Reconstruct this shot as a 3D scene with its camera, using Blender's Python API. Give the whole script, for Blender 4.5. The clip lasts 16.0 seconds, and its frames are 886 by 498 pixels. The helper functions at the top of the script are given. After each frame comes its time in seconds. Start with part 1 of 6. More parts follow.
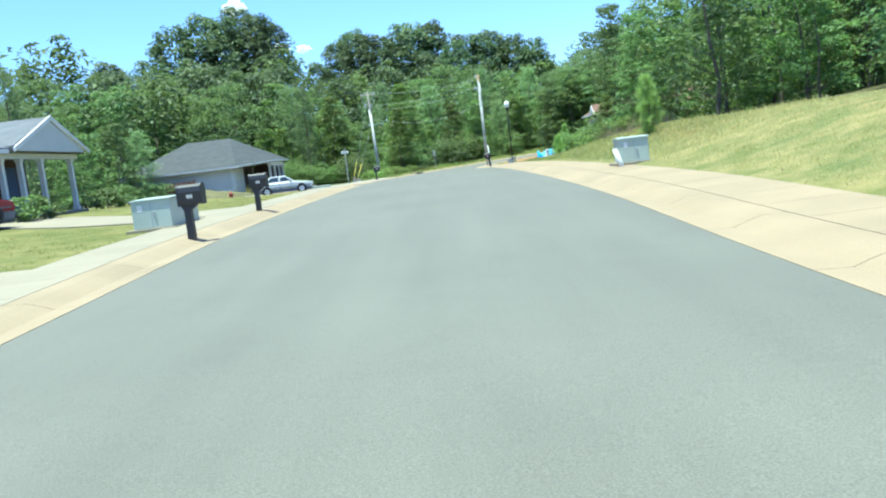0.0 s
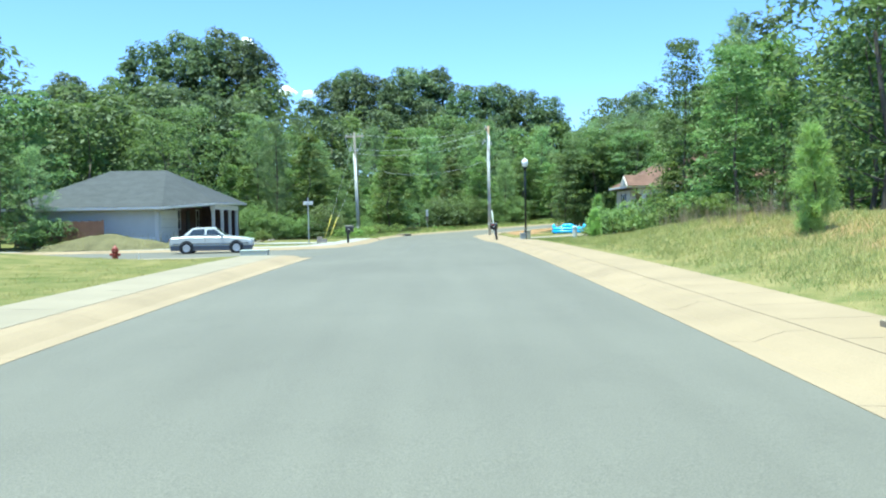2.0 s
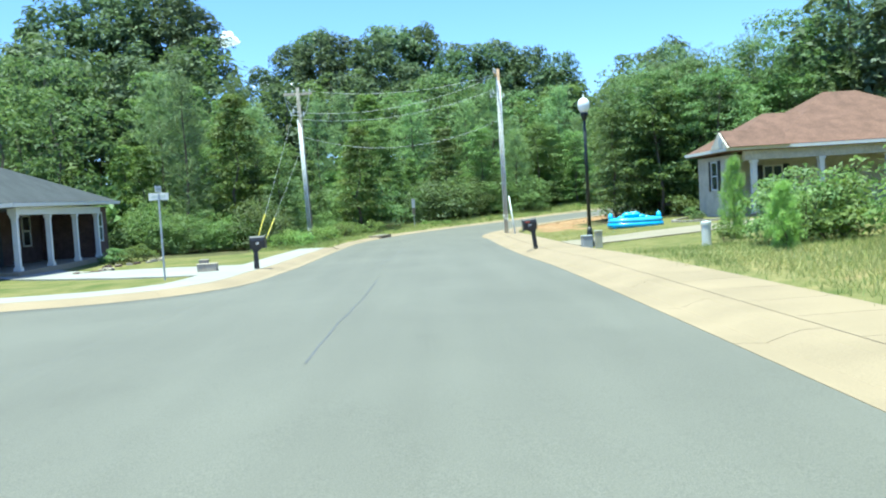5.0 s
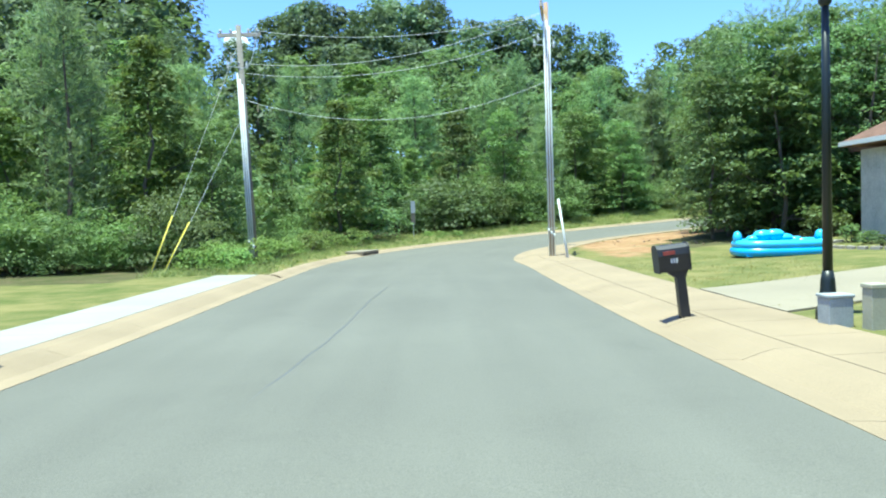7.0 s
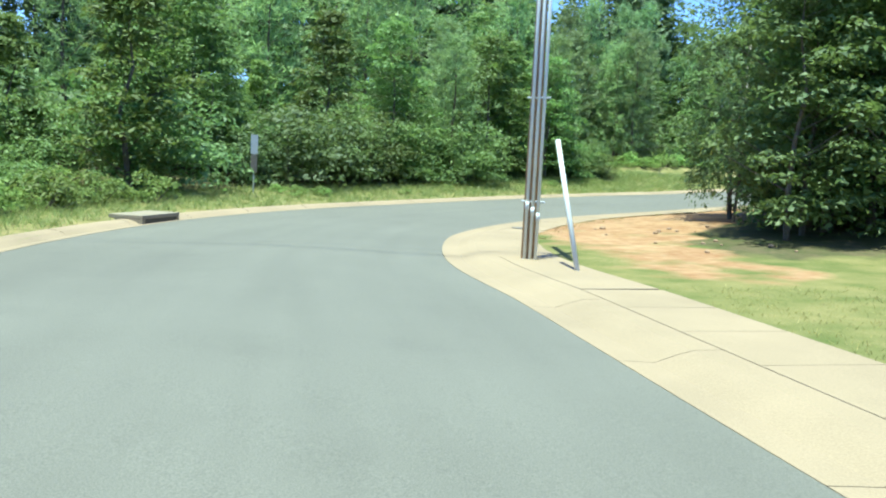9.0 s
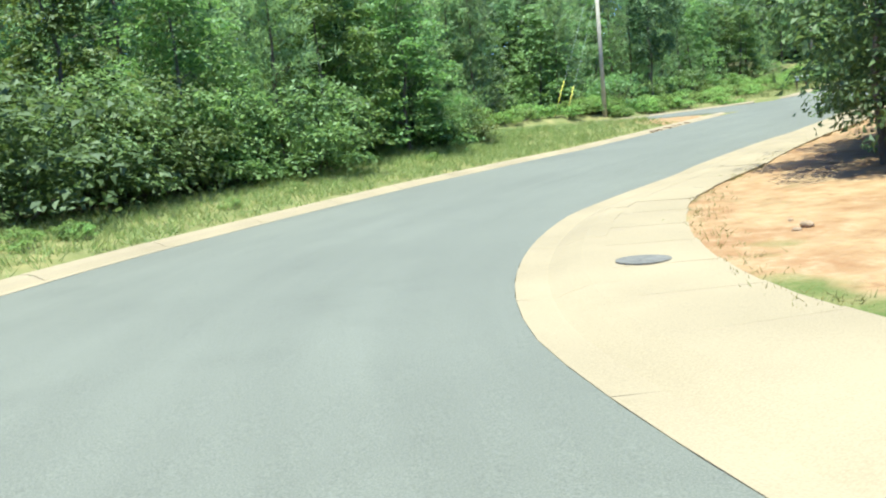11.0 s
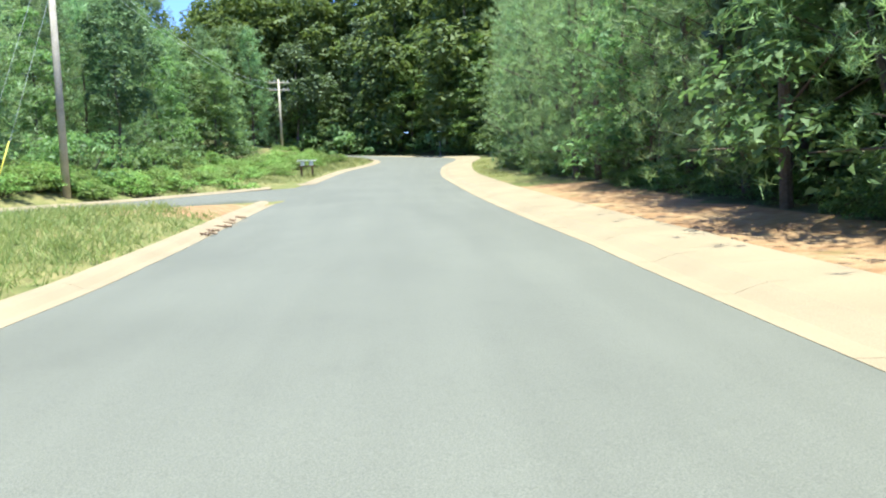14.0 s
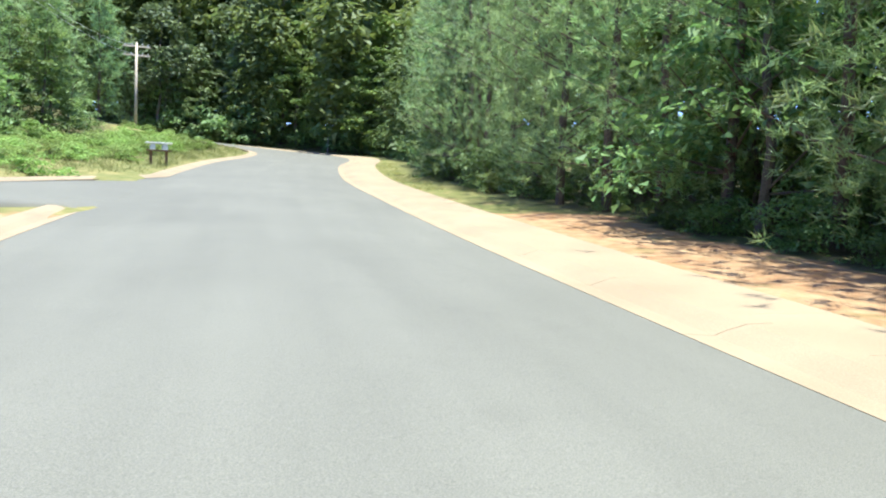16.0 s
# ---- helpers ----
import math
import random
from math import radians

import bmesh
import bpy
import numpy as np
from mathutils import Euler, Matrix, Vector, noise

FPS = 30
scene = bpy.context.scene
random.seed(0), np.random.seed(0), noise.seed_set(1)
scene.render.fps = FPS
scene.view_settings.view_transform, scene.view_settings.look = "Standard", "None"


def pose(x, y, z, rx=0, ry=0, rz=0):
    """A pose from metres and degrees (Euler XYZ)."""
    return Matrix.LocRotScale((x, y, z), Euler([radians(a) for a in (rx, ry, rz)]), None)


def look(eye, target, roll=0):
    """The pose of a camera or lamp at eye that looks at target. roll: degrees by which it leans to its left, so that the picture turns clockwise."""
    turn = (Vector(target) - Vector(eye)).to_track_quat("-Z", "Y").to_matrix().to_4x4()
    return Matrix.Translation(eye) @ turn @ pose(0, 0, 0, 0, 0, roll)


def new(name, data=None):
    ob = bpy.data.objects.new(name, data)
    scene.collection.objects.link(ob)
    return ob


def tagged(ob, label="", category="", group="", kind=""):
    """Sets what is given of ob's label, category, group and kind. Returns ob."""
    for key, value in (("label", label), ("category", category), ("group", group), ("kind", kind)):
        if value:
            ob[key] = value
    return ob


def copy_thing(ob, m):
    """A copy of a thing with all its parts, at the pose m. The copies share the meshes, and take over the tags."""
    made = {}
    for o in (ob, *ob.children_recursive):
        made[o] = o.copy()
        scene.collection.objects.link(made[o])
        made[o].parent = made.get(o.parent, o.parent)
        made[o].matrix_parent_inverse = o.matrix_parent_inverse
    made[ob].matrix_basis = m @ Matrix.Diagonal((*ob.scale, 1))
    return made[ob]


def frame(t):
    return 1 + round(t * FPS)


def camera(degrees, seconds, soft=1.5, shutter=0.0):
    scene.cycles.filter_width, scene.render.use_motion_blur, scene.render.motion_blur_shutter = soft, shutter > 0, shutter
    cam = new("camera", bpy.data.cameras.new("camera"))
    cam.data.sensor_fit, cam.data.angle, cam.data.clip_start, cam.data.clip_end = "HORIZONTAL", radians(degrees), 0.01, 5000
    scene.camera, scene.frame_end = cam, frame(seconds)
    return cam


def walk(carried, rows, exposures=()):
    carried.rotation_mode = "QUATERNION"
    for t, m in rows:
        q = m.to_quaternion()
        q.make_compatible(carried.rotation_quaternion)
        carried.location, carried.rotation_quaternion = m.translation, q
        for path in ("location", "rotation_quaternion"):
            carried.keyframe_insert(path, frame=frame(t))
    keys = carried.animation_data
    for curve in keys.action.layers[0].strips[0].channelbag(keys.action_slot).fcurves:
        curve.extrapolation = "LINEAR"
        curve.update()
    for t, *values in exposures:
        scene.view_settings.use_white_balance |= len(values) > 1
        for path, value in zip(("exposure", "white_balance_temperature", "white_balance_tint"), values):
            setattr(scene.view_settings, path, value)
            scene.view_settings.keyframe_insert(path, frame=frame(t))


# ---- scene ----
cam = camera(56.4, 16.0, soft=2.1)
PATH = [
    (0, (0.453, 0.933, 0.926), (0.447, 2.922, 0.712), -6.8),
    (0.5, (0.477, 4.972, 1.039), (0.478, 6.957, 0.787), -5.6),
    (1, (0.556, 8.88, 1.14), (0.524, 10.862, 0.878), -5.2),
    (1.5, (0.636, 12.973, 1.249), (0.617, 14.966, 1.08), -2.5),
    (2, (0.636, 16.948, 1.461), (0.669, 18.947, 1.382), -1.0),
    (2.5, (0.801, 21.153, 1.527), (0.89, 23.148, 1.407), -2.3),
    (3, (0.82, 25.248, 1.548), (0.893, 27.243, 1.421), -3.7),
    (3.2, (0.81, 26.767, 1.59), (0.865, 28.764, 1.481), -4.0),
    (5.5, (1.062, 46.0, 1.682), (1.108, 47.997, 1.573), -2.9),
    (6, (1.08, 50.305, 1.604), (1.11, 52.301, 1.474), -1.7),
    (6.5, (1.145, 54.501, 1.595), (1.12, 56.496, 1.458), -2.1),
    (7, (1.207, 58.97, 1.588), (1.246, 60.967, 1.496), -1.8),
    (7.5, (1.159, 62.963, 1.536), (1.232, 64.956, 1.386), -0.3),
    (8, (1.397, 67.552, 1.368), (1.602, 69.529, 1.142), 3.1),
    (10.3, (1.644, 86.302, 1.228), (2.31, 88.179, 1.053), -3.0),
    (10.5, (1.866, 87.763, 1.18), (2.59, 89.616, 0.978), -3.6),
    (11, (2.403, 91.253, 1.153), (3.271, 93.039, 0.909), -5.4),
    (11.5, (3.288, 94.732, 1.236), (4.365, 96.396, 0.972), -6.7),
    (12, (4.629, 98.241, 1.221), (5.917, 99.744, 0.938), -7.4),
    (12.5, (6.5, 101.442, 1.297), (7.949, 102.794, 1.027), -7.7),
    (13, (8.655, 104.229, 1.43), (10.251, 105.411, 1.198), -6.4),
    (13.5, (11.126, 106.659, 1.567), (12.85, 107.652, 1.36), -4.0),
    (14, (13.656, 108.755, 1.711), (15.462, 109.602, 1.572), -2.6),
    (14.5, (16.42, 110.672, 1.794), (18.262, 111.446, 1.707), 0.0),
    (15, (19.095, 112.394, 1.962), (20.961, 113.109, 1.884), 2.4),
    (15.5, (22.092, 114.169, 2.127), (23.991, 114.788, 2.035), 2.1),
    (16, (25.318, 115.893, 2.22), (27.238, 116.438, 2.089), 2.3),
]
walk(cam, [(t, look(eye, target, roll)) for t, eye, target, roll in PATH], [(0.0, 1.19, 5950, -16), (8.2, 1.19, 5950, -16), (10.3, 1.21, 5900, -14), (11.2, 1.33, 6000, -10), (12.0, 1.47, 6150, -4), (12.5, 1.63, 6250, 1), (13.0, 1.57, 6250, 0), (13.5, 1.45, 6150, -3), (14.5, 1.40, 6050, -5), (15.2, 1.41, 6050, -2), (16.0, 1.45, 6050, 3)])

# ---- world, sun ----
SUN_FROM = Vector((-0.13, -0.12, 0.985)).normalized()
world = bpy.data.worlds.new("sky")
scene.world = world
world.use_nodes = True
wn, wl = world.node_tree.nodes, world.node_tree.links
sky = wn.new("ShaderNodeTexSky")
sky.sky_type = "NISHITA"
sky.sun_disc = False
sky.sun_elevation = math.asin(SUN_FROM.z)
sky.sun_rotation = math.atan2(SUN_FROM.x, SUN_FROM.y)
sky.air_density, sky.dust_density, sky.ozone_density = 1.0, 0.5, 4.5
tone = wn.new("ShaderNodeVectorMath")
tone.operation = "MULTIPLY"
tone.inputs[1].default_value = (0.70, 0.735, 1.11)
wl.new(sky.outputs[0], tone.inputs[0])
wl.new(tone.outputs[0], wn["Background"].inputs[0])
wn["Background"].inputs[1].default_value = 0.145
sun = new("sun", bpy.data.lights.new("sun", "SUN"))
sun.data.energy, sun.data.angle, sun.data.color = 5.0, radians(0.6), (1.0, 0.96, 0.88)
sun.matrix_world = look(SUN_FROM * 100, (0, 0, 0))


# ---- materials ----
def mat(name, base=(0.5, 0.5, 0.5), rough=0.8, metal=0.0, var=0.25, scale=3.0, fine=40.0, bump=0.0, spec=0.3, bump_scale=None):
    """A surface with two scales of tone variation and fine relief."""
    m = bpy.data.materials.new(name)
    m.use_nodes = True
    n, l = m.node_tree.nodes, m.node_tree.links
    b = n["Principled BSDF"]
    b.inputs["Roughness"].default_value = rough
    b.inputs["Metallic"].default_value = metal
    b.inputs["Specular IOR Level"].default_value = spec
    tc = n.new("ShaderNodeTexCoord")
    n1, n2 = n.new("ShaderNodeTexNoise"), n.new("ShaderNodeTexNoise")
    n1.inputs["Scale"].default_value, n2.inputs["Scale"].default_value = scale, fine
    n1.inputs["Detail"].default_value, n2.inputs["Detail"].default_value = 6, 4
    for q in (n1, n2):
        l.new(tc.outputs["Object"], q.inputs["Vector"])
    add = n.new("ShaderNodeMath")
    add.operation = "ADD"
    l.new(n1.outputs[0], add.inputs[0])
    l.new(n2.outputs[0], add.inputs[1])
    mr = n.new("ShaderNodeMapRange")
    mr.inputs["From Min"].default_value, mr.inputs["From Max"].default_value = 0.7, 1.3
    mr.inputs["To Min"].default_value, mr.inputs["To Max"].default_value = 1 - var, 1 + var
    l.new(add.outputs[0], mr.inputs[0])
    mul = n.new("ShaderNodeVectorMath")
    mul.operation = "SCALE"
    mul.inputs[0].default_value = base
    l.new(mr.outputs[0], mul.inputs["Scale"])
    l.new(mul.outputs[0], b.inputs["Base Color"])
    if bump:
        bp = n.new("ShaderNodeBump")
        bp.inputs["Strength"].default_value = bump
        bp.inputs["Distance"].default_value = 0.02
        l.new(n2.outputs[0], bp.inputs["Height"])
        l.new(bp.outputs[0], b.inputs["Normal"])
    return m


def leaf_mat(name, low, high, translucent=0.35, rough=0.6, gloss=0.035):
    """Leaves: a colour of their own for each leaf, light through the blade, and a waxy sheen."""
    m = bpy.data.materials.new(name)
    m.use_nodes = True
    n, l = m.node_tree.nodes, m.node_tree.links
    n.remove(n["Principled BSDF"])
    g = n.new("ShaderNodeNewGeometry")
    oi = n.new("ShaderNodeObjectInfo")
    mix = n.new("ShaderNodeMix")
    mix.data_type = "RGBA"
    mix.inputs[6].default_value, mix.inputs[7].default_value = (*low, 1), (*high, 1)
    l.new(g.outputs["Random Per Island"], mix.inputs[0])
    hsv = n.new("ShaderNodeHueSaturation")
    mr = n.new("ShaderNodeMapRange")
    mr.inputs["To Min"].default_value, mr.inputs["To Max"].default_value = 0.62, 1.28
    mh = n.new("ShaderNodeMapRange")
    mh.inputs["To Min"].default_value, mh.inputs["To Max"].default_value = 0.478, 0.512
    l.new(oi.outputs["Random"], mr.inputs[0])
    l.new(oi.outputs["Random"], mh.inputs[0])
    l.new(mr.outputs[0], hsv.inputs["Value"])
    l.new(mh.outputs[0], hsv.inputs["Hue"])
    l.new(mix.outputs[2], hsv.inputs["Color"])
    d, t, gl = n.new("ShaderNodeBsdfDiffuse"), n.new("ShaderNodeBsdfTranslucent"), n.new("ShaderNodeBsdfGlossy")
    gl.inputs["Roughness"].default_value = rough
    gl.inputs["Color"].default_value = (0.8, 0.85, 0.8, 1)
    l.new(hsv.outputs[0], d.inputs[0])
    l.new(hsv.outputs[0], t.inputs[0])
    m1, m2 = n.new("ShaderNodeMixShader"), n.new("ShaderNodeMixShader")
    m1.inputs[0].default_value, m2.inputs[0].default_value = translucent, gloss
    l.new(d.outputs[0], m1.inputs[1])
    l.new(t.outputs[0], m1.inputs[2])
    l.new(m1.outputs[0], m2.inputs[1])
    l.new(gl.outputs[0], m2.inputs[2])
    l.new(m2.outputs[0], n["Material Output"].inputs[0])
    return m


TAR = mat("tar_seal", (0.105, 0.104, 0.098), 0.6, var=0.2)
GUTTER = mat("sandy_concrete", (0.266, 0.205, 0.128), 0.9, var=0.16, scale=0.6, fine=60, bump=0.15)
CONCRETE = mat("pale_concrete", (0.250, 0.215, 0.152), 0.9, var=0.13, scale=0.5, fine=70, bump=0.12)
CONCRETE_WHITE = mat("new_concrete", (0.285, 0.276, 0.240), 0.9, var=0.12, scale=0.5, fine=70, bump=0.12)
SAND = mat("washed_sand", (0.165, 0.145, 0.105), 0.95, var=0.3, scale=1.5, fine=30, bump=0.3)
PALE_WOOD = mat("pale_pole_wood", (0.47, 0.40, 0.31), 0.85, var=0.3, scale=2, fine=30, bump=0.3)
NEW_WOOD = mat("brown_pole_wood", (0.31, 0.21, 0.135), 0.85, var=0.3, scale=2, fine=30, bump=0.3)
WOOD_POLE = mat("weathered_pole_wood", (0.19, 0.175, 0.15), 0.85, var=0.3, scale=2, fine=30, bump=0.3)
GALV = mat("galvanised_pipe", (0.40, 0.42, 0.43), 0.55, 0.3, var=0.12, scale=3)
BLACK = mat("black_plastic", (0.018, 0.018, 0.02), 0.45, var=0.25, scale=6, spec=0.5)
IRON = mat("worn_iron", (0.15, 0.135, 0.115), 0.8, 0.2, var=0.3, scale=8)
BLACK_METAL = mat("black_painted_metal", (0.015, 0.02, 0.018), 0.4, 0.2, var=0.2, spec=0.5)
WHITE = mat("white_paint", (0.624, 0.624, 0.592), 0.6, var=0.07, scale=2)
SIDING = mat("pale_siding", (0.50, 0.512, 0.485), 0.7, var=0.07, scale=1.2)
BRICK_DARK = mat("dark_brick", (0.095, 0.062, 0.052), 0.9, var=0.35, scale=3, fine=14, bump=0.3)
BRICK_PALE = mat("beige_brick", (0.47, 0.44, 0.37), 0.9, var=0.2, scale=2, fine=12, bump=0.3)
SHINGLE_GREY = mat("charcoal_shingles", (0.060, 0.064, 0.062), 0.9, var=0.25, scale=1.5, fine=18, bump=0.4)
SHINGLE_LIGHT = mat("grey_shingles", (0.125, 0.130, 0.138), 0.9, var=0.2, scale=1.5, fine=18, bump=0.4)
SHINGLE_BROWN = mat("brown_shingles", (0.15, 0.085, 0.06), 0.9, var=0.3, scale=1.5, fine=14, bump=0.4)
CABINET = mat("pale_green_enamel", (0.40, 0.45, 0.38), 0.5, 0.1, var=0.12, scale=2)
TAN_PLASTIC = mat("tan_plastic", (0.384, 0.360, 0.264), 0.6, var=0.12)
LOWER_BOARDS = mat("pale_lap_boards", (0.66, 0.67, 0.63), 0.65, var=0.07, scale=1.2)
GREY_BOX = mat("grey_polymer_concrete", (0.32, 0.34, 0.34), 0.8, var=0.15, scale=5)
PVC = mat("white_pvc", (0.576, 0.592, 0.560), 0.5, var=0.1)
RED = mat("faded_red_paint", (0.23, 0.05, 0.04), 0.4, var=0.2)
YELLOW = mat("yellow_plastic", (0.70, 0.60, 0.09), 0.5, var=0.1)
POOL_BLUE = mat("blue_vinyl", (0.05, 0.36, 0.70), 0.25, var=0.1, spec=0.6)
POOL_LIGHT = mat("light_blue_vinyl", (0.09, 0.46, 0.74), 0.25, var=0.1, spec=0.6)
SILVER = mat("silver_car_paint", (0.52, 0.53, 0.50), 0.35, 0.15, var=0.05, spec=0.6)
CAR_GREY = mat("grey_lower_body", (0.12, 0.125, 0.13), 0.5, var=0.1)
CAR_RED = mat("dark_red_car_paint", (0.20, 0.015, 0.02), 0.3, var=0.1, spec=0.6)
TYRE = mat("tyre_rubber", (0.02, 0.02, 0.02), 0.8)
RIM = mat("alloy_rim", (0.5, 0.5, 0.5), 0.35, 0.7)
MOUND = mat("dry_weedy_earth", (0.115, 0.105, 0.05), 0.95, var=0.4, scale=1.2, fine=12, bump=0.8)
DARK_GLASS = mat("dark_window_glass", (0.03, 0.04, 0.045), 0.08, var=0.1, spec=0.8)
BLUE_DOOR = mat("blue_door_paint", (0.04, 0.07, 0.16), 0.5, var=0.1)
SHUTTER = mat("dark_shutter_paint", (0.03, 0.035, 0.04), 0.6)
BARK = mat("bark", (0.12, 0.10, 0.075), 0.95, var=0.35, scale=2, fine=20, bump=0.6)
PINE_BARK = mat("pine_bark", (0.13, 0.095, 0.07), 0.95, var=0.35, scale=2, fine=16, bump=0.6)
GLOBE = mat("white_lamp_globe", (0.80, 0.82, 0.78), 0.3, var=0.05, spec=0.5)
RISER = mat("pale_grey_pvc", (0.60, 0.62, 0.60), 0.8, var=0.08, scale=1)
WIRE = mat("weathered_cable", (0.46, 0.47, 0.46), 0.6)
STATUE = mat("grey_statue_stone", (0.22, 0.22, 0.21), 0.7, var=0.15, scale=6)
STONE = mat("field_stone", (0.33, 0.29, 0.23), 0.9, var=0.25, scale=3, fine=25, bump=0.4)
ROCK = mat("soil_stained_rock", (0.27, 0.185, 0.115), 0.95, var=0.25, scale=5, fine=25, bump=0.4)
WOOD_FENCE = mat("brown_fence_wood", (0.16, 0.09, 0.06), 0.85, var=0.3, scale=2, fine=30)
CLOUD = mat("cloud", (0.9, 0.9, 0.92), 1.0, var=0.03, scale=0.01, fine=0.03, spec=0.0)
# faint glow added so the undersides of the clouds stay bright
CLOUD.node_tree.nodes["Principled BSDF"].inputs["Emission Color"].default_value = (0.80, 0.90, 1.0, 1)
CLOUD.node_tree.nodes["Principled BSDF"].inputs["Emission Strength"].default_value = 0.3
LEAF_DARK = leaf_mat("oak_leaves", (0.086, 0.160, 0.045), (0.206, 0.302, 0.092), 0.52)
LEAF_MID = leaf_mat("sweetgum_leaves", (0.100, 0.182, 0.044), (0.228, 0.322, 0.088), 0.52)
LEAF_LIGHT = leaf_mat("young_leaves", (0.104, 0.186, 0.034), (0.240, 0.318, 0.074), 0.5)
LEAF_FERN = leaf_mat("feathery_leaves", (0.104, 0.180, 0.044), (0.250, 0.335, 0.100), 0.52)
NEEDLE = leaf_mat("pine_needles", (0.150, 0.240, 0.084), (0.310, 0.425, 0.165), 0.5, 0.6, 0.04)
NEEDLE_DARK = leaf_mat("old_pine_needles", (0.076, 0.122, 0.050), (0.165, 0.226, 0.088), 0.48, 0.6, 0.04)
# brighter copy of the needles, with sunlight put into the colour
NEEDLE_SUN = leaf_mat("sunlit_pine_needles", (0.185, 0.285, 0.095), (0.360, 0.480, 0.185), 0.55, 0.6, 0.05)
NEEDLE_LIGHT = leaf_mat("young_pine_needles", (0.215, 0.345, 0.08), (0.41, 0.55, 0.16), 0.6, 0.6, 0.04)
GRASS_TALL = leaf_mat("tall_dry_grass", (0.17, 0.19, 0.045), (0.40, 0.34, 0.13), 0.45, 0.6, 0.02)
GRASS_PALE = leaf_mat("mown_dry_grass", (0.30, 0.29, 0.10), (0.52, 0.45, 0.20), 0.5, 0.6, 0.02)
GRASS_GREEN = leaf_mat("rough_green_grass", (0.13, 0.195, 0.045), (0.34, 0.345, 0.13), 0.45, 0.6, 0.02)
GRASS_STRAW = leaf_mat("straw_stalks", (0.35, 0.30, 0.17), (0.58, 0.50, 0.32), 0.45, 0.6, 0.02)
WEED = leaf_mat("weed_leaves", (0.125, 0.215, 0.046), (0.28, 0.375, 0.10), 0.45, 0.6, 0.02)


def road_mat():
    """Aged asphalt: coarse aggregate, blotches, and wear drawn out along the lanes."""
    m = bpy.data.materials.new("worn_asphalt")
    m.use_nodes = True
    n, l = m.node_tree.nodes, m.node_tree.links
    b = n["Principled BSDF"]
    b.inputs["Roughness"].default_value = 0.82
    b.inputs["Specular IOR Level"].default_value = 0.35
    tc, lane = n.new("ShaderNodeTexCoord"), n.new("ShaderNodeAttribute")
    lane.attribute_name = "lane"

    def nz(src, scale, detail):
        q = n.new("ShaderNodeTexNoise")
        q.inputs["Scale"].default_value, q.inputs["Detail"].default_value = scale, detail
        l.new(src, q.inputs["Vector"])
        return q.outputs[0]

    def ranged(f, a, c, lo, hi):
        r = n.new("ShaderNodeMapRange")
        r.inputs["From Min"].default_value, r.inputs["From Max"].default_value = a, c
        r.inputs["To Min"].default_value, r.inputs["To Max"].default_value = lo, hi
        l.new(f, r.inputs[0])
        return r.outputs[0]

    def times(a, c):
        q = n.new("ShaderNodeMath")
        q.operation = "MULTIPLY"
        l.new(a, q.inputs[0])
        l.new(c, q.inputs[1])
        return q.outputs[0]

    streak = ranged(nz(lane.outputs["Vector"], 1.4, 5), 0.35, 0.65, 0.95, 1.04)
    blotch = ranged(nz(tc.outputs["Object"], 0.22, 6), 0.35, 0.65, 0.94, 1.06)
    patch = ranged(nz(tc.outputs["Object"], 1.1, 8), 0.55, 0.75, 1.0, 0.93)
    fine_noise = nz(tc.outputs["Object"], 90, 3)
    grain = ranged(fine_noise, 0.3, 0.7, 0.75, 1.25)
    val = times(times(streak, blotch), times(patch, grain))
    mul = n.new("ShaderNodeVectorMath")
    mul.operation = "SCALE"
    mul.inputs[0].default_value = (0.132, 0.128, 0.101)
    l.new(val, mul.inputs["Scale"])
    l.new(mul.outputs[0], b.inputs["Base Color"])
    bp = n.new("ShaderNodeBump")
    bp.inputs["Strength"].default_value, bp.inputs["Distance"].default_value = 0.35, 0.01
    l.new(fine_noise, bp.inputs["Height"])
    l.new(bp.outputs[0], b.inputs["Normal"])
    return m


ROAD = road_mat()


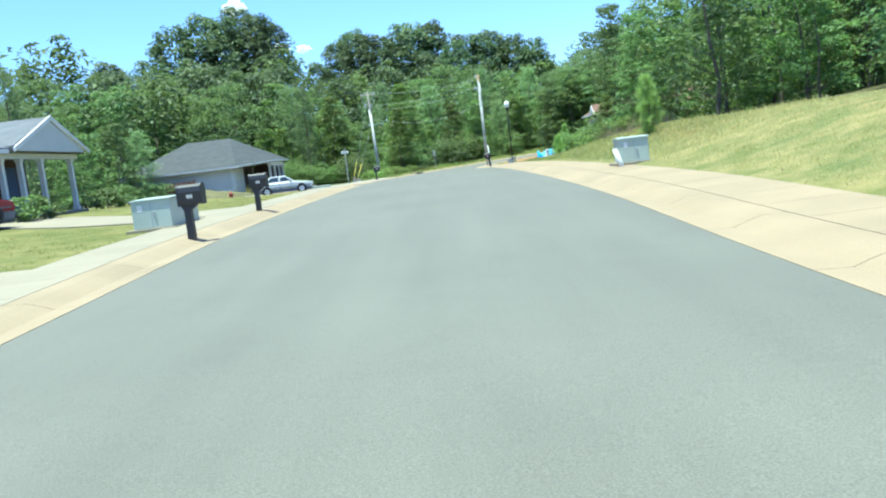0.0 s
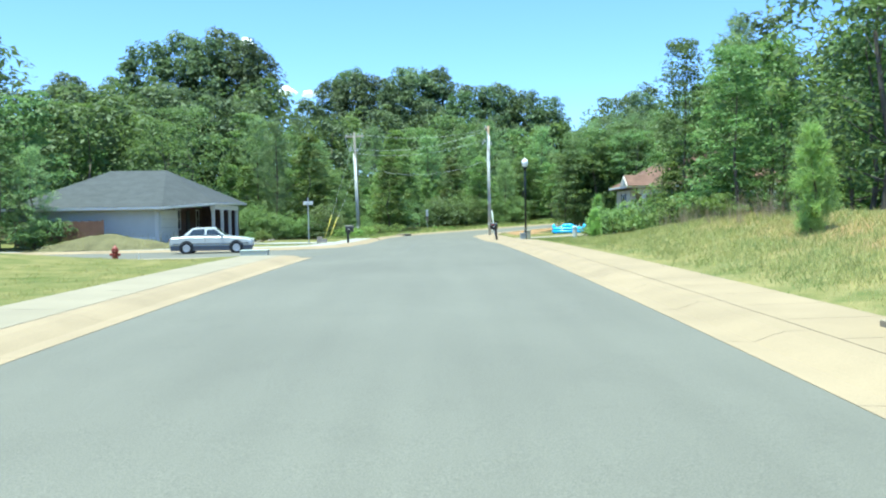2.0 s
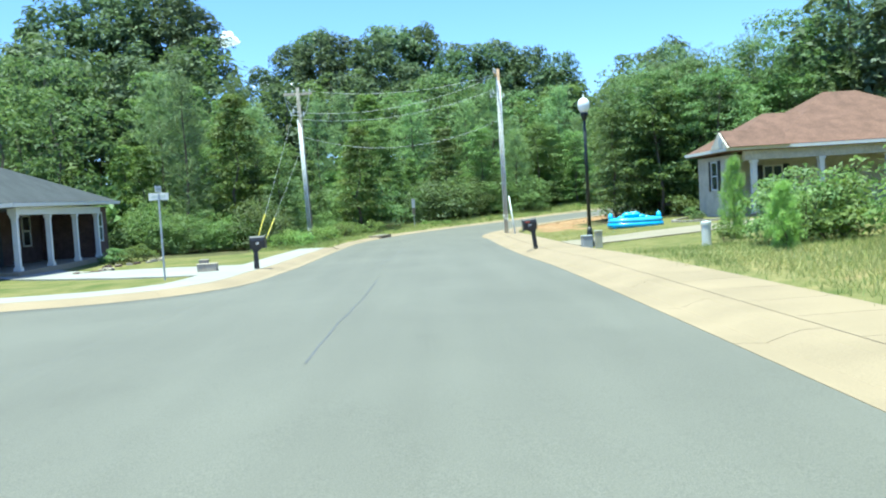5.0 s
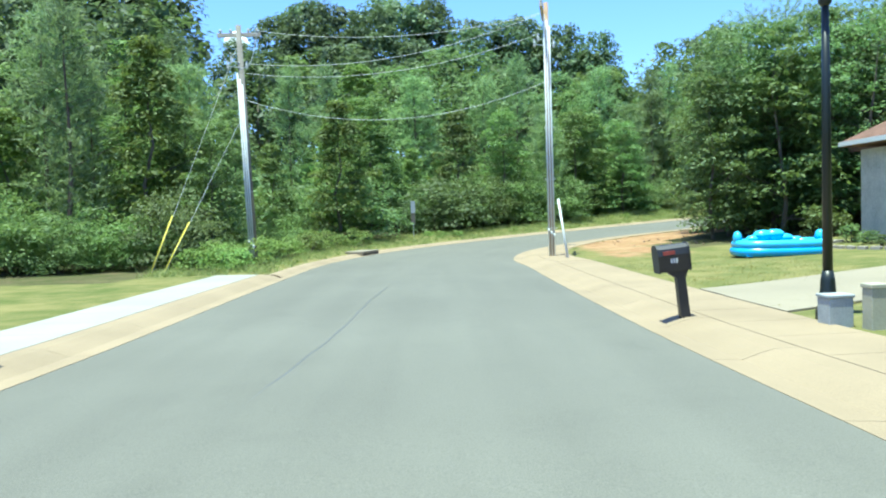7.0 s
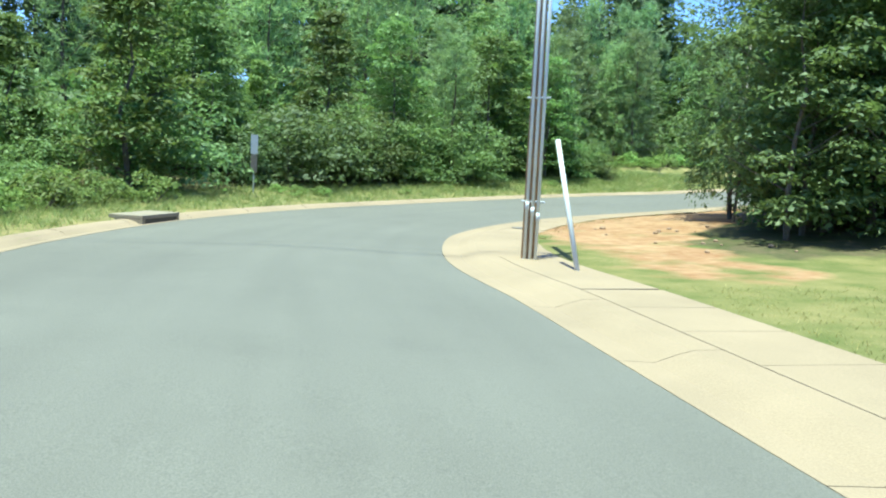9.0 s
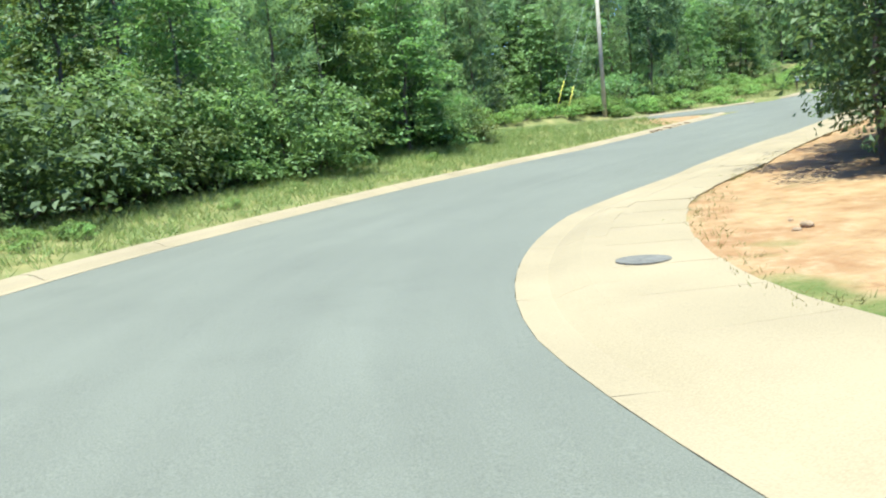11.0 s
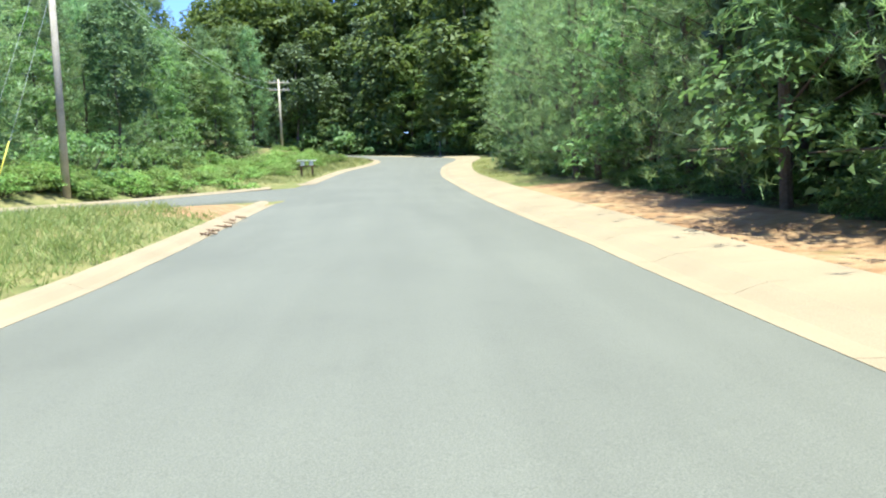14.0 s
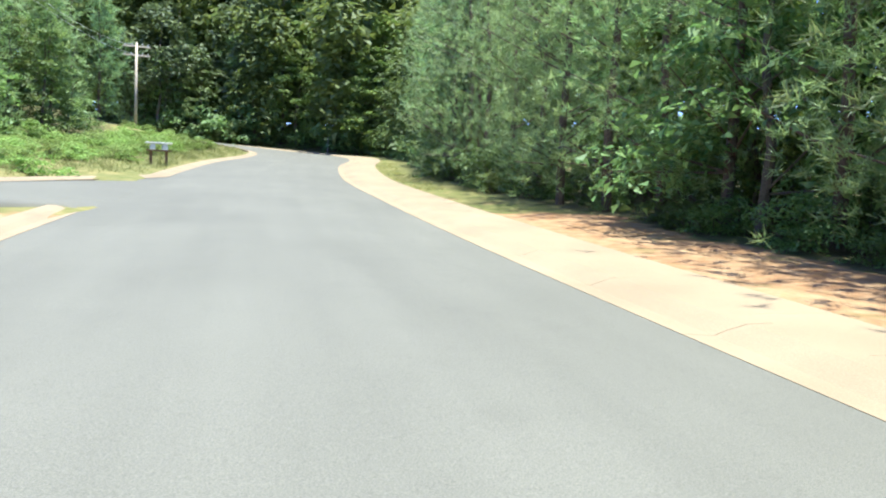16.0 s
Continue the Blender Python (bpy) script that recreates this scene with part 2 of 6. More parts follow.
def ground_mat():
    """Lawn, dry grass, red soil and forest litter, blended by what the place has where."""
    m = bpy.data.materials.new("ground_cover")
    m.use_nodes = True
    n, l = m.node_tree.nodes, m.node_tree.links
    b = n["Principled BSDF"]
    b.inputs["Roughness"].default_value = 0.95
    b.inputs["Specular IOR Level"].default_value = 0.1
    tc = n.new("ShaderNodeTexCoord")

    def nz(scale, detail=6):
        q = n.new("ShaderNodeTexNoise")
        q.inputs["Scale"].default_value, q.inputs["Detail"].default_value = scale, detail
        l.new(tc.outputs["Object"], q.inputs["Vector"])
        return q.outputs[0]

    def ramp(f, a, c, lo=0.35, hi=0.65):
        r = n.new("ShaderNodeValToRGB")
        r.color_ramp.elements[0].position, r.color_ramp.elements[1].position = lo, hi
        r.color_ramp.elements[0].color, r.color_ramp.elements[1].color = (*a, 1), (*c, 1)
        l.new(f, r.inputs[0])
        return r.outputs[0]

    def mixed(f, a, c):
        q = n.new("ShaderNodeMix")
        q.data_type = "RGBA"
        l.new(f, q.inputs[0])
        l.new(a, q.inputs[6])
        l.new(c, q.inputs[7])
        return q.outputs[2]

    def masked(name):
        a = n.new("ShaderNodeAttribute")
        a.attribute_name = name
        s = n.new("ShaderNodeMath")
        s.operation = "MULTIPLY_ADD"
        l.new(nz(0.9), s.inputs[0])
        s.inputs[1].default_value = 1.1
        l.new(a.outputs["Fac"], s.inputs[2])
        r = n.new("ShaderNodeMapRange")
        r.inputs["From Min"].default_value, r.inputs["From Max"].default_value = 0.92, 1.18
        l.new(s.outputs[0], r.inputs[0])
        return r.outputs[0]

    lawn = mixed(ramp(nz(22), (0, 0, 0), (1, 1, 1), 0.3, 0.7), ramp(nz(0.45), (0.096, 0.115, 0.033), (0.200, 0.178, 0.067)), ramp(nz(1.3), (0.074, 0.100, 0.026), (0.222, 0.192, 0.081)))
    dry = mixed(ramp(nz(18), (0, 0, 0), (1, 1, 1), 0.3, 0.7), ramp(nz(0.6), (0.085, 0.120, 0.036), (0.255, 0.215, 0.085)), ramp(nz(2.0), (0.096, 0.111, 0.033), (0.274, 0.222, 0.104)))
    soil = mixed(ramp(nz(9), (0, 0, 0), (1, 1, 1), 0.3, 0.7), ramp(nz(0.7), (0.252, 0.133, 0.063), (0.348, 0.229, 0.118)), ramp(nz(3), (0.215, 0.115, 0.056), (0.355, 0.244, 0.141)))
    litter = mixed(ramp(nz(12), (0, 0, 0), (1, 1, 1), 0.3, 0.7), ramp(nz(0.8), (0.06, 0.075, 0.02), (0.14, 0.11, 0.06)), ramp(nz(3), (0.04, 0.06, 0.02), (0.10, 0.08, 0.045)))
    c = mixed(masked("dry"), lawn, dry)
    c = mixed(masked("woods"), c, litter)
    c = mixed(masked("soil"), c, soil)
    l.new(c, b.inputs["Base Color"])
    bp = n.new("ShaderNodeBump")
    bp.inputs["Strength"].default_value, bp.inputs["Distance"].default_value = 0.7, 0.06
    l.new(nz(16, 8), bp.inputs["Height"])
    l.new(bp.outputs[0], b.inputs["Normal"])
    return m


GROUND = ground_mat()


# ---- building helpers ----
def mesh_from(name, verts, faces, material, smooth=False):
    me = bpy.data.meshes.new(name)
    me.from_pydata([tuple(v) for v in verts], [], [tuple(f) for f in faces])
    me.materials.append(material)
    if smooth:
        me.polygons.foreach_set("use_smooth", [True] * len(me.polygons))
    me.update()
    return me


def mesh_np(name, verts, faces, material, smooth=False):
    """A mesh from numpy arrays; all faces have as many corners as the array is wide."""
    me = bpy.data.meshes.new(name)
    k = faces.shape[1]
    me.vertices.add(len(verts))
    me.vertices.foreach_set("co", np.asarray(verts, np.float32).ravel())
    me.loops.add(faces.size)
    me.loops.foreach_set("vertex_index", faces.astype(np.int32).ravel())
    me.polygons.add(len(faces))
    me.polygons.foreach_set("loop_start", np.arange(0, faces.size, k, dtype=np.int32))
    me.polygons.foreach_set("loop_total", np.full(len(faces), k, np.int32))
    if smooth:
        me.polygons.foreach_set("use_smooth", np.ones(len(faces), bool))
    me.materials.append(material)
    me.update(calc_edges=True)
    me.validate()
    return me


def part(name, bm, material, parent=None, label="", smooth=False):
    """One bmesh as one mesh object, under a thing or a part."""
    me = bpy.data.meshes.new(name)
    bm.to_mesh(me)
    bm.free()
    me.materials.append(material)
    if smooth:
        me.polygons.foreach_set("use_smooth", [True] * len(me.polygons))
    ob = new(name, me)
    ob.parent = parent
    if label:
        tagged(ob, label)
    return ob


def box(bm, x0, x1, y0, y1, z0, z1, bevel=0.0):
    r = bmesh.ops.create_cube(bm, size=1.0)
    bmesh.ops.scale(bm, vec=(x1 - x0, y1 - y0, z1 - z0), verts=r["verts"])
    bmesh.ops.translate(bm, vec=((x0 + x1) / 2, (y0 + y1) / 2, (z0 + z1) / 2), verts=r["verts"])
    if bevel:
        es = {e for v in r["verts"] for e in v.link_edges}
        bmesh.ops.bevel(bm, geom=list(es), offset=bevel, segments=2, affect="EDGES", profile=0.5)
    return bm


def bbox(x0, x1, y0, y1, z0, z1, bevel=0.0):
    return box(bmesh.new(), x0, x1, y0, y1, z0, z1, bevel)


def tube(bm, a, b, r0, r1=None, seg=10, caps=True):
    a, b = Vector(a), Vector(b)
    d = b - a
    r = bmesh.ops.create_cone(bm, cap_ends=caps, segments=seg, radius1=r0, radius2=r0 if r1 is None else r1, depth=d.length)
    bmesh.ops.transform(bm, matrix=Matrix.Translation((a + b) / 2) @ d.to_track_quat("Z", "Y").to_matrix().to_4x4(), verts=r["verts"])
    return bm


def swept(pts, r, seg=6, closed=False):
    """A round bar along a line of points, in one piece."""
    pts = [Vector(p) for p in pts]
    bm, rings, n = bmesh.new(), [], len(pts)
    for k, p in enumerate(pts):
        d = pts[(k + 1) % n] - pts[k - 1] if closed else pts[min(k + 1, n - 1)] - pts[max(k - 1, 0)]
        side = d.cross(Vector((0, 0, 1)))
        side = side.normalized() if side.length > 1e-6 else Vector((1, 0, 0))
        up = side.cross(d).normalized()
        rings.append([bm.verts.new(p + r * (math.cos(6.28318 * q / seg) * side + math.sin(6.28318 * q / seg) * up)) for q in range(seg)])
    for k in range(n if closed else n - 1):
        a, c = rings[k], rings[(k + 1) % n]
        for q in range(seg):
            bm.faces.new((a[q], a[(q + 1) % seg], c[(q + 1) % seg], c[q]))
    if not closed:
        bm.faces.new(rings[0][::-1])
        bm.faces.new(rings[-1])
    bmesh.ops.recalc_face_normals(bm, faces=bm.faces)
    return bm


def lathe(profile, seg=16):
    """A turned form about z from (radius, height) pairs."""
    bm = bmesh.new()
    rings = [[bm.verts.new((r * math.cos(2 * math.pi * k / seg), r * math.sin(2 * math.pi * k / seg), z)) for k in range(seg)] for r, z in profile]
    for a, b in zip(rings, rings[1:]):
        for k in range(seg):
            bm.faces.new((a[k], a[(k + 1) % seg], b[(k + 1) % seg], b[k]))
    bm.faces.new(rings[0][::-1])
    bm.faces.new(rings[-1])
    return bm


def prism(outline, axis, lo, hi):
    """An outline of (u, z) pairs swept along x or y."""
    bm = bmesh.new()
    mk = (lambda u, z, w: (w, u, z)) if axis == "x" else (lambda u, z, w: (u, w, z))
    a = [bm.verts.new(mk(u, z, lo)) for u, z in outline]
    b = [bm.verts.new(mk(u, z, hi)) for u, z in outline]
    bm.faces.new(a)
    bm.faces.new(b[::-1])
    for k in range(len(a)):
        q = (k + 1) % len(a)
        bm.faces.new((a[k], b[k], b[q], a[q]))
    bmesh.ops.recalc_face_normals(bm, faces=bm.faces)
    return bm


def empty(name, m=None):
    ob = new(name)
    ob.empty_display_size = 0.2
    if m is not None:
        ob.matrix_world = m
    return ob


# ---- plan: the street's centre line ----
CENTRE = [(-0.9, -70, -1.6), (-0.7, -40, -1.2), (-0.5, -15, -0.75), (-0.3, 1, -0.50), (-0.22, 9, -0.30), (-0.1, 17, -0.04), (0.05, 27, 0.10), (0.2, 40, 0.16),
          (0.36, 52, 0.12), (0.46, 62, 0.04), (0.52, 70, -0.13), (0.6, 79, -0.22), (0.75, 86, -0.28), (1.0, 92.1, -0.33), (2.95, 98.7, -0.28),
          (6.1, 103.1, -0.16), (9.9, 106.4, 0.0), (14.5, 109.6, 0.22), (20.4, 112.95, 0.48), (26.2, 116.0, 0.74), (38.2, 122.8, 1.40), (50.2, 129.3, 2.1),
          (62, 135.6, 2.9), (75, 141.4, 3.9), (85, 144.8, 4.65), (93.5, 148.9, 5.35), (99.5, 155.2, 6.0), (102, 163.5, 6.75), (100.5, 172.5, 7.35), (95, 182, 7.9), (86, 191, 8.4)]


def smooth_line(points, step=1.0):
    p = [np.array(q, float) for q in points]
    p = [2 * p[0] - p[1]] + p + [2 * p[-1] - p[-2]]
    out = []
    for a, b, c, d in zip(p, p[1:], p[2:], p[3:]):
        k = max(2, int(round(np.linalg.norm(c - b) / step)))
        for u in np.arange(k) / k:
            out.append(0.5 * (2 * b + (c - a) * u + (2 * a - 5 * b + 4 * c - d) * u * u + (3 * b - a - 3 * c + d) * u ** 3))
    out.append(p[-2])
    return np.array(out)


LINE = smooth_line(CENTRE)
for _ in range(2):
    LINE[2:-2, :2] = (LINE[:-4, :2] + 2 * LINE[1:-3, :2] + 3 * LINE[2:-2, :2] + 2 * LINE[3:-1, :2] + LINE[4:, :2]) / 9
TAN = np.gradient(LINE[:, :2], axis=0)
TAN /= np.linalg.norm(TAN, axis=1)[:, None]
LEFT = np.stack([-TAN[:, 1], TAN[:, 0]], 1)
ARC = np.concatenate([[0], np.cumsum(np.linalg.norm(np.diff(LINE[:, :2], axis=0), axis=1))])


def near_line(x, y):
    """Index of the nearest point of the centre line, and the distance from it, left positive."""
    x, y = np.asarray(x, float), np.asarray(y, float)
    idx, best = np.zeros(x.shape, int), np.full(x.shape, 1e18)
    for i in range(len(LINE)):
        d = (x - LINE[i, 0]) ** 2 + (y - LINE[i, 1]) ** 2
        m = d < best
        best[m], idx[m] = d[m], i
    off = (x - LINE[idx, 0]) * LEFT[idx, 0] + (y - LINE[idx, 1]) * LEFT[idx, 1]
    return idx, off, np.sqrt(best)


def step01(v, a, b):
    t = np.clip((v - a) / (b - a), 0, 1)
    return t * t * (3 - 2 * t)


WAVE = [(random.uniform(0.02, 0.10), random.uniform(0, 6.28), random.uniform(0, 6.28)) for _ in range(8)]


def rolling(x, y):
    z = 0
    for f, a, ph in WAVE:
        z = z + np.sin(f * (x * math.cos(a) + y * math.sin(a)) * 6.28 + ph)
    return z / 8


def in_box(x, y, x0, x1, y0, y1, soft=1.0):
    return step01(x, x0 - soft, x0 + soft) * (1 - step01(x, x1 - soft, x1 + soft)) * step01(y, y0 - soft, y0 + soft) * (1 - step01(y, y1 - soft, y1 + soft))


# level places: side streets and house plots
LEVELS = [(-75, -7.5, 46.5, 53.0, -0.03, 2.5), (-75, -4.5, 49.5, 63.0, -0.36, 1.5), (-30, -15.5, 24, 43, 0.42, 1.5), (-27, -13.6, 65, 85, 0.05, 1.2), (16, 32, 68, 92, 0.12, 1.5)]
# the upper side street: x, then y and height of its two edges
UPPER = np.array([(17, 124.4, 1.50, 128.6, 1.50), (26, 126.2, 1.56, 130.6, 1.62), (31, 127.4, 1.60, 131.9, 1.70), (36, 128.6, 1.63, 133.2, 1.80), (40, 129.3, 1.63, 134.4, 1.90), (46, 130.0, 1.75, 136.0, 2.08), (52, 132.0, 2.05, 137.4, 2.25)])


def idx(x, y):
    """Index of the centre line's point nearest to a place."""
    return int(np.argmin((LINE[:, 0] - x) ** 2 + (LINE[:, 1] - y) ** 2))


END = len(LINE) - 1
EDGE = 3.85
I_NARROW = [idx(1.0, 87.5), idx(2.6, 97.6), idx(8.2, 105.2), idx(13.2, 108.8)]
EDGE_RIGHT = np.interp(np.arange(END + 1), I_NARROW, [EDGE, 3.3, 3.2, EDGE])


def height(x, y):
    """The ground beside the street."""
    x, y = np.asarray(x, float), np.asarray(y, float)
    i, off, dist = near_line(x, y)
    z = LINE[i, 2].copy()
    yy = LINE[i, 1]
    right = off < 0
    hem = np.where(~right & (yy > 86.5), 4.55, np.where(right, EDGE_RIGHT[i] + np.where((yy > 91.5) & (yy < 112), 1.25, 1.58), 5.6))
    out = np.clip(dist - hem, 0, None)
    bank = (1.25 * step01(out, 0, 7) + 1.0 * step01(out, 7, 25)) * (1 - step01(yy, 44, 62)) + 0.25 * step01(out, 0, 9) * step01(yy, 44, 62)
    leftrise = 0.35 * step01(out, 2, 10) * (1 - step01(yy, 44, 60)) + 0.15 * step01(out, 4, 14) + 0.75 * step01(out, 0.2, 9) * step01(yy, 96, 104) * (1 - 0.42 * step01(yy, 113, 119))
    leftrise = leftrise + 0.38 * step01(out, 0.1, 2.0) * step01(yy, 115, 118) * (1 - step01(yy, 126, 127.5))
    z += np.where(right, bank, leftrise)
    z += 4.0 * right * step01(out, 2.5, 24) * step01(i, idx(80, 143), idx(92, 149))
    far = step01(dist, 22, 120)
    z += far * 2.5
    z += 0.16 * rolling(x, y) * step01(dist, 6.5, 12) + 0.5 * rolling(x * 0.3, y * 0.3) * step01(dist, 20, 40)
    z += 0.025 * right * step01(yy, 91.5, 94) * (1 - step01(yy, 108, 111))
    z -= 0.2 * (1 - step01(dist, hem - 0.1, hem + 0.4))
    for x0, x1, y0, y1, level, soft in LEVELS:
        k = in_box(x, y, x0, x1, y0, y1, soft)
        z = z * (1 - k) + level * k
    y0, z0, y1, z1 = (np.interp(x, UPPER[:, 0], UPPER[:, c]) for c in (1, 2, 3, 4))
    u = np.clip((y - y0) / (y1 - y0), 0, 1)
    k = step01(y, y0 - 2.2, y0 - 0.2) * (1 - step01(y, y1 + 1.0, y1 + 2.6)) * step01(x, 16, 18) * (1 - step01(x, 51, 53))
    return z * (1 - k) + (z0 * (1 - u) + z1 * u - 0.035) * k


def ground_at(x, y):
    return float(height(np.array([x]), np.array([y]))[0])


def axis_steps(lo, hi, step, far):
    core = list(np.arange(lo, hi + step / 2, step))
    a, b, g = [], [], step
    v = lo
    while v > -far:
        g *= 1.12
        v -= g
        a.append(v)
    v, g = hi, step
    while v < far:
        g *= 1.12
        v += g
        b.append(v)
    return np.array(a[::-1] + core + b)


def build_ground():
    xs, ys = axis_steps(-30, 60, 0.8, 3000), axis_steps(0, 160, 0.8, 3000)
    X, Y = np.meshgrid(xs, ys)
    x, y = X.ravel(), Y.ravel()
    z = height(x, y)
    nx, ny = len(xs), len(ys)
    i = np.arange(nx * ny).reshape(ny, nx)
    f = np.stack([i[:-1, :-1].ravel(), i[:-1, 1:].ravel(), i[1:, 1:].ravel(), i[1:, :-1].ravel()], 1)
    me = mesh_np("ground", np.stack([x, y, z], 1), f, GROUND, True)
    li, off, dist = near_line(x, y)
    ly = LINE[li, 1]
    right = off < 0
    soil = 0.62 * in_box(x, y, 7.6, 11.0, 88, 99, 0.8) + 0.1 * in_box(x, y, 4, 14, 93, 104, 1)
    soil = np.maximum(soil, 0.74 * np.where(right & (dist > 5) & (dist < 9.2) & (ly > 99) & (ly < 126.5), 1, 0))
    soil = np.maximum(soil, 0.30 * np.where(right & (dist > 5) & (dist < 8) & (ly >= 126.5) & (ly < 135), 1, 0))
    soil = np.maximum(soil, 0.72 * in_box(x, y, 27, 39.5, 125.0, 128.6, 0.7))
    soil = np.maximum(soil, 0.52 * in_box(x, y, 8.5, 14, 28, 47, 1.5))
    soil = np.maximum(soil, 0.26 * in_box(x, y, 7, 17, -5, 68, 2))
    dry = np.where(right & (ly < 68), 0.6, 0.15) + 0.45 * np.where(~right & (ly > 86), 1, 0)
    woods = np.where(~right & (ly > 84) & (dist > 9.0), 0.7, 0.0)
    woods = np.maximum(woods, np.where(right & (ly > 98) & (dist > 8.8), 0.75, 0))
    woods = np.maximum(woods, np.where(right & (ly < 60) & (dist > 15), 0.7, 0))
    woods = np.maximum(woods, np.where(~right & (ly < 86) & (dist > 30), 0.7, 0))
    woods = np.maximum(woods, 0.75 * in_box(x, y, 10.5, 40, 91, 108, 0.8))
    woods = np.maximum(woods, np.where(dist > 60, 0.75, 0))
    woods = woods * (1 - in_box(x, y, 16, 58, 127, 139, 0.8)) * np.where(~right & (ly > 127) & (dist < 15), 0, 1)
    for name, v in (("soil", soil), ("dry", dry), ("woods", woods)):
        a = me.attributes.new(name, "FLOAT", "POINT")
        a.data.foreach_set("value", v.astype(np.float32))
    return tagged(new("ground", me), "grassy ground with lawns, dry grass, red soil and forest litter", "ground", kind="structure")


build_ground()


def ribbon(i0, i1, offs, dz, material, name, smooth=True, base=None):
    """A strip along the street: offs are distances to the left of the centre line, dz heights above it."""
    v, f = [], []
    k = len(offs)
    for i in range(i0, i1 + 1):
        for o, h in zip(offs, dz):
            o = o * EDGE_RIGHT[i] / EDGE if o < 0 else o
            v.append((LINE[i, 0] + LEFT[i, 0] * o, LINE[i, 1] + LEFT[i, 1] * o, LINE[i, 2] + h))
    for r in range(i1 - i0):
        for c in range(k - 1):
            a = r * k + c
            f.append((a, a + 1, a + k + 1, a + k))
    me = mesh_from(name, v, f, material, smooth)
    return me


road = tagged(new("road", ribbon(0, END, [3.85, 3.0, 1.5, 0, -1.5, -3.0, -3.85], [-0.085, -0.06, -0.02, 0, -0.02, -0.06, -0.085], ROAD, "road")),
              "worn light grey asphalt street curving uphill through woods", "road", kind="structure")
lane_data = road.data.attributes.new("lane", "FLOAT_VECTOR", "POINT")
lane_data.data.foreach_set("vector", np.array([(o, ARC[i] * 0.07, 0) for i in range(END + 1) for o in (3.85, 3.0, 1.5, 0, -1.5, -3.0, -3.85)], np.float32).ravel())


def section_mesh(name, path, side, profile, depth, material):
    """A solid length of kerb or paving: a profile of (offset, height) swept along a path of (x, y, z)."""
    p = np.asarray(path, float)
    t = np.gradient(p[:, :2], axis=0)
    t /= np.linalg.norm(t, axis=1)[:, None]
    nrm = np.stack([-t[:, 1], t[:, 0]], 1) * side
    prof = list(profile) + [(profile[-1][0], -depth), (profile[0][0], -depth)]
    k, v, f = len(prof), [], []
    for q, m in zip(p, nrm):
        for o, h in prof:
            v.append((q[0] + m[0] * o, q[1] + m[1] * o, q[2] + h))
    for r in range(len(p) - 1):
        for c in range(k):
            a, b = r * k + c, r * k + (c + 1) % k
            f.append((a, b, b + k, a + k) if side < 0 else (a, a + k, b + k, b))
    e = (len(p) - 1) * k
    f.append(tuple(range(k)) if side > 0 else tuple(range(k))[::-1])
    f.append(tuple(range(e, e + k))[::-1] if side > 0 else tuple(range(e, e + k)))
    return mesh_from(name, v, f, material)


def resample(path, step):
    p = np.asarray(path, float)
    d = np.concatenate([[0], np.cumsum(np.linalg.norm(np.diff(p[:, :2], axis=0), axis=1))])
    s = np.linspace(0, d[-1], max(2, int(round(d[-1] / step)) + 1))
    return np.stack([np.interp(s, d, p[:, c]) for c in range(3)], 1)


def paved_run(thing, piece, path, side, profile, depth, material, length, joint=0.012, widths=None):
    """Cast sections end to end along a path, with open joints between them; widths: the outer edge at both ends."""
    n = max(1, int(round(length / 0.75)))
    p = resample(path, length / n)
    for a in range(0, len(p) - 1, n):
        q = p[a:a + n + 1].copy()
        if len(q) < 2:
            continue
        d0, d1 = q[1] - q[0], q[-1] - q[-2]
        q[0] += d0 / np.linalg.norm(d0) * joint / 2
        q[-1] -= d1 / np.linalg.norm(d1) * joint / 2
        pr = profile
        if widths:
            u = a / max(1, len(p) - 1)
            pr = list(profile[:-1]) + [(widths[0] * (1 - u) + widths[1] * u, profile[-1][1])]
        ob = new(piece, section_mesh(piece, q, side, pr, depth, material))
        ob.parent = thing


def edge_path(i0, i1, off, dz=-0.085):
    off = -EDGE_RIGHT[i0:i1 + 1] if off < 0 else off
    return np.stack([LINE[i0:i1 + 1, 0] + LEFT[i0:i1 + 1, 0] * off, LINE[i0:i1 + 1, 1] + LEFT[i0:i1 + 1, 1] * off, LINE[i0:i1 + 1, 2] + dz], 1)


def corner(p, q, c, n=8):
    """A rounded corner from p to q about the corner point c."""
    p, q, c = (np.array(a, float) for a in (p, q, c))
    return np.array([(1 - u) ** 2 * p + 2 * u * (1 - u) * c + u * u * q for u in np.linspace(0, 1, n)])


W1 = -0.18  # level of the first side street
I_MOUTH_S, I_MOUTH_N, I_WALK_END = idx(0.2, 46.0), idx(0.45, 66.5), idx(0.7, 85.5)
I_BEND, I_SIDE_S, I_SIDE_N = idx(1.3, 92), idx(43.6, 125.9), idx(57.5, 133.3)
south = edge_path(0, I_MOUTH_S, EDGE)
north = edge_path(I_MOUTH_N, I_WALK_END, EDGE)
ws, wn_ = (-9.0, 52.2, W1), (-9.0, 60.6, W1)
left_south = np.vstack([south, corner(south[-1], ws, (south[-1][0], 52.0, W1))[1:], [(-30, 52.6, W1 - 0.05), (-62, 53.0, W1 - 0.1)]])
left_north = np.vstack([[(-62, 61.0, W1 - 0.1), (-30, 60.8, W1 - 0.05)], corner(wn_, north[0], (north[0][0], 60.8, W1))[:-1], north])
KERB = [(0.0, 0.006), (0.35, -0.01), (0.55, 0.06), (0.72, 0.105), (1.0, 0.115)]
KERB_NARROW = [(0.0, 0.006), (0.25, -0.005), (0.42, 0.07), (0.55, 0.10), (0.72, 0.10)]
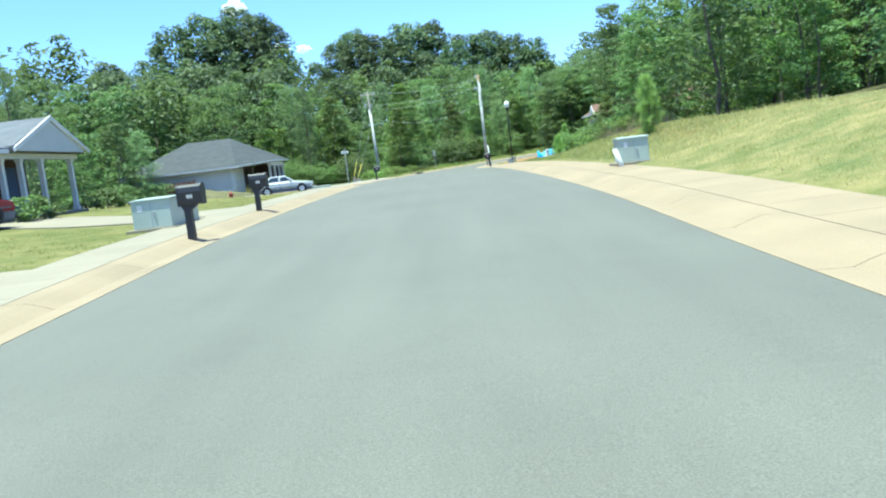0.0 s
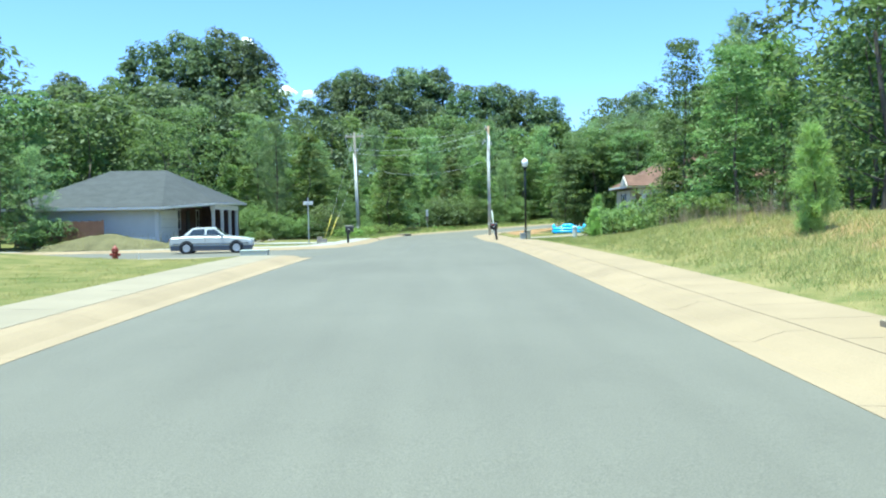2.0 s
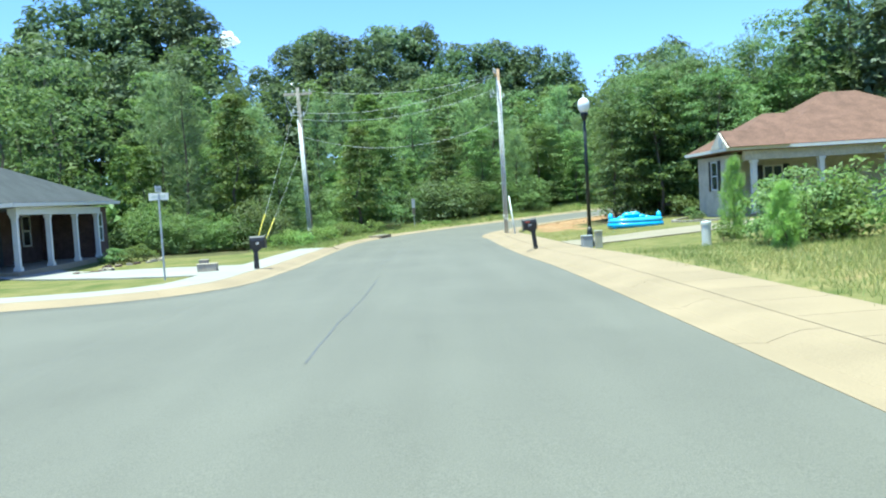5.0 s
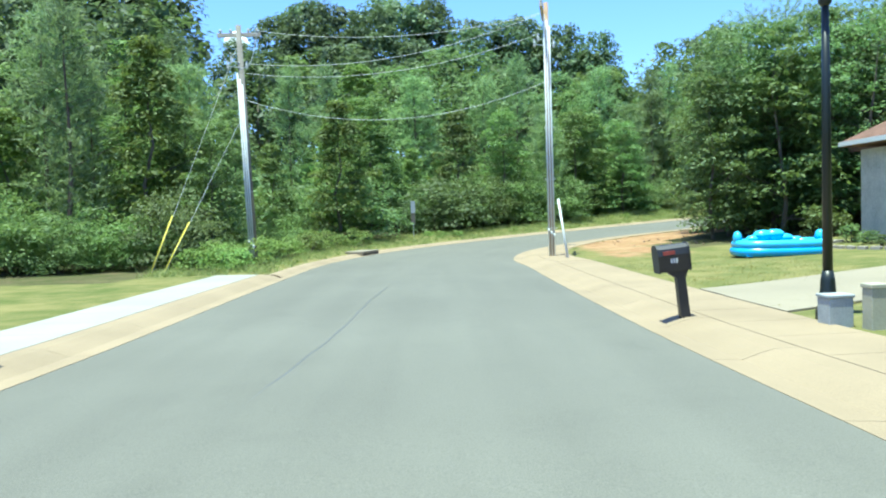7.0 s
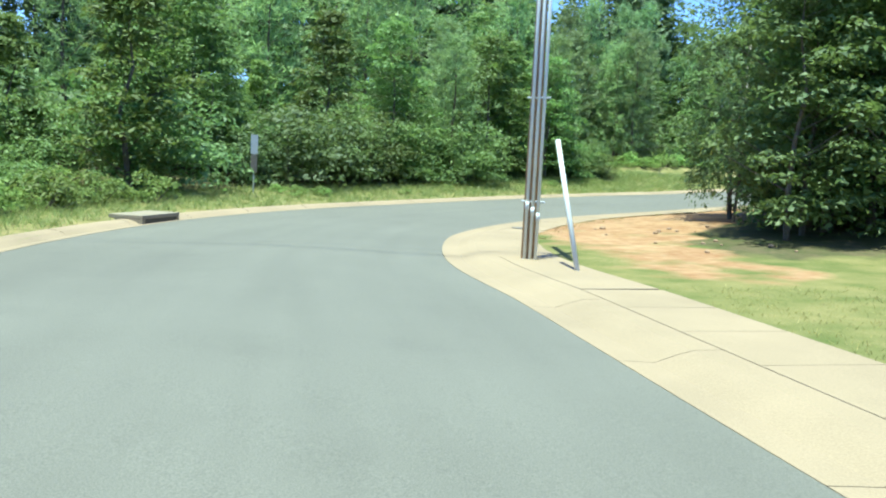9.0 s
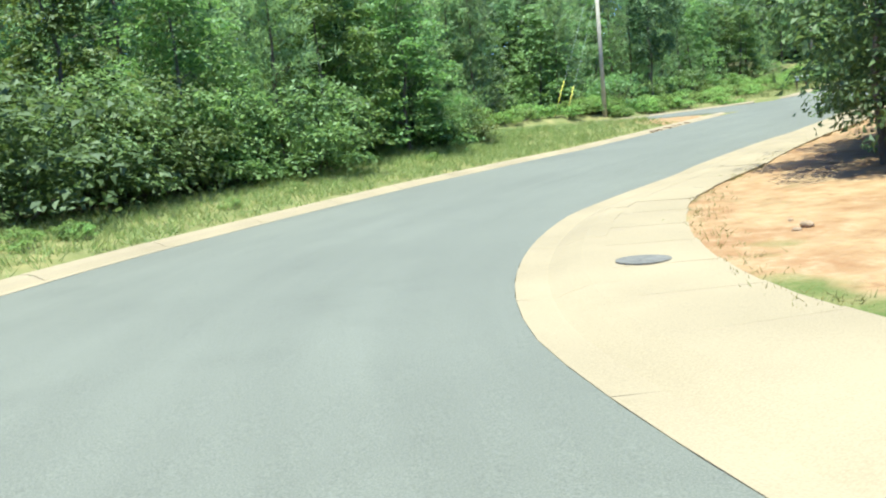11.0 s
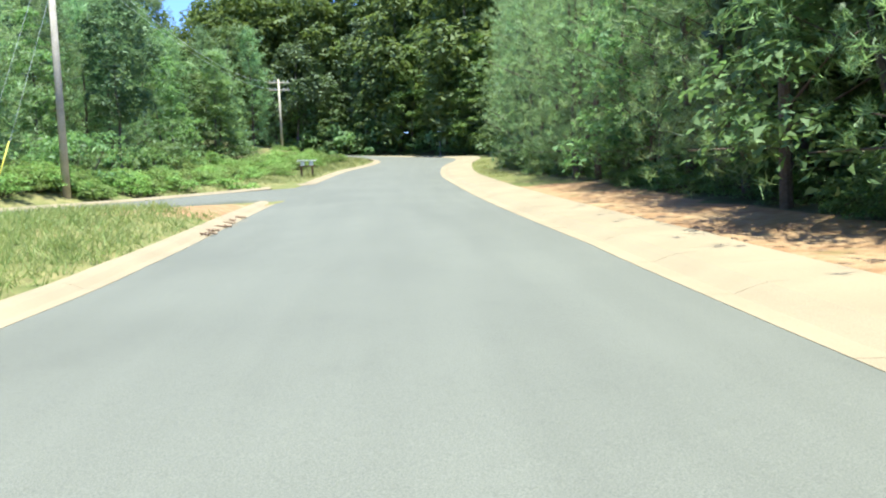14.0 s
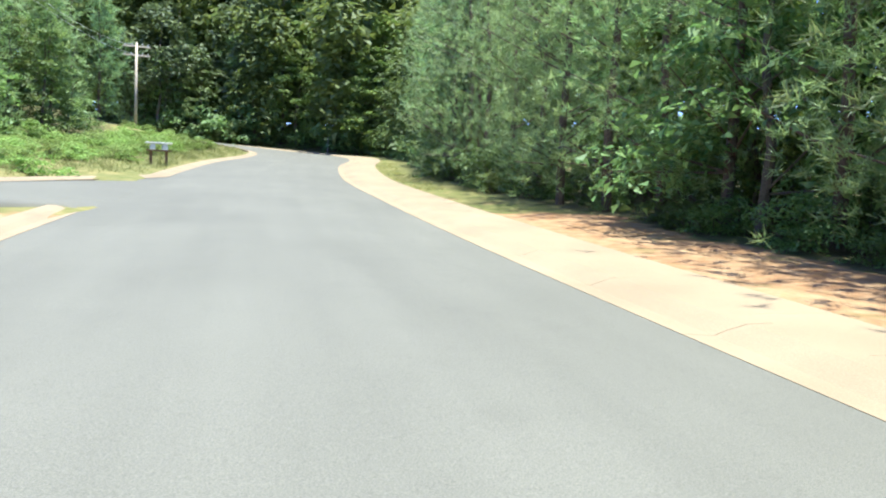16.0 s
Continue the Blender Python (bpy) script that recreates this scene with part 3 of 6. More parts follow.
WALK = [(1.012, 0.117), (2.35, 0.135)]
WALK_TIGHT = [(1.0, 0.113), (2.35, 0.130)]
lk = tagged(empty("kerb_left"), "sand-dusted rolled concrete kerb and gutter beside the street", "kerb", kind="structure")
paved_run(lk, "kerb_section", left_south, 1, KERB, 0.12, GUTTER, 3.0)
paved_run(lk, "kerb_section", left_north, 1, KERB, 0.12, GUTTER, 3.0)
lw = tagged(empty("pavement_left"), "pale concrete pavement slabs along the street", "pavement", kind="structure")
paved_run(lw, "slab", left_south[18:], 1, WALK, 0.12, CONCRETE, 1.5)
paved_run(lw, "slab", left_north, 1, WALK, 0.12, CONCRETE_WHITE, 1.5)
bend_left = edge_path(I_WALK_END, I_SIDE_S - 1, EDGE)
W2 = float(LINE[I_SIDE_S, 2])
tip = bend_left[-1]
far_kerb = edge_path(I_SIDE_N, END, EDGE)
far_edge = np.vstack([[(21, 129.6, 1.55), (26, 130.6, 1.62), (33, 132.4, 1.74), (40, 134.4, 1.90)], corner((46, 136.0, 2.08), far_kerb[0], (52.0, 137.7, 2.26))[:-1], far_kerb])
bk = tagged(empty("kerb_bend"), "narrow pale concrete kerb at the foot of weedy verge", "kerb", kind="structure")
paved_run(bk, "kerb_section", bend_left, 1, KERB_NARROW, 0.15, GUTTER, 3.0)
paved_run(bk, "kerb_section", far_edge, 1, KERB_NARROW, 0.15, GUTTER, 3.0)
rk = tagged(empty("kerb_right"), "sand-dusted rolled concrete kerb and gutter beside the street", "kerb", kind="structure")
paved_run(rk, "kerb_section", edge_path(0, END, -EDGE), -1, KERB, 0.12, GUTTER, 3.0)
rw = tagged(empty("pavement_right"), "pale sandy concrete pavement slabs along the street", "pavement", kind="structure")
paved_run(rw, "slab", edge_path(20, I_BEND, -EDGE), -1, WALK, 0.12, GUTTER, 1.5, widths=(2.35, 2.2))
paved_run(rw, "slab", edge_path(I_BEND, idx(9.3, 107), -EDGE), -1, WALK_TIGHT, 0.12, GUTTER, 1.5, 0.006, widths=(2.2, 1.9))
paved_run(rw, "slab", edge_path(idx(9.3, 107), idx(26, 116), -EDGE), -1, WALK_TIGHT, 0.12, GUTTER, 1.8, 0.006, widths=(1.9, 2.05))
paved_run(rw, "slab", edge_path(idx(26, 116), END, -EDGE), -1, WALK_TIGHT, 0.12, GUTTER, 1.8, 0.006, widths=(2.05, 2.9))


def street_patch(name, a, b, label, mouth=None):
    """A side street's asphalt between two edges given by the same number of points."""
    v, f = [], []
    for p, q in zip(a, b):
        for u in np.linspace(0, 1, 7):
            r = np.array(p) * (1 - u) + np.array(q) * u
            v.append((r[0], r[1], r[2] + 0.05 * math.sin(u * math.pi)))
    if mouth is not None:
        v[:14] = mouth
    for r in range(len(a) - 1):
        for c in range(6):
            k = r * 7 + c
            f.append((k, k + 1, k + 8, k + 7))
    for c in (0, 6):
        low = len(v)
        v += [(v[r * 7 + c][0], v[r * 7 + c][1], v[r * 7 + c][2] - 0.3) for r in range(len(a))]
        f += [(r * 7 + c, r * 7 + 7 + c, low + r + 1, low + r) for r in range(1, len(a) - 1)]
    me = mesh_from(name, v, f, ROAD, True)
    bm = bmesh.new()
    bm.from_mesh(me)
    bmesh.ops.recalc_face_normals(bm, faces=bm.faces)
    bm.faces.ensure_lookup_table()
    if bm.faces[0].normal.z < 0:
        bmesh.ops.reverse_faces(bm, faces=bm.faces)
    bm.to_mesh(me)
    bm.free()
    return tagged(new(name, me), label, "road", kind="structure")


ca = corner(south[-1], ws, (south[-1][0], 52.0, W1))
cb = corner(north[0], wn_, (north[0][0], 60.8, W1))
street_patch("road_side_street", np.vstack([ca[:1] + [(0.6, 0, -0.02)], ca, [(-30, 52.6, W1 - 0.05), (-62, 53.0, W1 - 0.1)]]), np.vstack([cb[:1] + [(0.6, 0, -0.02)], cb, [(-30, 60.8, W1 - 0.05), (-62, 61.0, W1 - 0.1)]]),
             "grey asphalt side street opening off the main street")
ca = np.array([tip + (0.4, -0.5, -0.02), tip, (40.9, 129.3, W2 - 0.03), (39.2, 129.2, W2 - 0.02), (36, 128.6, 1.63), (31, 127.4, 1.60), (26, 126.2, 1.56), (21, 125.2, 1.52)])
cb = np.array([far_kerb[0] + (0.4, -0.5, -0.02), far_kerb[0], (52.0, 137.4, 2.25), (46, 136.0, 2.08), (40, 134.4, 1.90), (33, 132.4, 1.74), (26, 130.6, 1.62), (21, 129.6, 1.55)])
k = np.linspace(I_SIDE_S - 1, I_SIDE_N, 7)
mouth = [tuple(np.array([np.interp(k, np.arange(END + 1), LINE[:, c] + (LEFT[:, c] * off if c < 2 else dz)) for c in range(3)])[:, q]) for off, dz in ((EDGE - 0.9, -0.075), (EDGE, -0.087)) for q in range(7)]
street_patch("road_upper_side_street", ca, cb, "grey asphalt side street beside bare red soil", mouth)


def drape(name, corners, nx, ny, lift, thick, material, label, category="driveway"):
    """A slab that follows the ground between four corners given in order."""
    a, b, c, d = (np.array(q, float) for q in corners)
    u, w = np.meshgrid(np.linspace(0, 1, nx + 1), np.linspace(0, 1, ny + 1))
    u, w = u.ravel()[:, None], w.ravel()[:, None]
    p = a * (1 - u) * (1 - w) + b * u * (1 - w) + c * u * w + d * (1 - u) * w
    z = height(p[:, 0], p[:, 1]) + lift
    bm = bmesh.new()
    top = [bm.verts.new((p[k, 0], p[k, 1], z[k])) for k in range(len(p))]
    for r in range(ny):
        for q in range(nx):
            k = r * (nx + 1) + q
            bm.faces.new((top[k], top[k + 1], top[k + nx + 2], top[k + nx + 1]))
    bmesh.ops.recalc_face_normals(bm, faces=bm.faces)
    if sum(fc.normal.z for fc in bm.faces) < 0:
        bmesh.ops.reverse_faces(bm, faces=bm.faces)
    ext = bmesh.ops.extrude_face_region(bm, geom=list(bm.faces))
    bmesh.ops.translate(bm, vec=(0, 0, -thick), verts=[g for g in ext["geom"] if isinstance(g, bmesh.types.BMVert)])
    bmesh.ops.recalc_face_normals(bm, faces=bm.faces)
    return tagged(part(name, bm, material), label, category, kind="structure")


drape("driveway_1", [(-6.0, 24.6), (-6.2, 29.0), (-16.5, 32.5), (-16.5, 27.8)], 4, 10, 0.04, 0.14, CONCRETE, "pale sunlit concrete driveway leading to a porch")
drape("driveway_2", [(-6.0, 7.0), (-6.0, 14.6), (-20, 16.5), (-20, 8.0)], 6, 10, 0.04, 0.14, CONCRETE, "wide pale concrete driveway across a mown lawn")
drape("driveway_3", [(-5.6, 66.4), (-5.4, 72.2), (-14.0, 75.0), (-14.0, 70.5)], 4, 8, 0.04, 0.14, CONCRETE_WHITE, "pale concrete driveway beside a black mailbox")
drape("driveway_4", [(6.7, 71.5), (6.7, 75.5), (16.5, 80.0), (16.5, 76.2)], 4, 8, 0.04, 0.14, CONCRETE, "pale concrete driveway crossing a green lawn")

# ---- trees ----
RNG = np.random.default_rng(7)


def leaf_blades(pos, nrm, size, stretch=1.5, corners=4):
    """A four-cornered folded blade, or a three-cornered one, at each place, facing its normal."""
    n = len(pos)
    nrm = nrm / np.linalg.norm(nrm, axis=1)[:, None]
    r = RNG.normal(size=(n, 3))
    u = np.cross(nrm, r)
    u /= np.linalg.norm(u, axis=1)[:, None] + 1e-9
    w = np.cross(nrm, u)
    s = size * RNG.uniform(0.6, 1.25, (n, 1))
    a, c = pos - u * s * stretch / 2, pos + u * s * stretch / 2
    fold = nrm * s * 0.16
    if corners == 3:
        v = np.stack([a, c + w * s * 0.25, pos + w * s * 0.75 + fold], 1).reshape(-1, 3)
        return v, np.arange(n * 3).reshape(n, 3)
    b, d = pos + w * s * 0.5 + fold, pos - w * s * 0.5 + fold
    v = np.stack([a, b, c, d], 1).reshape(-1, 3)
    f = np.arange(n * 4).reshape(n, 4)
    return v, f


def clump_leaves(centres, radii, per, size, corners=4, up=0.1, dome=0.86):
    """Leaves over the upper dome of each clump, facing up and outwards, open below."""
    k = len(centres)
    d = RNG.normal(size=(k * per, 3))
    d[:, 2] = np.where(RNG.uniform(0, 1, k * per) < dome, np.abs(d[:, 2]), d[:, 2]) + up
    d /= np.linalg.norm(d, axis=1)[:, None]
    c = np.repeat(centres, per, 0)
    r = np.repeat(radii, per, 0)
    pos = c + d * r * RNG.uniform(0.70, 1.12, (k * per, 1))
    nrm = d * 0.8 + RNG.normal(size=d.shape) * 0.40 + np.array([-0.10, -0.10, 0.75])
    return leaf_blades(pos, nrm, size, corners=corners)


def needle_tufts(centres, dirs, per, length, width):
    """Puffs of needles: thin three-cornered blades fanning out of each tuft."""
    k = len(centres)
    d = np.repeat(dirs, per, 0) * 0.55 + RNG.normal(size=(k * per, 3)) * 0.75
    d /= np.linalg.norm(d, axis=1)[:, None]
    c = np.repeat(centres, per, 0) + RNG.normal(size=(k * per, 3)) * length * 0.16
    s = np.cross(d, RNG.normal(size=d.shape))
    s /= np.linalg.norm(s, axis=1)[:, None]
    ln = length * RNG.uniform(0.6, 1.2, (k * per, 1))
    v = np.stack([c + s * width / 2, c - s * width / 2, c + d * ln], 1).reshape(-1, 3)
    return v, np.arange(k * per * 3).reshape(-1, 3)


def trunk_mesh(h, r, limbs, material, lean=0.3):
    bm = bmesh.new()
    pts = [Vector((0, 0, -0.4))]
    for k in range(1, 6):
        pts.append(Vector((RNG.uniform(-lean, lean), RNG.uniform(-lean, lean), h * k / 5)))
    for k in range(5):
        tube(bm, pts[k], pts[k + 1], r * (1 - k / 5.6), r * (1 - (k + 1) / 5.6), 8)
    for e in limbs:
        z = max(0.12 * h, min(e[2] - 0.5 * math.hypot(e[0], e[1]), h * 0.92))
        k = min(4, int(z / h * 5))
        u = z / h * 5 - k
        tube(bm, pts[k].lerp(pts[k + 1], u), e, r * 0.26 * (1.1 - z / h), 0.012, 5)
    return bm


def make_broadleaf(h, rad, z0, clumps, per, leaf, material, label, shape="round", fat=1.0, corners=4, dome=0.86):
    t = RNG.uniform(0.02, 0.98, clumps)
    if shape == "round":
        prof = np.sin(np.pi * np.clip(0.12 + 0.80 * t, 0, 1)) ** 0.65
    elif shape == "cone":
        prof = (1.05 - t) ** 0.75 * (0.55 + 0.45 * np.clip(t * 5, 0, 1))
    else:
        prof = np.clip(1.15 - t * 0.85, 0.1, 1)
    ang = RNG.uniform(0, 6.283, clumps)
    lobes = 1 + 0.22 * np.sin(ang * 3 + RNG.uniform(0, 6)) + 0.12 * np.sin(ang * 5 + t * 9)
    rr = rad * prof * lobes * np.sqrt(RNG.uniform(0.34, 1.0, clumps)) * 0.86
    z = z0 * h + t * (h * (1 - z0)) * 0.94
    c = np.stack([rr * np.cos(ang), rr * np.sin(ang), z], 1)
    cr = (fat * rad * RNG.uniform(0.22, 0.40, clumps) * (0.65 + 0.35 * prof))[:, None] * np.array([1.0, 1.0, 0.55 if dome > 0.6 else 0.85])
    v, f = clump_leaves(c, cr, per, leaf, corners, 0.1, dome)
    v[:, 2] = np.maximum(v[:, 2], 0.03)
    limbs = c[RNG.permutation(clumps)[: max(8, clumps // 7)]]
    return "tree", trunk_mesh(h * 0.82, 0.009 * h + 0.03, limbs, BARK), BARK, v, f, material, label


def make_pine(h, rad, z0, whorls, arms, tufts, per, length, width, material, label):
    cs, ds, tips = [], [], []
    for k in range(whorls):
        t = (k + RNG.uniform(0, 0.9)) / whorls
        z = h * (z0 + (1 - z0) * t)
        reach = rad * ((1.0 - t ** 2.2) * 0.85 + 0.15) * (0.55 + 0.45 * min(1, t * 3 + 0.3))
        for a in range(arms):
            an = RNG.uniform(0, 6.283)
            ln = reach * RNG.uniform(0.6, 1.1)
            d = np.array([math.cos(an), math.sin(an), RNG.uniform(0.05, 0.45)])
            tips.append(d * ln + np.array([0, 0, z]))
            for q in range(tufts):
                u = RNG.uniform(0.3, 1.05)
                cs.append(d * ln * u + np.array([0, 0, z]) + RNG.normal(size=3) * 0.10 * rad)
                ds.append(d + np.array([0, 0, 0.5]))
    v, f = needle_tufts(np.array(cs), np.array(ds), per, length, width)
    return "pine_tree", trunk_mesh(h * 0.97, 0.009 * h + 0.03, tips[:: max(1, len(tips) // 18)], PINE_BARK, 0.12), PINE_BARK, v, f, material, label


def make_bush(h, rad, clumps, per, leaf, material, label, corners=4):
    ang, rr = RNG.uniform(0, 6.283, clumps), rad * np.sqrt(RNG.uniform(0, 1, clumps)) * 0.8
    z = h * RNG.uniform(0.02, 0.78, clumps) * (1.05 - 0.55 * (rr / rad) ** 2)
    c = np.stack([rr * np.cos(ang), rr * np.sin(ang), z], 1)
    cr = (RNG.uniform(0.2, 0.34, clumps) * min(h, rad))[:, None] * np.array([1.15, 1.15, 0.7])
    v, f = clump_leaves(c, cr, per, leaf, corners)
    v[:, 2] = np.maximum(v[:, 2], 0.02)
    bm = bmesh.new()
    for q in c[:7]:
        tube(bm, (q[0] * 0.15, q[1] * 0.15, -0.1), q, 0.03, 0.01, 5)
    return "bush", bm, BARK, v, f, material, label


L_OAK = "tall broadleaf tree with dense dark green crown"
L_GUM = "bushy mid-green sweetgum tree, leafy to the ground"
L_CONE = "conical young broadleaf tree with bright green leaves"
L_PINE = "tall pine with tufted green needles and bare trunk"
L_FULL = "full green pine with branches almost to the ground"
PROTOS = {
    # seen close by
    "n_gum": lambda: make_broadleaf(10, 3.2, 0.02, 115, 66, 0.165, LEAF_MID, L_GUM, "skirt", 0.85, 3),
    "n_gum2": lambda: make_broadleaf(11, 3.4, 0.05, 115, 66, 0.17, LEAF_DARK, L_GUM, "skirt", 0.85, 3),
    "n_cone": lambda: make_broadleaf(9, 2.4, 0.04, 100, 68, 0.155, LEAF_LIGHT, L_CONE, "cone", 0.9, 3),
    "n_pine": lambda: make_pine(13, 3.8, 0.05, 24, 6, 6, 16, 0.27, 0.025, NEEDLE_SUN, L_FULL),
    "n_oak": lambda: make_broadleaf(12.5, 4.2, 0.06, 125, 78, 0.18, LEAF_DARK, L_OAK, "round", 0.8, 3),
    # in the middle distance
    "oak": lambda: make_broadleaf(13, 4.2, 0.05, 85, 50, 0.25, LEAF_DARK, L_OAK, "round", 0.9, 3),
    "gum": lambda: make_broadleaf(10, 3.0, 0.03, 80, 48, 0.21, LEAF_MID, L_GUM, "skirt", 0.9, 3),
    "gum2": lambda: make_broadleaf(11, 3.3, 0.04, 80, 48, 0.22, LEAF_DARK, L_GUM, "skirt", 0.9, 3),
    "cone": lambda: make_broadleaf(9, 2.3, 0.05, 75, 50, 0.19, LEAF_LIGHT, L_CONE, "cone", 1.0, 3),
    "cone2": lambda: make_broadleaf(12, 2.8, 0.05, 90, 50, 0.21, LEAF_MID, L_CONE, "cone", 1.0, 3),
    "big_cone": lambda: make_broadleaf(14, 4.4, 0.03, 190, 64, 0.19, LEAF_LIGHT, "tall conical sweetgum with bright green leaves", "cone", 0.62, 3),
    "pine": lambda: make_pine(16, 3.0, 0.32, 15, 5, 7, 9, 0.66, 0.060, NEEDLE, L_PINE),
    "pine2": lambda: make_pine(13, 2.8, 0.06, 19, 5, 6, 7, 0.52, 0.068, NEEDLE, L_FULL),
    "soft_pine": lambda: make_pine(11, 2.9, 0.02, 18, 6, 6, 8, 0.50, 0.066, NEEDLE_SUN, L_FULL),
    "tall_pine": lambda: make_broadleaf(25, 5.2, 0.30, 150, 46, 0.44, NEEDLE_DARK, "very tall dark pine with rounded billowing crown", "round", 0.66, 3, 0.4),
    "ypine": lambda: make_pine(3.0, 0.9, 0.03, 12, 7, 6, 12, 0.34, 0.030, NEEDLE_LIGHT, "young bright green pine in tall grass"),
    # deep in the woods
    "far_oak": lambda: make_broadleaf(17, 5.3, 0.10, 80, 36, 0.50, LEAF_DARK, "far", "round", 0.95, 3, 0.45),
    "far_gum": lambda: make_broadleaf(14, 4.2, 0.06, 66, 34, 0.47, LEAF_MID, "far", "round", 0.95, 3, 0.45),
    "far_pine": lambda: make_broadleaf(18, 4.0, 0.28, 80, 34, 0.45, NEEDLE_DARK, "far", "round", 0.9, 3, 0.45),
    "far_tall": lambda: make_broadleaf(24, 6.0, 0.05, 130, 34, 0.58, LEAF_LIGHT, "far", "round", 0.85, 3, 0.45),
    # undergrowth
    "far_bush": lambda: make_bush(4.0, 3.0, 22, 22, 0.45, LEAF_DARK, "far", 3),
    "n_bush": lambda: make_bush(2.4, 2.1, 38, 76, 0.13, LEAF_MID, "dense green thicket shrub at the edge of woods", 3),
    "n_bush3": lambda: make_bush(3.2, 2.4, 44, 76, 0.14, LEAF_DARK, "tall dark green thicket overgrown with vines", 3),
    "n_fern": lambda: make_bush(4.8, 2.9, 80, 90, 0.145, LEAF_FERN, "feathery rounded green shrub in a roadside thicket", 3),
    "bush": lambda: make_bush(2.4, 2.0, 26, 40, 0.17, LEAF_MID, "dense green thicket shrub at the edge of woods", 3),
    "bush2": lambda: make_bush(1.6, 1.5, 26, 70, 0.11, LEAF_LIGHT, "bright green leafy shrub in the verge", 3),
    "bush3": lambda: make_bush(3.4, 2.4, 30, 44, 0.20, LEAF_DARK, "tall dark green thicket overgrown with vines", 3),
    "weed": lambda: make_bush(0.9, 0.9, 16, 60, 0.085, WEED, "bright green weeds on the roadside verge", 3),
    "hedge": lambda: make_bush(0.95, 0.95, 18, 46, 0.09, LEAF_DARK, "clipped green shrub beside a house wall"),
}
TALL = {"n_gum": 10, "n_gum2": 11, "n_cone": 9, "n_pine": 13, "n_oak": 12.5, "oak": 13, "gum": 10, "gum2": 11, "cone": 9, "cone2": 12, "big_cone": 14,
        "pine": 16, "pine2": 13, "soft_pine": 11, "tall_pine": 24, "far_oak": 17, "far_gum": 14, "far_pine": 18, "far_tall": 24}
# tree height limits fitted to the camera's view from (1.2, 59): degrees by bearing
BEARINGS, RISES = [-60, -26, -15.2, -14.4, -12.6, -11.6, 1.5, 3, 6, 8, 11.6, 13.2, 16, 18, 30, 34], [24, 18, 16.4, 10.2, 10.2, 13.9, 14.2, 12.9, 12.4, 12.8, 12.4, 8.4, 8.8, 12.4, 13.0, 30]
# the same, fitted to the view from (16.4, 110.7), above the upper side street
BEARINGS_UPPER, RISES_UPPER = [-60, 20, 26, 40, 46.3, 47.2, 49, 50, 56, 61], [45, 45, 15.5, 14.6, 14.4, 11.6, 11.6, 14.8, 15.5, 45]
DATA, BUILT, DEEP = {}, {}, {}


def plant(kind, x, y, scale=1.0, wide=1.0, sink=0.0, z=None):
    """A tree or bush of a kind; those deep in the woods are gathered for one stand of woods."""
    # trees are scaled down to fit the skyline the camera sees
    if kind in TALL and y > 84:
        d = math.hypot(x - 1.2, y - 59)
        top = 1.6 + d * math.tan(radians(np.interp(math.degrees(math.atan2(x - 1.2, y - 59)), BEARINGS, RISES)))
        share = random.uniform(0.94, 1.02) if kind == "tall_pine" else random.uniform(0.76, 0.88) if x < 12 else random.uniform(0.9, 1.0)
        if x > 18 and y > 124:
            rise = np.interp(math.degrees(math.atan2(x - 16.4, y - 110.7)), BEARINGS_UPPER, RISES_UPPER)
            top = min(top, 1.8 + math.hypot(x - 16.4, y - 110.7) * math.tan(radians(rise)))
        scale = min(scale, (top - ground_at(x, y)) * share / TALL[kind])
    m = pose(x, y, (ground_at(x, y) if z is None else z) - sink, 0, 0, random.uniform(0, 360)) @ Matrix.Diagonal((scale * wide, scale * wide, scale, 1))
    if kind not in DATA:
        DATA[kind] = PROTOS[kind]()
    name, bm, bark, v, f, material, label = DATA[kind]
    if label == "far":
        DEEP.setdefault(kind, []).append(np.array(m))
        return None
    if kind not in BUILT:
        tree = empty(name)
        part("trunk" if name != "bush" else "woody_base", bm, bark, tree)
        cw = new("crown" if name != "bush" else "foliage", mesh_np("crown", v, f, material))
        cw.parent = tree
        BUILT[kind] = tagged(tree, label, "tree" if name != "bush" else "bush")
        tree.matrix_basis = m
        return tree
    c = copy_thing(BUILT[kind], Matrix.Identity(4))
    c.matrix_basis = m
    return c


def deep_woods():
    """The stand of trees behind the first rows, as one piece."""
    woods = tagged(empty("woods"), "deep stand of tall green broadleaf trees and pines", "woods", kind="stuff")
    for kind, ms in DEEP.items():
        name, bm, bark, v, f, material, label = DATA[kind]
        vs = [v @ m[:3, :3].T + m[:3, 3] for m in ms]
        fs = [f + k * len(v) for k in range(len(ms))]
        ob = new("crowns", mesh_np("crowns", np.vstack(vs), np.vstack(fs), material))
        ob.parent = woods
        bmesh.ops.triangulate(bm, faces=bm.faces)
        tv = np.array([p.co for p in bm.verts])
        bm.verts.index_update()
        tf = np.array([[q.index for q in fc.verts] for fc in bm.faces])
        ob = new("trunks", mesh_np("trunks", np.vstack([tv @ m[:3, :3].T + m[:3, 3] for m in ms]), np.vstack([tf + k * len(tv) for k in range(len(ms))]), bark))
        ob.parent = woods
        bm.free()


def free(x, y):
    """Whether a tree may stand here: off the streets, houses, drives and lawns."""
    i, off, dist = near_line(np.array([x]), np.array([y]))
    if dist[0] < 8.2:
        return False
    for x0, x1, y0, y1 in ((-75, -3, 44, 64), (-28, -5, -20, 46), (-26, -3, 62, 86), (5, 30, 64, 90.5), (18, 52, 124, 138.0), (5, 11.5, -20, 60)):
        if x0 < x < x1 and y0 < y < y1:
            return False
    return True


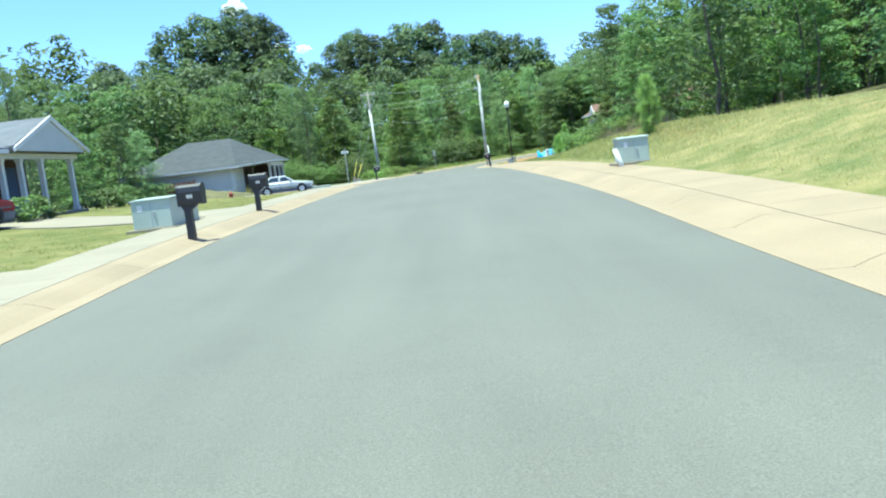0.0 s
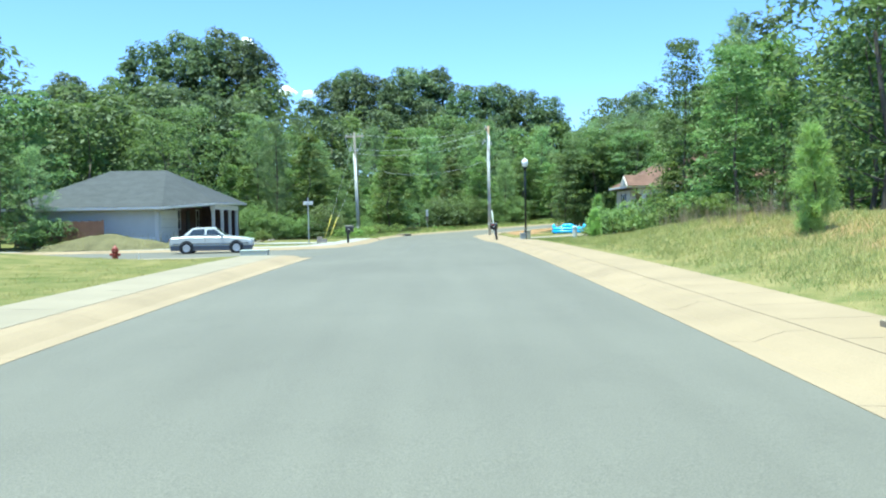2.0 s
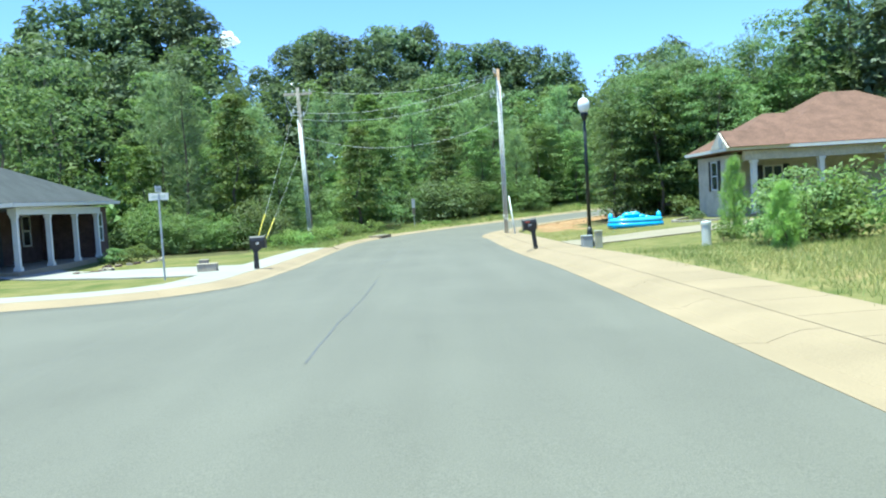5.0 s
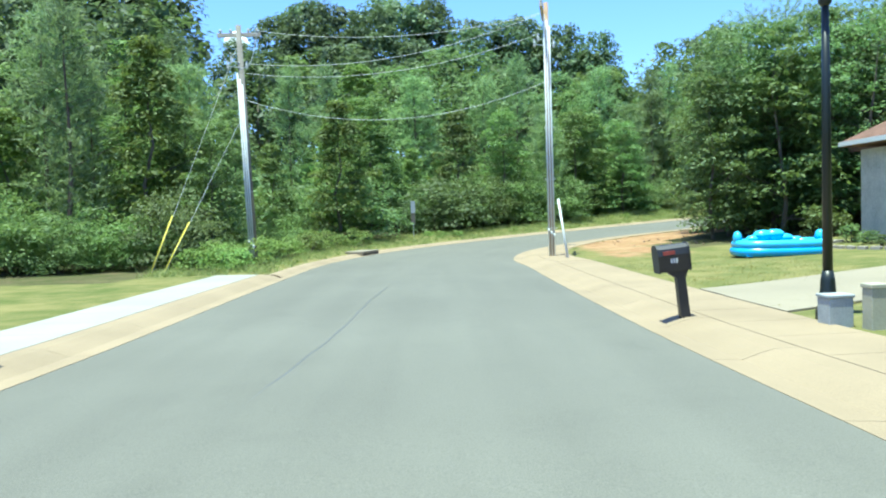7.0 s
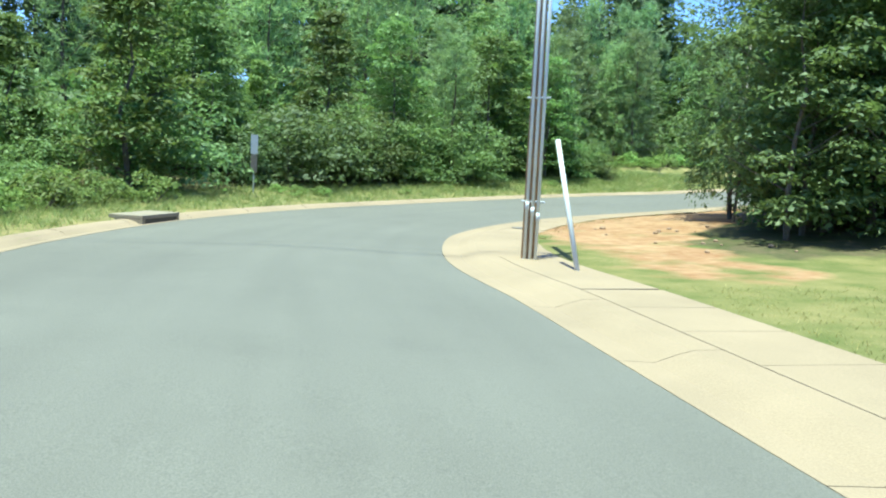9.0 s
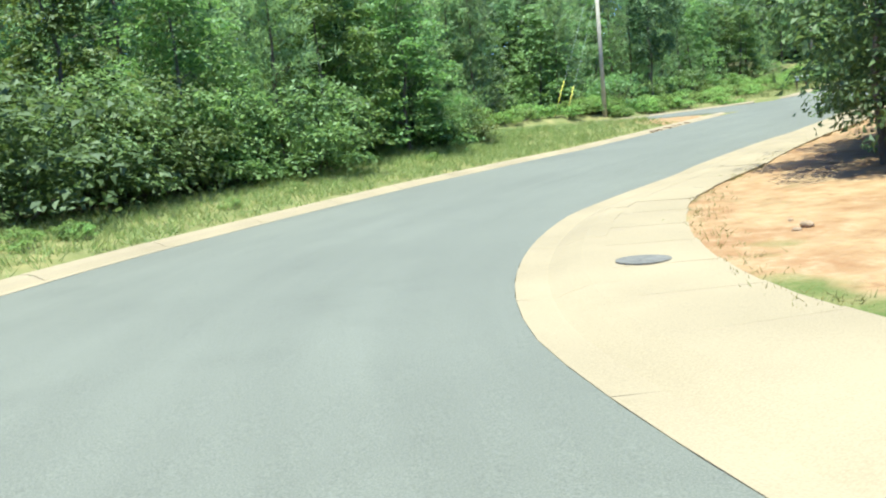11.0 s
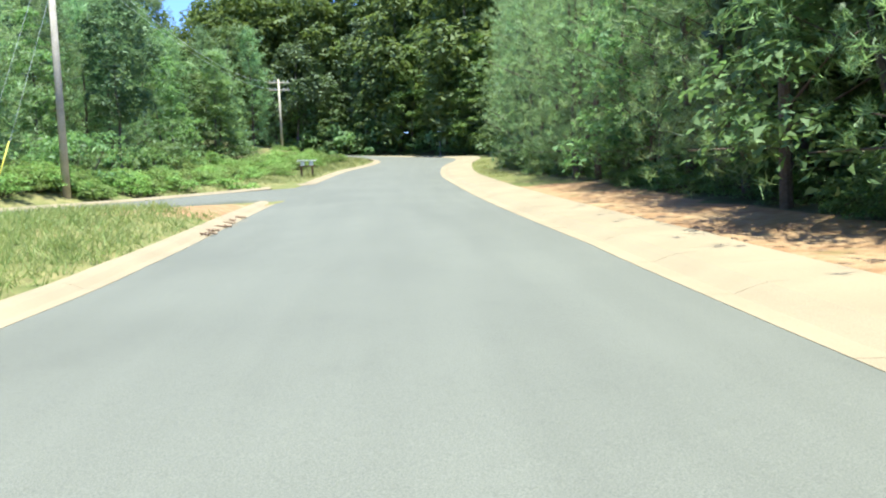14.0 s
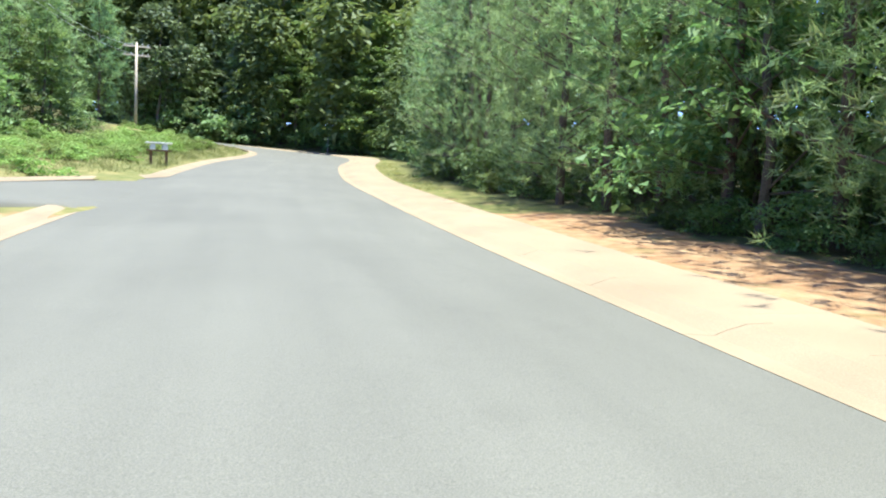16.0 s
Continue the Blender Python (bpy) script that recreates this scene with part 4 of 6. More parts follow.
def scatter(x0, x1, y0, y1, gap, kinds, lo, hi, seed, test=None, sink=0.1):
    r = random.Random(seed)
    y = y0
    while y <= y1:
        x = x0 + r.uniform(0, gap)
        while x <= x1:
            px, py = x + r.uniform(-0.35, 0.35) * gap, y + r.uniform(-0.35, 0.35) * gap
            if free(px, py) and (test is None or test(px, py)):
                plant(r.choice(kinds), px, py, r.uniform(lo, hi), r.uniform(0.9, 1.15), sink)
            x += gap
        y += gap


def along(i0, i1, off, gap, kinds, lo, hi, seed, jitter=0.8, check=True):
    """A row beside the street at a distance to its left (negative: right)."""
    r = random.Random(seed)
    s = ARC[i0]
    while s < ARC[i1]:
        i = int(np.searchsorted(ARC, s))
        o = off + r.uniform(-jitter, jitter)
        x, y = LINE[i, 0] + LEFT[i, 0] * o, LINE[i, 1] + LEFT[i, 1] * o
        if not check or free(x, y):
            plant(r.choice(kinds), x, y, r.uniform(lo, hi), r.uniform(0.9, 1.15), 0.08)
        s += gap * r.uniform(0.75, 1.25)


FAR = ["far_oak", "far_gum", "far_pine"]
# right of the bend and up the hill
along(idx(10.5, 106.8), idx(62, 136), -10.0, 2.7, ["n_pine", "n_pine", "n_pine", "n_gum2", "n_pine"], 0.9, 1.15, 11)
along(idx(62, 136), idx(99, 155), -10.8, 3.6, ["gum", "pine2", "gum2", "pine2"], 0.95, 1.2, 10)
along(idx(8, 105), idx(62, 136), -13.6, 3.4, ["n_gum2", "pine2", "gum2"], 0.85, 1.15, 15)
along(idx(16, 110.5), idx(86, 146), -17, 4.4, ["pine2", "pine", "oak", "gum2"], 0.95, 1.25, 12)
along(idx(20, 113), idx(62, 136), -22, 4.4, FAR, 0.9, 1.1, 13)
along(idx(4.5, 101), idx(10.5, 106.8), -11.6, 2.6, ["n_gum", "n_oak", "n_gum"], 0.72, 0.92, 19)
along(idx(10.5, 106.8), idx(56, 132), -9.9, 2.3, ["n_bush3", "n_bush", "n_bush3"], 0.32, 0.55, 14, 0.5)
along(idx(10.5, 106.8), idx(50, 129), -11.8, 3.0, ["n_bush3", "n_cone"], 0.5, 0.85, 30, 0.5)
along(idx(50, 129), idx(99, 155), -9.4, 3.0, ["bush", "bush3", "bush2"], 0.5, 0.9, 16)
# left of the bend
along(I_WALK_END + 8, idx(5, 101.8), 9.9, 2.3, ["n_fern", "n_cone", "n_bush3", "n_bush", "ypine", "n_gum"], 0.4, 1.0, 21, 0.9)
along(idx(5, 101.8), idx(15, 110), 9.7, 2.1, ["n_fern", "n_fern", "n_bush3", "n_fern", "n_cone"], 0.75, 1.3, 17, 0.7)
along(idx(15, 110), idx(31, 118.6), 10.6, 2.3, ["n_cone", "soft_pine", "n_gum", "n_fern", "soft_pine"], 0.5, 0.85, 28, 0.7)
along(I_WALK_END + 9, idx(26, 117), 11.8, 2.8, ["n_fern", "bush3", "n_cone", "n_gum"], 0.6, 1.0, 18, 0.9)
along(idx(22, 114.8), idx(33, 120), 9.4, 2.3, ["bush2", "weed", "bush2"], 0.6, 1.0, 20)
along(I_WALK_END + 9, idx(30, 118.8), 13.4, 2.8, ["n_cone", "n_gum", "soft_pine", "n_fern", "n_cone"], 0.6, 0.95, 22)
along(I_WALK_END + 8, idx(34, 121), 16.5, 3.6, ["cone", "gum", "soft_pine", "pine2", "cone2"], 0.8, 1.1, 23)
along(I_WALK_END + 2, idx(36, 122), 22, 4.2, ["pine2", "oak", "pine2", "cone2"], 0.9, 1.15, 24)
along(I_WALK_END + 2, idx(38, 123), 29, 4.8, FAR, 0.9, 1.06, 25, 1.6)
along(I_WALK_END + 2, idx(38, 123), 38, 5.4, FAR, 1.05, 1.25, 26, 1.8)
along(I_WALK_END + 8, idx(28, 118), 14.8, 2.6, ["bush3", "bush", "bush3"], 1.0, 1.35, 27)
along(I_WALK_END + 4, idx(28, 118), 19.5, 3.4, ["far_bush"], 1.0, 1.4, 56)
along(I_WALK_END + 4, idx(36, 122), 26, 4.0, ["far_bush"], 1.5, 1.8, 58)
along(I_WALK_END + 4, idx(36, 122), 41, 4.6, ["far_bush"], 1.9, 2.3, 59)
# the tallest pines, behind
for k in range(21):
    r = random.Random(700 + k)
    x = -17.5 + 2.6 * k if k < 15 else 34 + 3.4 * (k - 15)
    plant("tall_pine", x + r.uniform(-1.0, 1.0), 151 + r.uniform(-5, 7), r.uniform(1.0, 1.15), r.uniform(0.85, 1.05))
for x, y, sc in ((-39.5, 138, 1.08), (-35.5, 143, 1.16), (-32, 138.5, 1.15), (-29.5, 145, 1.2), (-26.8, 139.5, 1.1), (-25.0, 144, 1.05), (-44, 141, 0.9), (-48, 132, 0.86), (-52, 140, 0.84)):
    plant("tall_pine", x, y, sc)
# above the upper side street
along(idx(47.5, 128.3), idx(83, 144), 16.5, 2.8, ["bush3", "bush", "bush2"], 0.7, 1.1, 29)
along(idx(47.5, 128.3), idx(83, 144), 18.8, 2.9, ["soft_pine", "pine2", "soft_pine", "gum", "cone2"], 0.85, 1.1, 31)
along(idx(37, 122.2), idx(86, 145.4), 23.5, 3.8, ["pine2", "pine2", "oak"], 1.0, 1.25, 32)
along(idx(35, 121), idx(90, 147), 30, 4.8, FAR, 1.15, 1.35, 33)
along(idx(35, 121), idx(90, 147), 38, 5.2, ["far_oak", "far_pine"], 1.4, 1.6, 34)
scatter(18, 41, 138.5, 150, 3.4, ["soft_pine", "gum", "soft_pine", "bush3", "cone2"], 0.8, 1.05, 35)
along(idx(88, 146), END, -10.2, 3.2, ["cone2", "soft_pine", "gum", "big_cone"], 0.95, 1.25, 36)
along(idx(84, 144.5), END, -9.6, 2.2, ["bush", "bush3"], 0.6, 1.0, 39)
along(idx(84, 144.5), END, -11.5, 2.2, ["far_bush"], 0.6, 0.9, 57)
along(idx(88, 146), END, -12.6, 3.4, ["gum", "soft_pine", "cone2"], 1.0, 1.3, 40)
along(idx(88, 146), END, -15, 4.6, ["far_tall", "far_gum", "far_tall"], 0.8, 1.0, 37)
along(idx(86, 145), END, -22, 5.6, ["far_tall", "far_tall", "far_pine"], 1.0, 1.2, 38)
along(idx(101, 168), END, 14, 4.2, ["pine2", "gum", "oak"], 0.8, 1.1, 48)
for o, i0, i1, sd in ((-19, idx(24, 115), idx(62, 136), 61), (24, I_WALK_END + 2, idx(38, 123), 63), (32, I_WALK_END + 2, idx(38, 123), 64), (25, idx(37, 122), idx(90, 147), 65), (33, idx(37, 122), idx(90, 147), 66)):
    along(i0, i1, o, 4.5, ["far_bush"], 0.8, 1.2, sd)
scatter(98, 130, 148, 200, 7.0, ["far_tall", "far_bush", "far_tall", "far_pine"], 0.9, 1.2, 49, test=lambda x, y: x - 98 > 0.45 * abs(y - 172) - 8)
scatter(120, 136, 148, 200, 6.0, ["far_oak", "far_pine"], 1.2, 1.5, 70)
scatter(112, 120, 146, 190, 5.0, ["far_bush"], 1.2, 1.6, 46)
scatter(103, 112, 144, 172, 3.2, ["far_bush"], 0.7, 1.1, 47)
# woods behind the houses
scatter(-44, -27, 4, 46, 7.5, ["oak", "gum", "gum2"], 0.8, 1.1, 41)
scatter(-30, -23, 40, 50, 4.0, ["gum", "oak", "gum2"], 0.6, 0.85, 42, test=lambda x, y: y > 43.5 or x < -28)
scatter(-50, -27, 62, 90, 6.5, ["oak", "gum", "gum2", "cone2", "pine2"], 0.95, 1.25, 43)
scatter(-27, -9, 93.4, 105, 3.9, ["gum", "cone", "pine2", "n_cone", "gum2"], 0.6, 0.92, 44, test=lambda x, y: x < -13 or y > 95)
scatter(-58, -17, 106, 128, 6.2, FAR, 0.85, 1.05, 45)
# a viny thicket along the foot of the woods
for k in range(10):
    r = random.Random(600 + k)
    plant(r.choice(["n_fern", "n_fern", "n_bush3"]), -8.6 - 1.35 * k + r.uniform(-0.4, 0.4), (91.7 if k < 3 else 90.6) + r.uniform(-0.5, 0.5) - 0.06 * k, r.uniform(0.5, 0.75))
# woods before and behind the brown-roofed house
scatter(13.6, 30, 43, 60, 3.9, ["n_oak", "oak", "n_gum", "gum", "gum2"], 0.72, 0.92, 51)
scatter(17, 22.5, 33, 42, 4.4, ["oak", "gum2", "gum", "oak"], 0.55, 0.72, 52, test=lambda x, y: x > 17 + 0.05 * (42 - y))
scatter(30, 39, 20, 60, 7.0, FAR, 0.5, 0.68, 50)
scatter(32, 43, 60, 112, 5.5, FAR, 0.6, 0.8, 53)
scatter(14.0, 31, 93.5, 97, 3.4, ["n_gum", "gum", "n_oak"], 0.75, 0.95, 54)
scatter(14.5, 31, 98, 106, 3.9, ["gum2", "oak", "gum"], 0.75, 0.9, 55)
# a few single ones
for kind, x, y, sc, *wd in (("n_gum", 14.6, 54.6, 0.92, 0.8), ("n_gum2", 13.4, 51.2, 0.7), ("n_bush", 12.3, 57.4, 1.15), ("cone", 13.3, 59.0, 0.5), ("bush2", 11.6, 53.6, 0.9), ("ypine", 9.65, 36.2, 0.8, 0.78), ("ypine", 11.1, 68.0, 0.82, 0.65), ("n_bush", 11.1, 63.2, 0.9), ("n_bush", 12.8, 66.2, 0.7), ("ypine", 9.4, 60.6, 0.5), ("n_bush", 13.4, 67.4, 1.1), ("n_gum", 18.5, 66.5, 0.7), ("n_oak", 22.5, 69.5, 0.72), ("n_gum2", 26.5, 73.0, 0.75), ("bush2", 9.9, 65.6, 0.45), ("bush2", 11.6, 62.5, 1.0), ("bush2", 12.8, 65.5, 0.75), ("bush2", 12.4, 57.0, 0.6), ("n_gum2", 12.9, 56.4, 0.88, 0.7), ("n_oak", 15.0, 58.6, 0.62), ("n_bush3", 13.6, 60.5, 0.8), ("n_cone", 11.9, 55.0, 0.38),
                       ("bush2", 11.2, 46.5, 0.6), ("bush2", 12.0, 51.0, 0.7), ("gum2", -11.6, 104.5, 0.95), ("pine2", -13.2, 108, 0.95), ("gum", -12.4, 112, 1.1), ("gum2", -15, 115, 1.15), ("big_cone", -17.5, 103, 0.98), ("big_cone", -3.2, 117, 0.85), ("n_cone", -10.5, 95.0, 1.15),
                       ("n_bush", -7.6, 92.4, 0.6), ("n_gum2", 15.2, 99.6, 0.8, 0.52), ("n_oak", 15.8, 100.8, 0.75, 0.8), ("n_gum2", 18.2, 101.9, 0.72), ("n_oak", 19.6, 99.6, 0.7), ("n_gum2", 20.2, 103.2, 0.8), ("n_bush3", 17.3, 101.2, 0.75),  ("pine2", -22, 46, 0.62), ("gum2", -19.5, 47, 0.55),
                       ("soft_pine", -21.7, 63.9, 0.52), ("n_gum2", -23.4, 63.6, 0.62), ("n_bush3", -21.4, 63.4, 0.62), ("gum", -26.0, 62.6, 0.8), ("oak", -29, 61.8, 0.7), ("bush3", -20.8, 64.6, 0.6), ("hedge", -14.6, 38.6, 1.0), ("hedge", -14.7, 40.0, 0.95), ("hedge", -14.9, 41.6, 1.1), ("hedge", -14.0, 31.2, 0.9), ("hedge", -14.1, 30.0, 1.0),
                       ("hedge", 16.2, 87.8, 0.7), ("hedge", 16.1, 86.4, 0.5), ("hedge", 15.9, 85.2, 0.4), ("hedge", 19.4, 82.2, 0.7), ("hedge", 21.8, 82.1, 0.8), ("bush2", -12.3, 79.6, 0.5), ("bush2", -12.2, 81.0, 0.55), ("bush2", 17.0, 91.5, 0.8), ("hedge", -12.9, 79.2, 0.8), ("hedge", -12.8, 80.6, 0.7)):
    plant(kind, x, y, sc, *wd)
for k in range(70):
    r = random.Random(900 + k)
    i = idx(47, 128) + int(r.uniform(0, 48))
    o = r.uniform(7.5, 14.5)
    x, y = LINE[i, 0] + LEFT[i, 0] * o, LINE[i, 1] + LEFT[i, 1] * o
    if x > 56 or y > np.interp(x, UPPER[:, 0], UPPER[:, 3]) + 1.6:
        plant("weed", x, y, r.uniform(0.7, 1.2), 1.25, 0.06)
for k in range(34):
    r = random.Random(5900 + k)
    i = idx(76, 141) + int(r.uniform(0, 28))
    o = r.uniform(9, 17)
    plant("weed", LINE[i, 0] + LEFT[i, 0] * o, LINE[i, 1] + LEFT[i, 1] * o, r.uniform(0.8, 1.4), 1.25, 0.06)
for k in range(16):
    r = random.Random(4900 + k)
    a = r.uniform(0, 6.283)
    x, y = (36.35, 135.4) if k < 8 else (94.3, 166.8)
    plant("weed", x + 1.6 * math.cos(a), y + 1.0 * abs(math.sin(a)) - 0.4, r.uniform(0.6, 1.1), 1.2, 0.08)
for k in range(44):
    r = random.Random(2900 + k)
    x = r.uniform(21, 46)
    plant("weed", x, 131.4 + 0.26 * (x - 21) + r.uniform(0, 2.4), r.uniform(0.8, 1.4), 1.2, 0.06)
for k in range(26):
    r = random.Random(3900 + k)
    i = I_WALK_END + 3 + int(r.uniform(0, 13))
    o = r.uniform(6.3, 8.4)
    plant("weed", LINE[i, 0] + LEFT[i, 0] * o, LINE[i, 1] + LEFT[i, 1] * o, r.uniform(0.7, 1.3))
for k in range(26):
    r = random.Random(1900 + k)
    i = I_WALK_END + 2 + int(r.uniform(0, 38))
    o = r.uniform(6.4, 8.2)
    plant("weed", LINE[i, 0] + LEFT[i, 0] * o, LINE[i, 1] + LEFT[i, 1] * o, r.uniform(0.3, 0.7))
deep_woods()

# ---- poles and cables ----
def utility_pole(x, y, z, h, arm_turn, conduits, label, arms=1, gear=True, wood=WOOD_POLE, rise=0.8, lean=0.0, girth=0.155, reach=1.25):
    p = empty("utility_pole", pose(x, y, z, 0, lean, 0))
    part("shaft", tube(bmesh.new(), (0, 0, -0.3), (0, 0, h), girth, girth * 0.68, 14), wood, p, smooth=True)
    turn = Matrix.Rotation(radians(arm_turn), 4, "Z")
    for a in range(arms):
        za = h - 0.35 - 0.85 * a
        bm = bbox(-reach, reach, 0.09, 0.21, za - 0.075, za + 0.075, 0.01)
        bmesh.ops.transform(bm, matrix=turn, verts=bm.verts)
        arm = part("crossarm", bm, PALE_WOOD, p, "pale wooden crossarm")
        for u in (-0.84 * reach, -0.36 * reach, 0.44 * reach, 0.84 * reach):
            bm = lathe([(0.02, 0), (0.05, 0.03), (0.03, 0.07), (0.075, 0.10), (0.05, 0.16), (0.015, 0.2)], 10)
            bmesh.ops.transform(bm, matrix=turn @ Matrix.Translation((u, 0.15, za + 0.06)), verts=bm.verts)
            part("insulator", bm, GREY_BOX, arm)
    if gear:
        for k, (dx, dz) in enumerate(((-0.35, -1.5), (-0.5, -1.7), (0.25, -1.75))):
            bm = lathe([(0.03, 0), (0.06, 0.05), (0.035, 0.10), (0.06, 0.15), (0.035, 0.2), (0.02, 0.32)], 10)
            tube(bm, (0, 0, 0.1), (-dx, 0, 0.02), 0.018, None, 6)
            bmesh.ops.translate(bm, vec=(dx, -0.1, h + dz), verts=bm.verts)
            part("cutout", bm, GALV, p, "grey porcelain fuse cutout")
    for k in range(conduits):
        cx, cy = -0.03 + 0.092 * (k - 1), -0.25 - 0.05 * (k - 1)
        part("conduit", tube(bmesh.new(), (cx, cy, -0.2), (cx, cy, h * (rise - 0.025 * k)), 0.031, None, 12), RISER, p, "pale grey plastic riser pipe", True)
        part("coupling", tube(bmesh.new(), (cx, cy, 0.85 - 0.1 * k), (cx, cy, 1.0 - 0.1 * k), 0.037, None, 12), RISER, p, smooth=True)
    if conduits:
        for zz in (1.0, 2.9, 4.9):
            part("bracket", tube(bmesh.new(), (-0.20, -0.09, zz), (0.16, -0.36, zz), 0.018, None, 6), GALV, p, "metal stand-off bracket")
    return tagged(p, label, "utility pole", "utility poles")


P_L, P_R = Vector((-5.73, 92.3, ground_at(-5.73, 92.3))), Vector((6.1, 91.2, -0.22))
H_L, H_R = 9.2 - P_L.z, 9.5 - P_R.z
utility_pole(*P_L, H_L, 8, 3, "grey wooden utility pole with crossarm and three riser pipes", lean=-1.6, reach=0.85)
utility_pole(*P_R, H_R, 80, 3, "tall wooden utility pole with grey riser pipes by the kerb", wood=NEW_WOOD, rise=0.95, girth=0.125)
P_3, P_4 = Vector((36.35, 135.2, ground_at(36.35, 135.2))), Vector((94.3, 166.8, ground_at(94.3, 166.8)))
utility_pole(*P_3, 12.2 - P_3.z, 30, 0, "bare brown wooden utility pole beside pine woods", 0, False, PALE_WOOD)
utility_pole(*P_4, 15.6 - P_4.z, -52, 0, "wooden utility pole with two crossarms among weeds", 2, False, PALE_WOOD)


def cable(a, b, sag, r, label, mat_=WIRE, n=14):
    a, b = Vector(a), Vector(b)
    bm = swept([a.lerp(b, k / n) - Vector((0, 0, sag * 4 * (k / n) * (1 - k / n))) for k in range(n + 1)], r, 5)
    return tagged(part("power_cable", bm, mat_), label, "cable", "power cables")


tl, tr = P_L + Vector((-0.028 * H_L, 0, H_L)), P_R + Vector((0, 0, H_R))
CAB = "thin grey overhead cable sagging between wooden poles"
cable(tl + Vector((0.7, 0.15, -0.2)), tr + Vector((-0.1, 0.9, -0.2)), 0.55, 0.009, CAB)
cable(tl + Vector((0.3, 0.15, -1.5)), tr + Vector((-0.4, -0.1, -0.5)), 0.7, 0.009, CAB)
cable(tl + Vector((0.2, 0, -1.9)), tr + Vector((-0.3, -0.1, -1.2)), 0.7, 0.009, CAB)
cable(tl + Vector((0, 0, -2.9)), tr + Vector((0, 0, -3.0)), 1.15, 0.009, CAB)
cable(tl + Vector((-0.85, 0.1, -0.3)), tl + Vector((-0.25, 0, -1.3)), 0.55, 0.014, "looped jumper cable hanging from a pole crossarm")
cable(tl + Vector((0.7, 0.1, -0.3)), tl + Vector((0.25, 0, -1.6)), 0.4, 0.014, "looped jumper cable hanging from a pole crossarm")
cable(tl + Vector((-0.85, 0.1, -0.25)), tl + Vector((0.1, 0.1, -0.9)), 0.5, 0.012, "looped jumper cable hanging from a pole crossarm")
t3, t4 = P_3 + Vector((0, 0, 12.0 - P_3.z)), P_4 + Vector((0, 0, 15.3 - P_4.z))
cable(t3 + Vector((0.4, 0, 0)), t4 + Vector((-0.6, 0, 0)), 1.6, 0.011, CAB, n=20)
cable(t3 + Vector((-0.4, 0, 0)), t4 + Vector((0.6, 0, -0.8)), 1.6, 0.011, CAB, n=20)


def guy_wire(base, top, split):
    """A stay wire with its yellow guard at the foot."""
    base, top = Vector(base), Vector(top)
    g = empty("guy_wire", Matrix.Translation(base))
    d = top - base
    part("wire", tube(bmesh.new(), (0, 0, -0.1), d, 0.007, None, 5), WIRE, g)
    part("guard", tube(bmesh.new(), (0, 0, -0.02), d * split, 0.024, None, 8), YELLOW, g, "yellow plastic guy guard", True)
    return tagged(g, "steel guy wire with yellow plastic guard in grass", "guy wire", "guy wires")


guy_wire((-8.25, 87.2, ground_at(-8.25, 87.2)), tl + Vector((-0.1, 0, -0.9)), 0.235)
guy_wire((-7.9, 87.5, ground_at(-7.9, 87.5)), tl + Vector((0.05, -0.1, -3.6)), 0.30)
guy_wire((32.4, 135.2, ground_at(32.4, 135.2)), P_3 + Vector((0, 0, 9.5)), 0.24)
guy_wire((33.4, 135.3, ground_at(33.4, 135.3)), P_3 + Vector((0, 0, 7.8)), 0.24)
bm = tube(bmesh.new(), (6.39, 89.27, -0.3), (6.24, 90.25, 1.9), 0.045, None, 10)
tagged(part("leaning_pipe", bm, PVC, smooth=True), "white plastic marker pipe leaning beside a utility pole", "pipe")


# ---- street furniture ----
mk = empty("marker_post", pose(105.7, 151.7, ground_at(105.7, 151.7)))
part("post", tube(bmesh.new(), (0, 0, -0.3), (0, 0, 1.75), 0.045, None, 8), GALV, mk)
part("plate", bbox(-0.11, 0.11, -0.06, -0.047, 1.3, 1.72, 0.004), GALV, mk)
tagged(mk, "thin grey marker post standing beside the far kerb", "marker post")


def street_lamp(x, y, z, h):
    s = empty("street_lamp", pose(x, y, z))
    part("base", lathe([(0.17, -0.1), (0.17, 0.12), (0.12, 0.25), (0.10, 0.55), (0.075, 0.7)], 16), BLACK_METAL, s, smooth=True)
    part("post", lathe([(0.07, 0.6), (0.06, h * 0.6), (0.05, h - 0.75)], 14), BLACK_METAL, s, smooth=True)
    part("collar", lathe([(0.05, h - 0.85), (0.09, h - 0.80), (0.09, h - 0.74), (0.13, h - 0.66), (0.14, h - 0.58)], 16), BLACK_METAL, s, smooth=True)
    part("globe", lathe([(0.11, h - 0.58), (0.19, h - 0.45), (0.215, h - 0.30), (0.19, h - 0.17), (0.12, h - 0.09), (0.05, h - 0.06)], 20), GLOBE, s, "white acorn lamp globe", True)
    part("finial", lathe([(0.06, h - 0.06), (0.03, h - 0.03), (0.045, h), (0.01, h + 0.05)], 12), GLOBE, s, smooth=True)
    return tagged(s, "black metal street lamp with white acorn globe", "street lamp")


street_lamp(6.93, 70.65, ground_at(6.93, 70.65), 5.15 - ground_at(6.93, 70.65))


def bars(parent, plane, x, y, z, w, h, n, material, name="number_bars"):
    """Plain upright bars in place of figures."""
    bm = bmesh.new()
    for k in range(n):
        u = x - w / 2 + (k + 0.5) * w / n
        if plane == "y":
            box(bm, u - w / n * 0.3, u + w / n * 0.3, y - 0.002, y + 0.002, z, z + h)
        else:
            box(bm, y - 0.002, y + 0.002, u - w / n * 0.3, u + w / n * 0.3, z, z + h)
    return part(name, bm, material, parent)


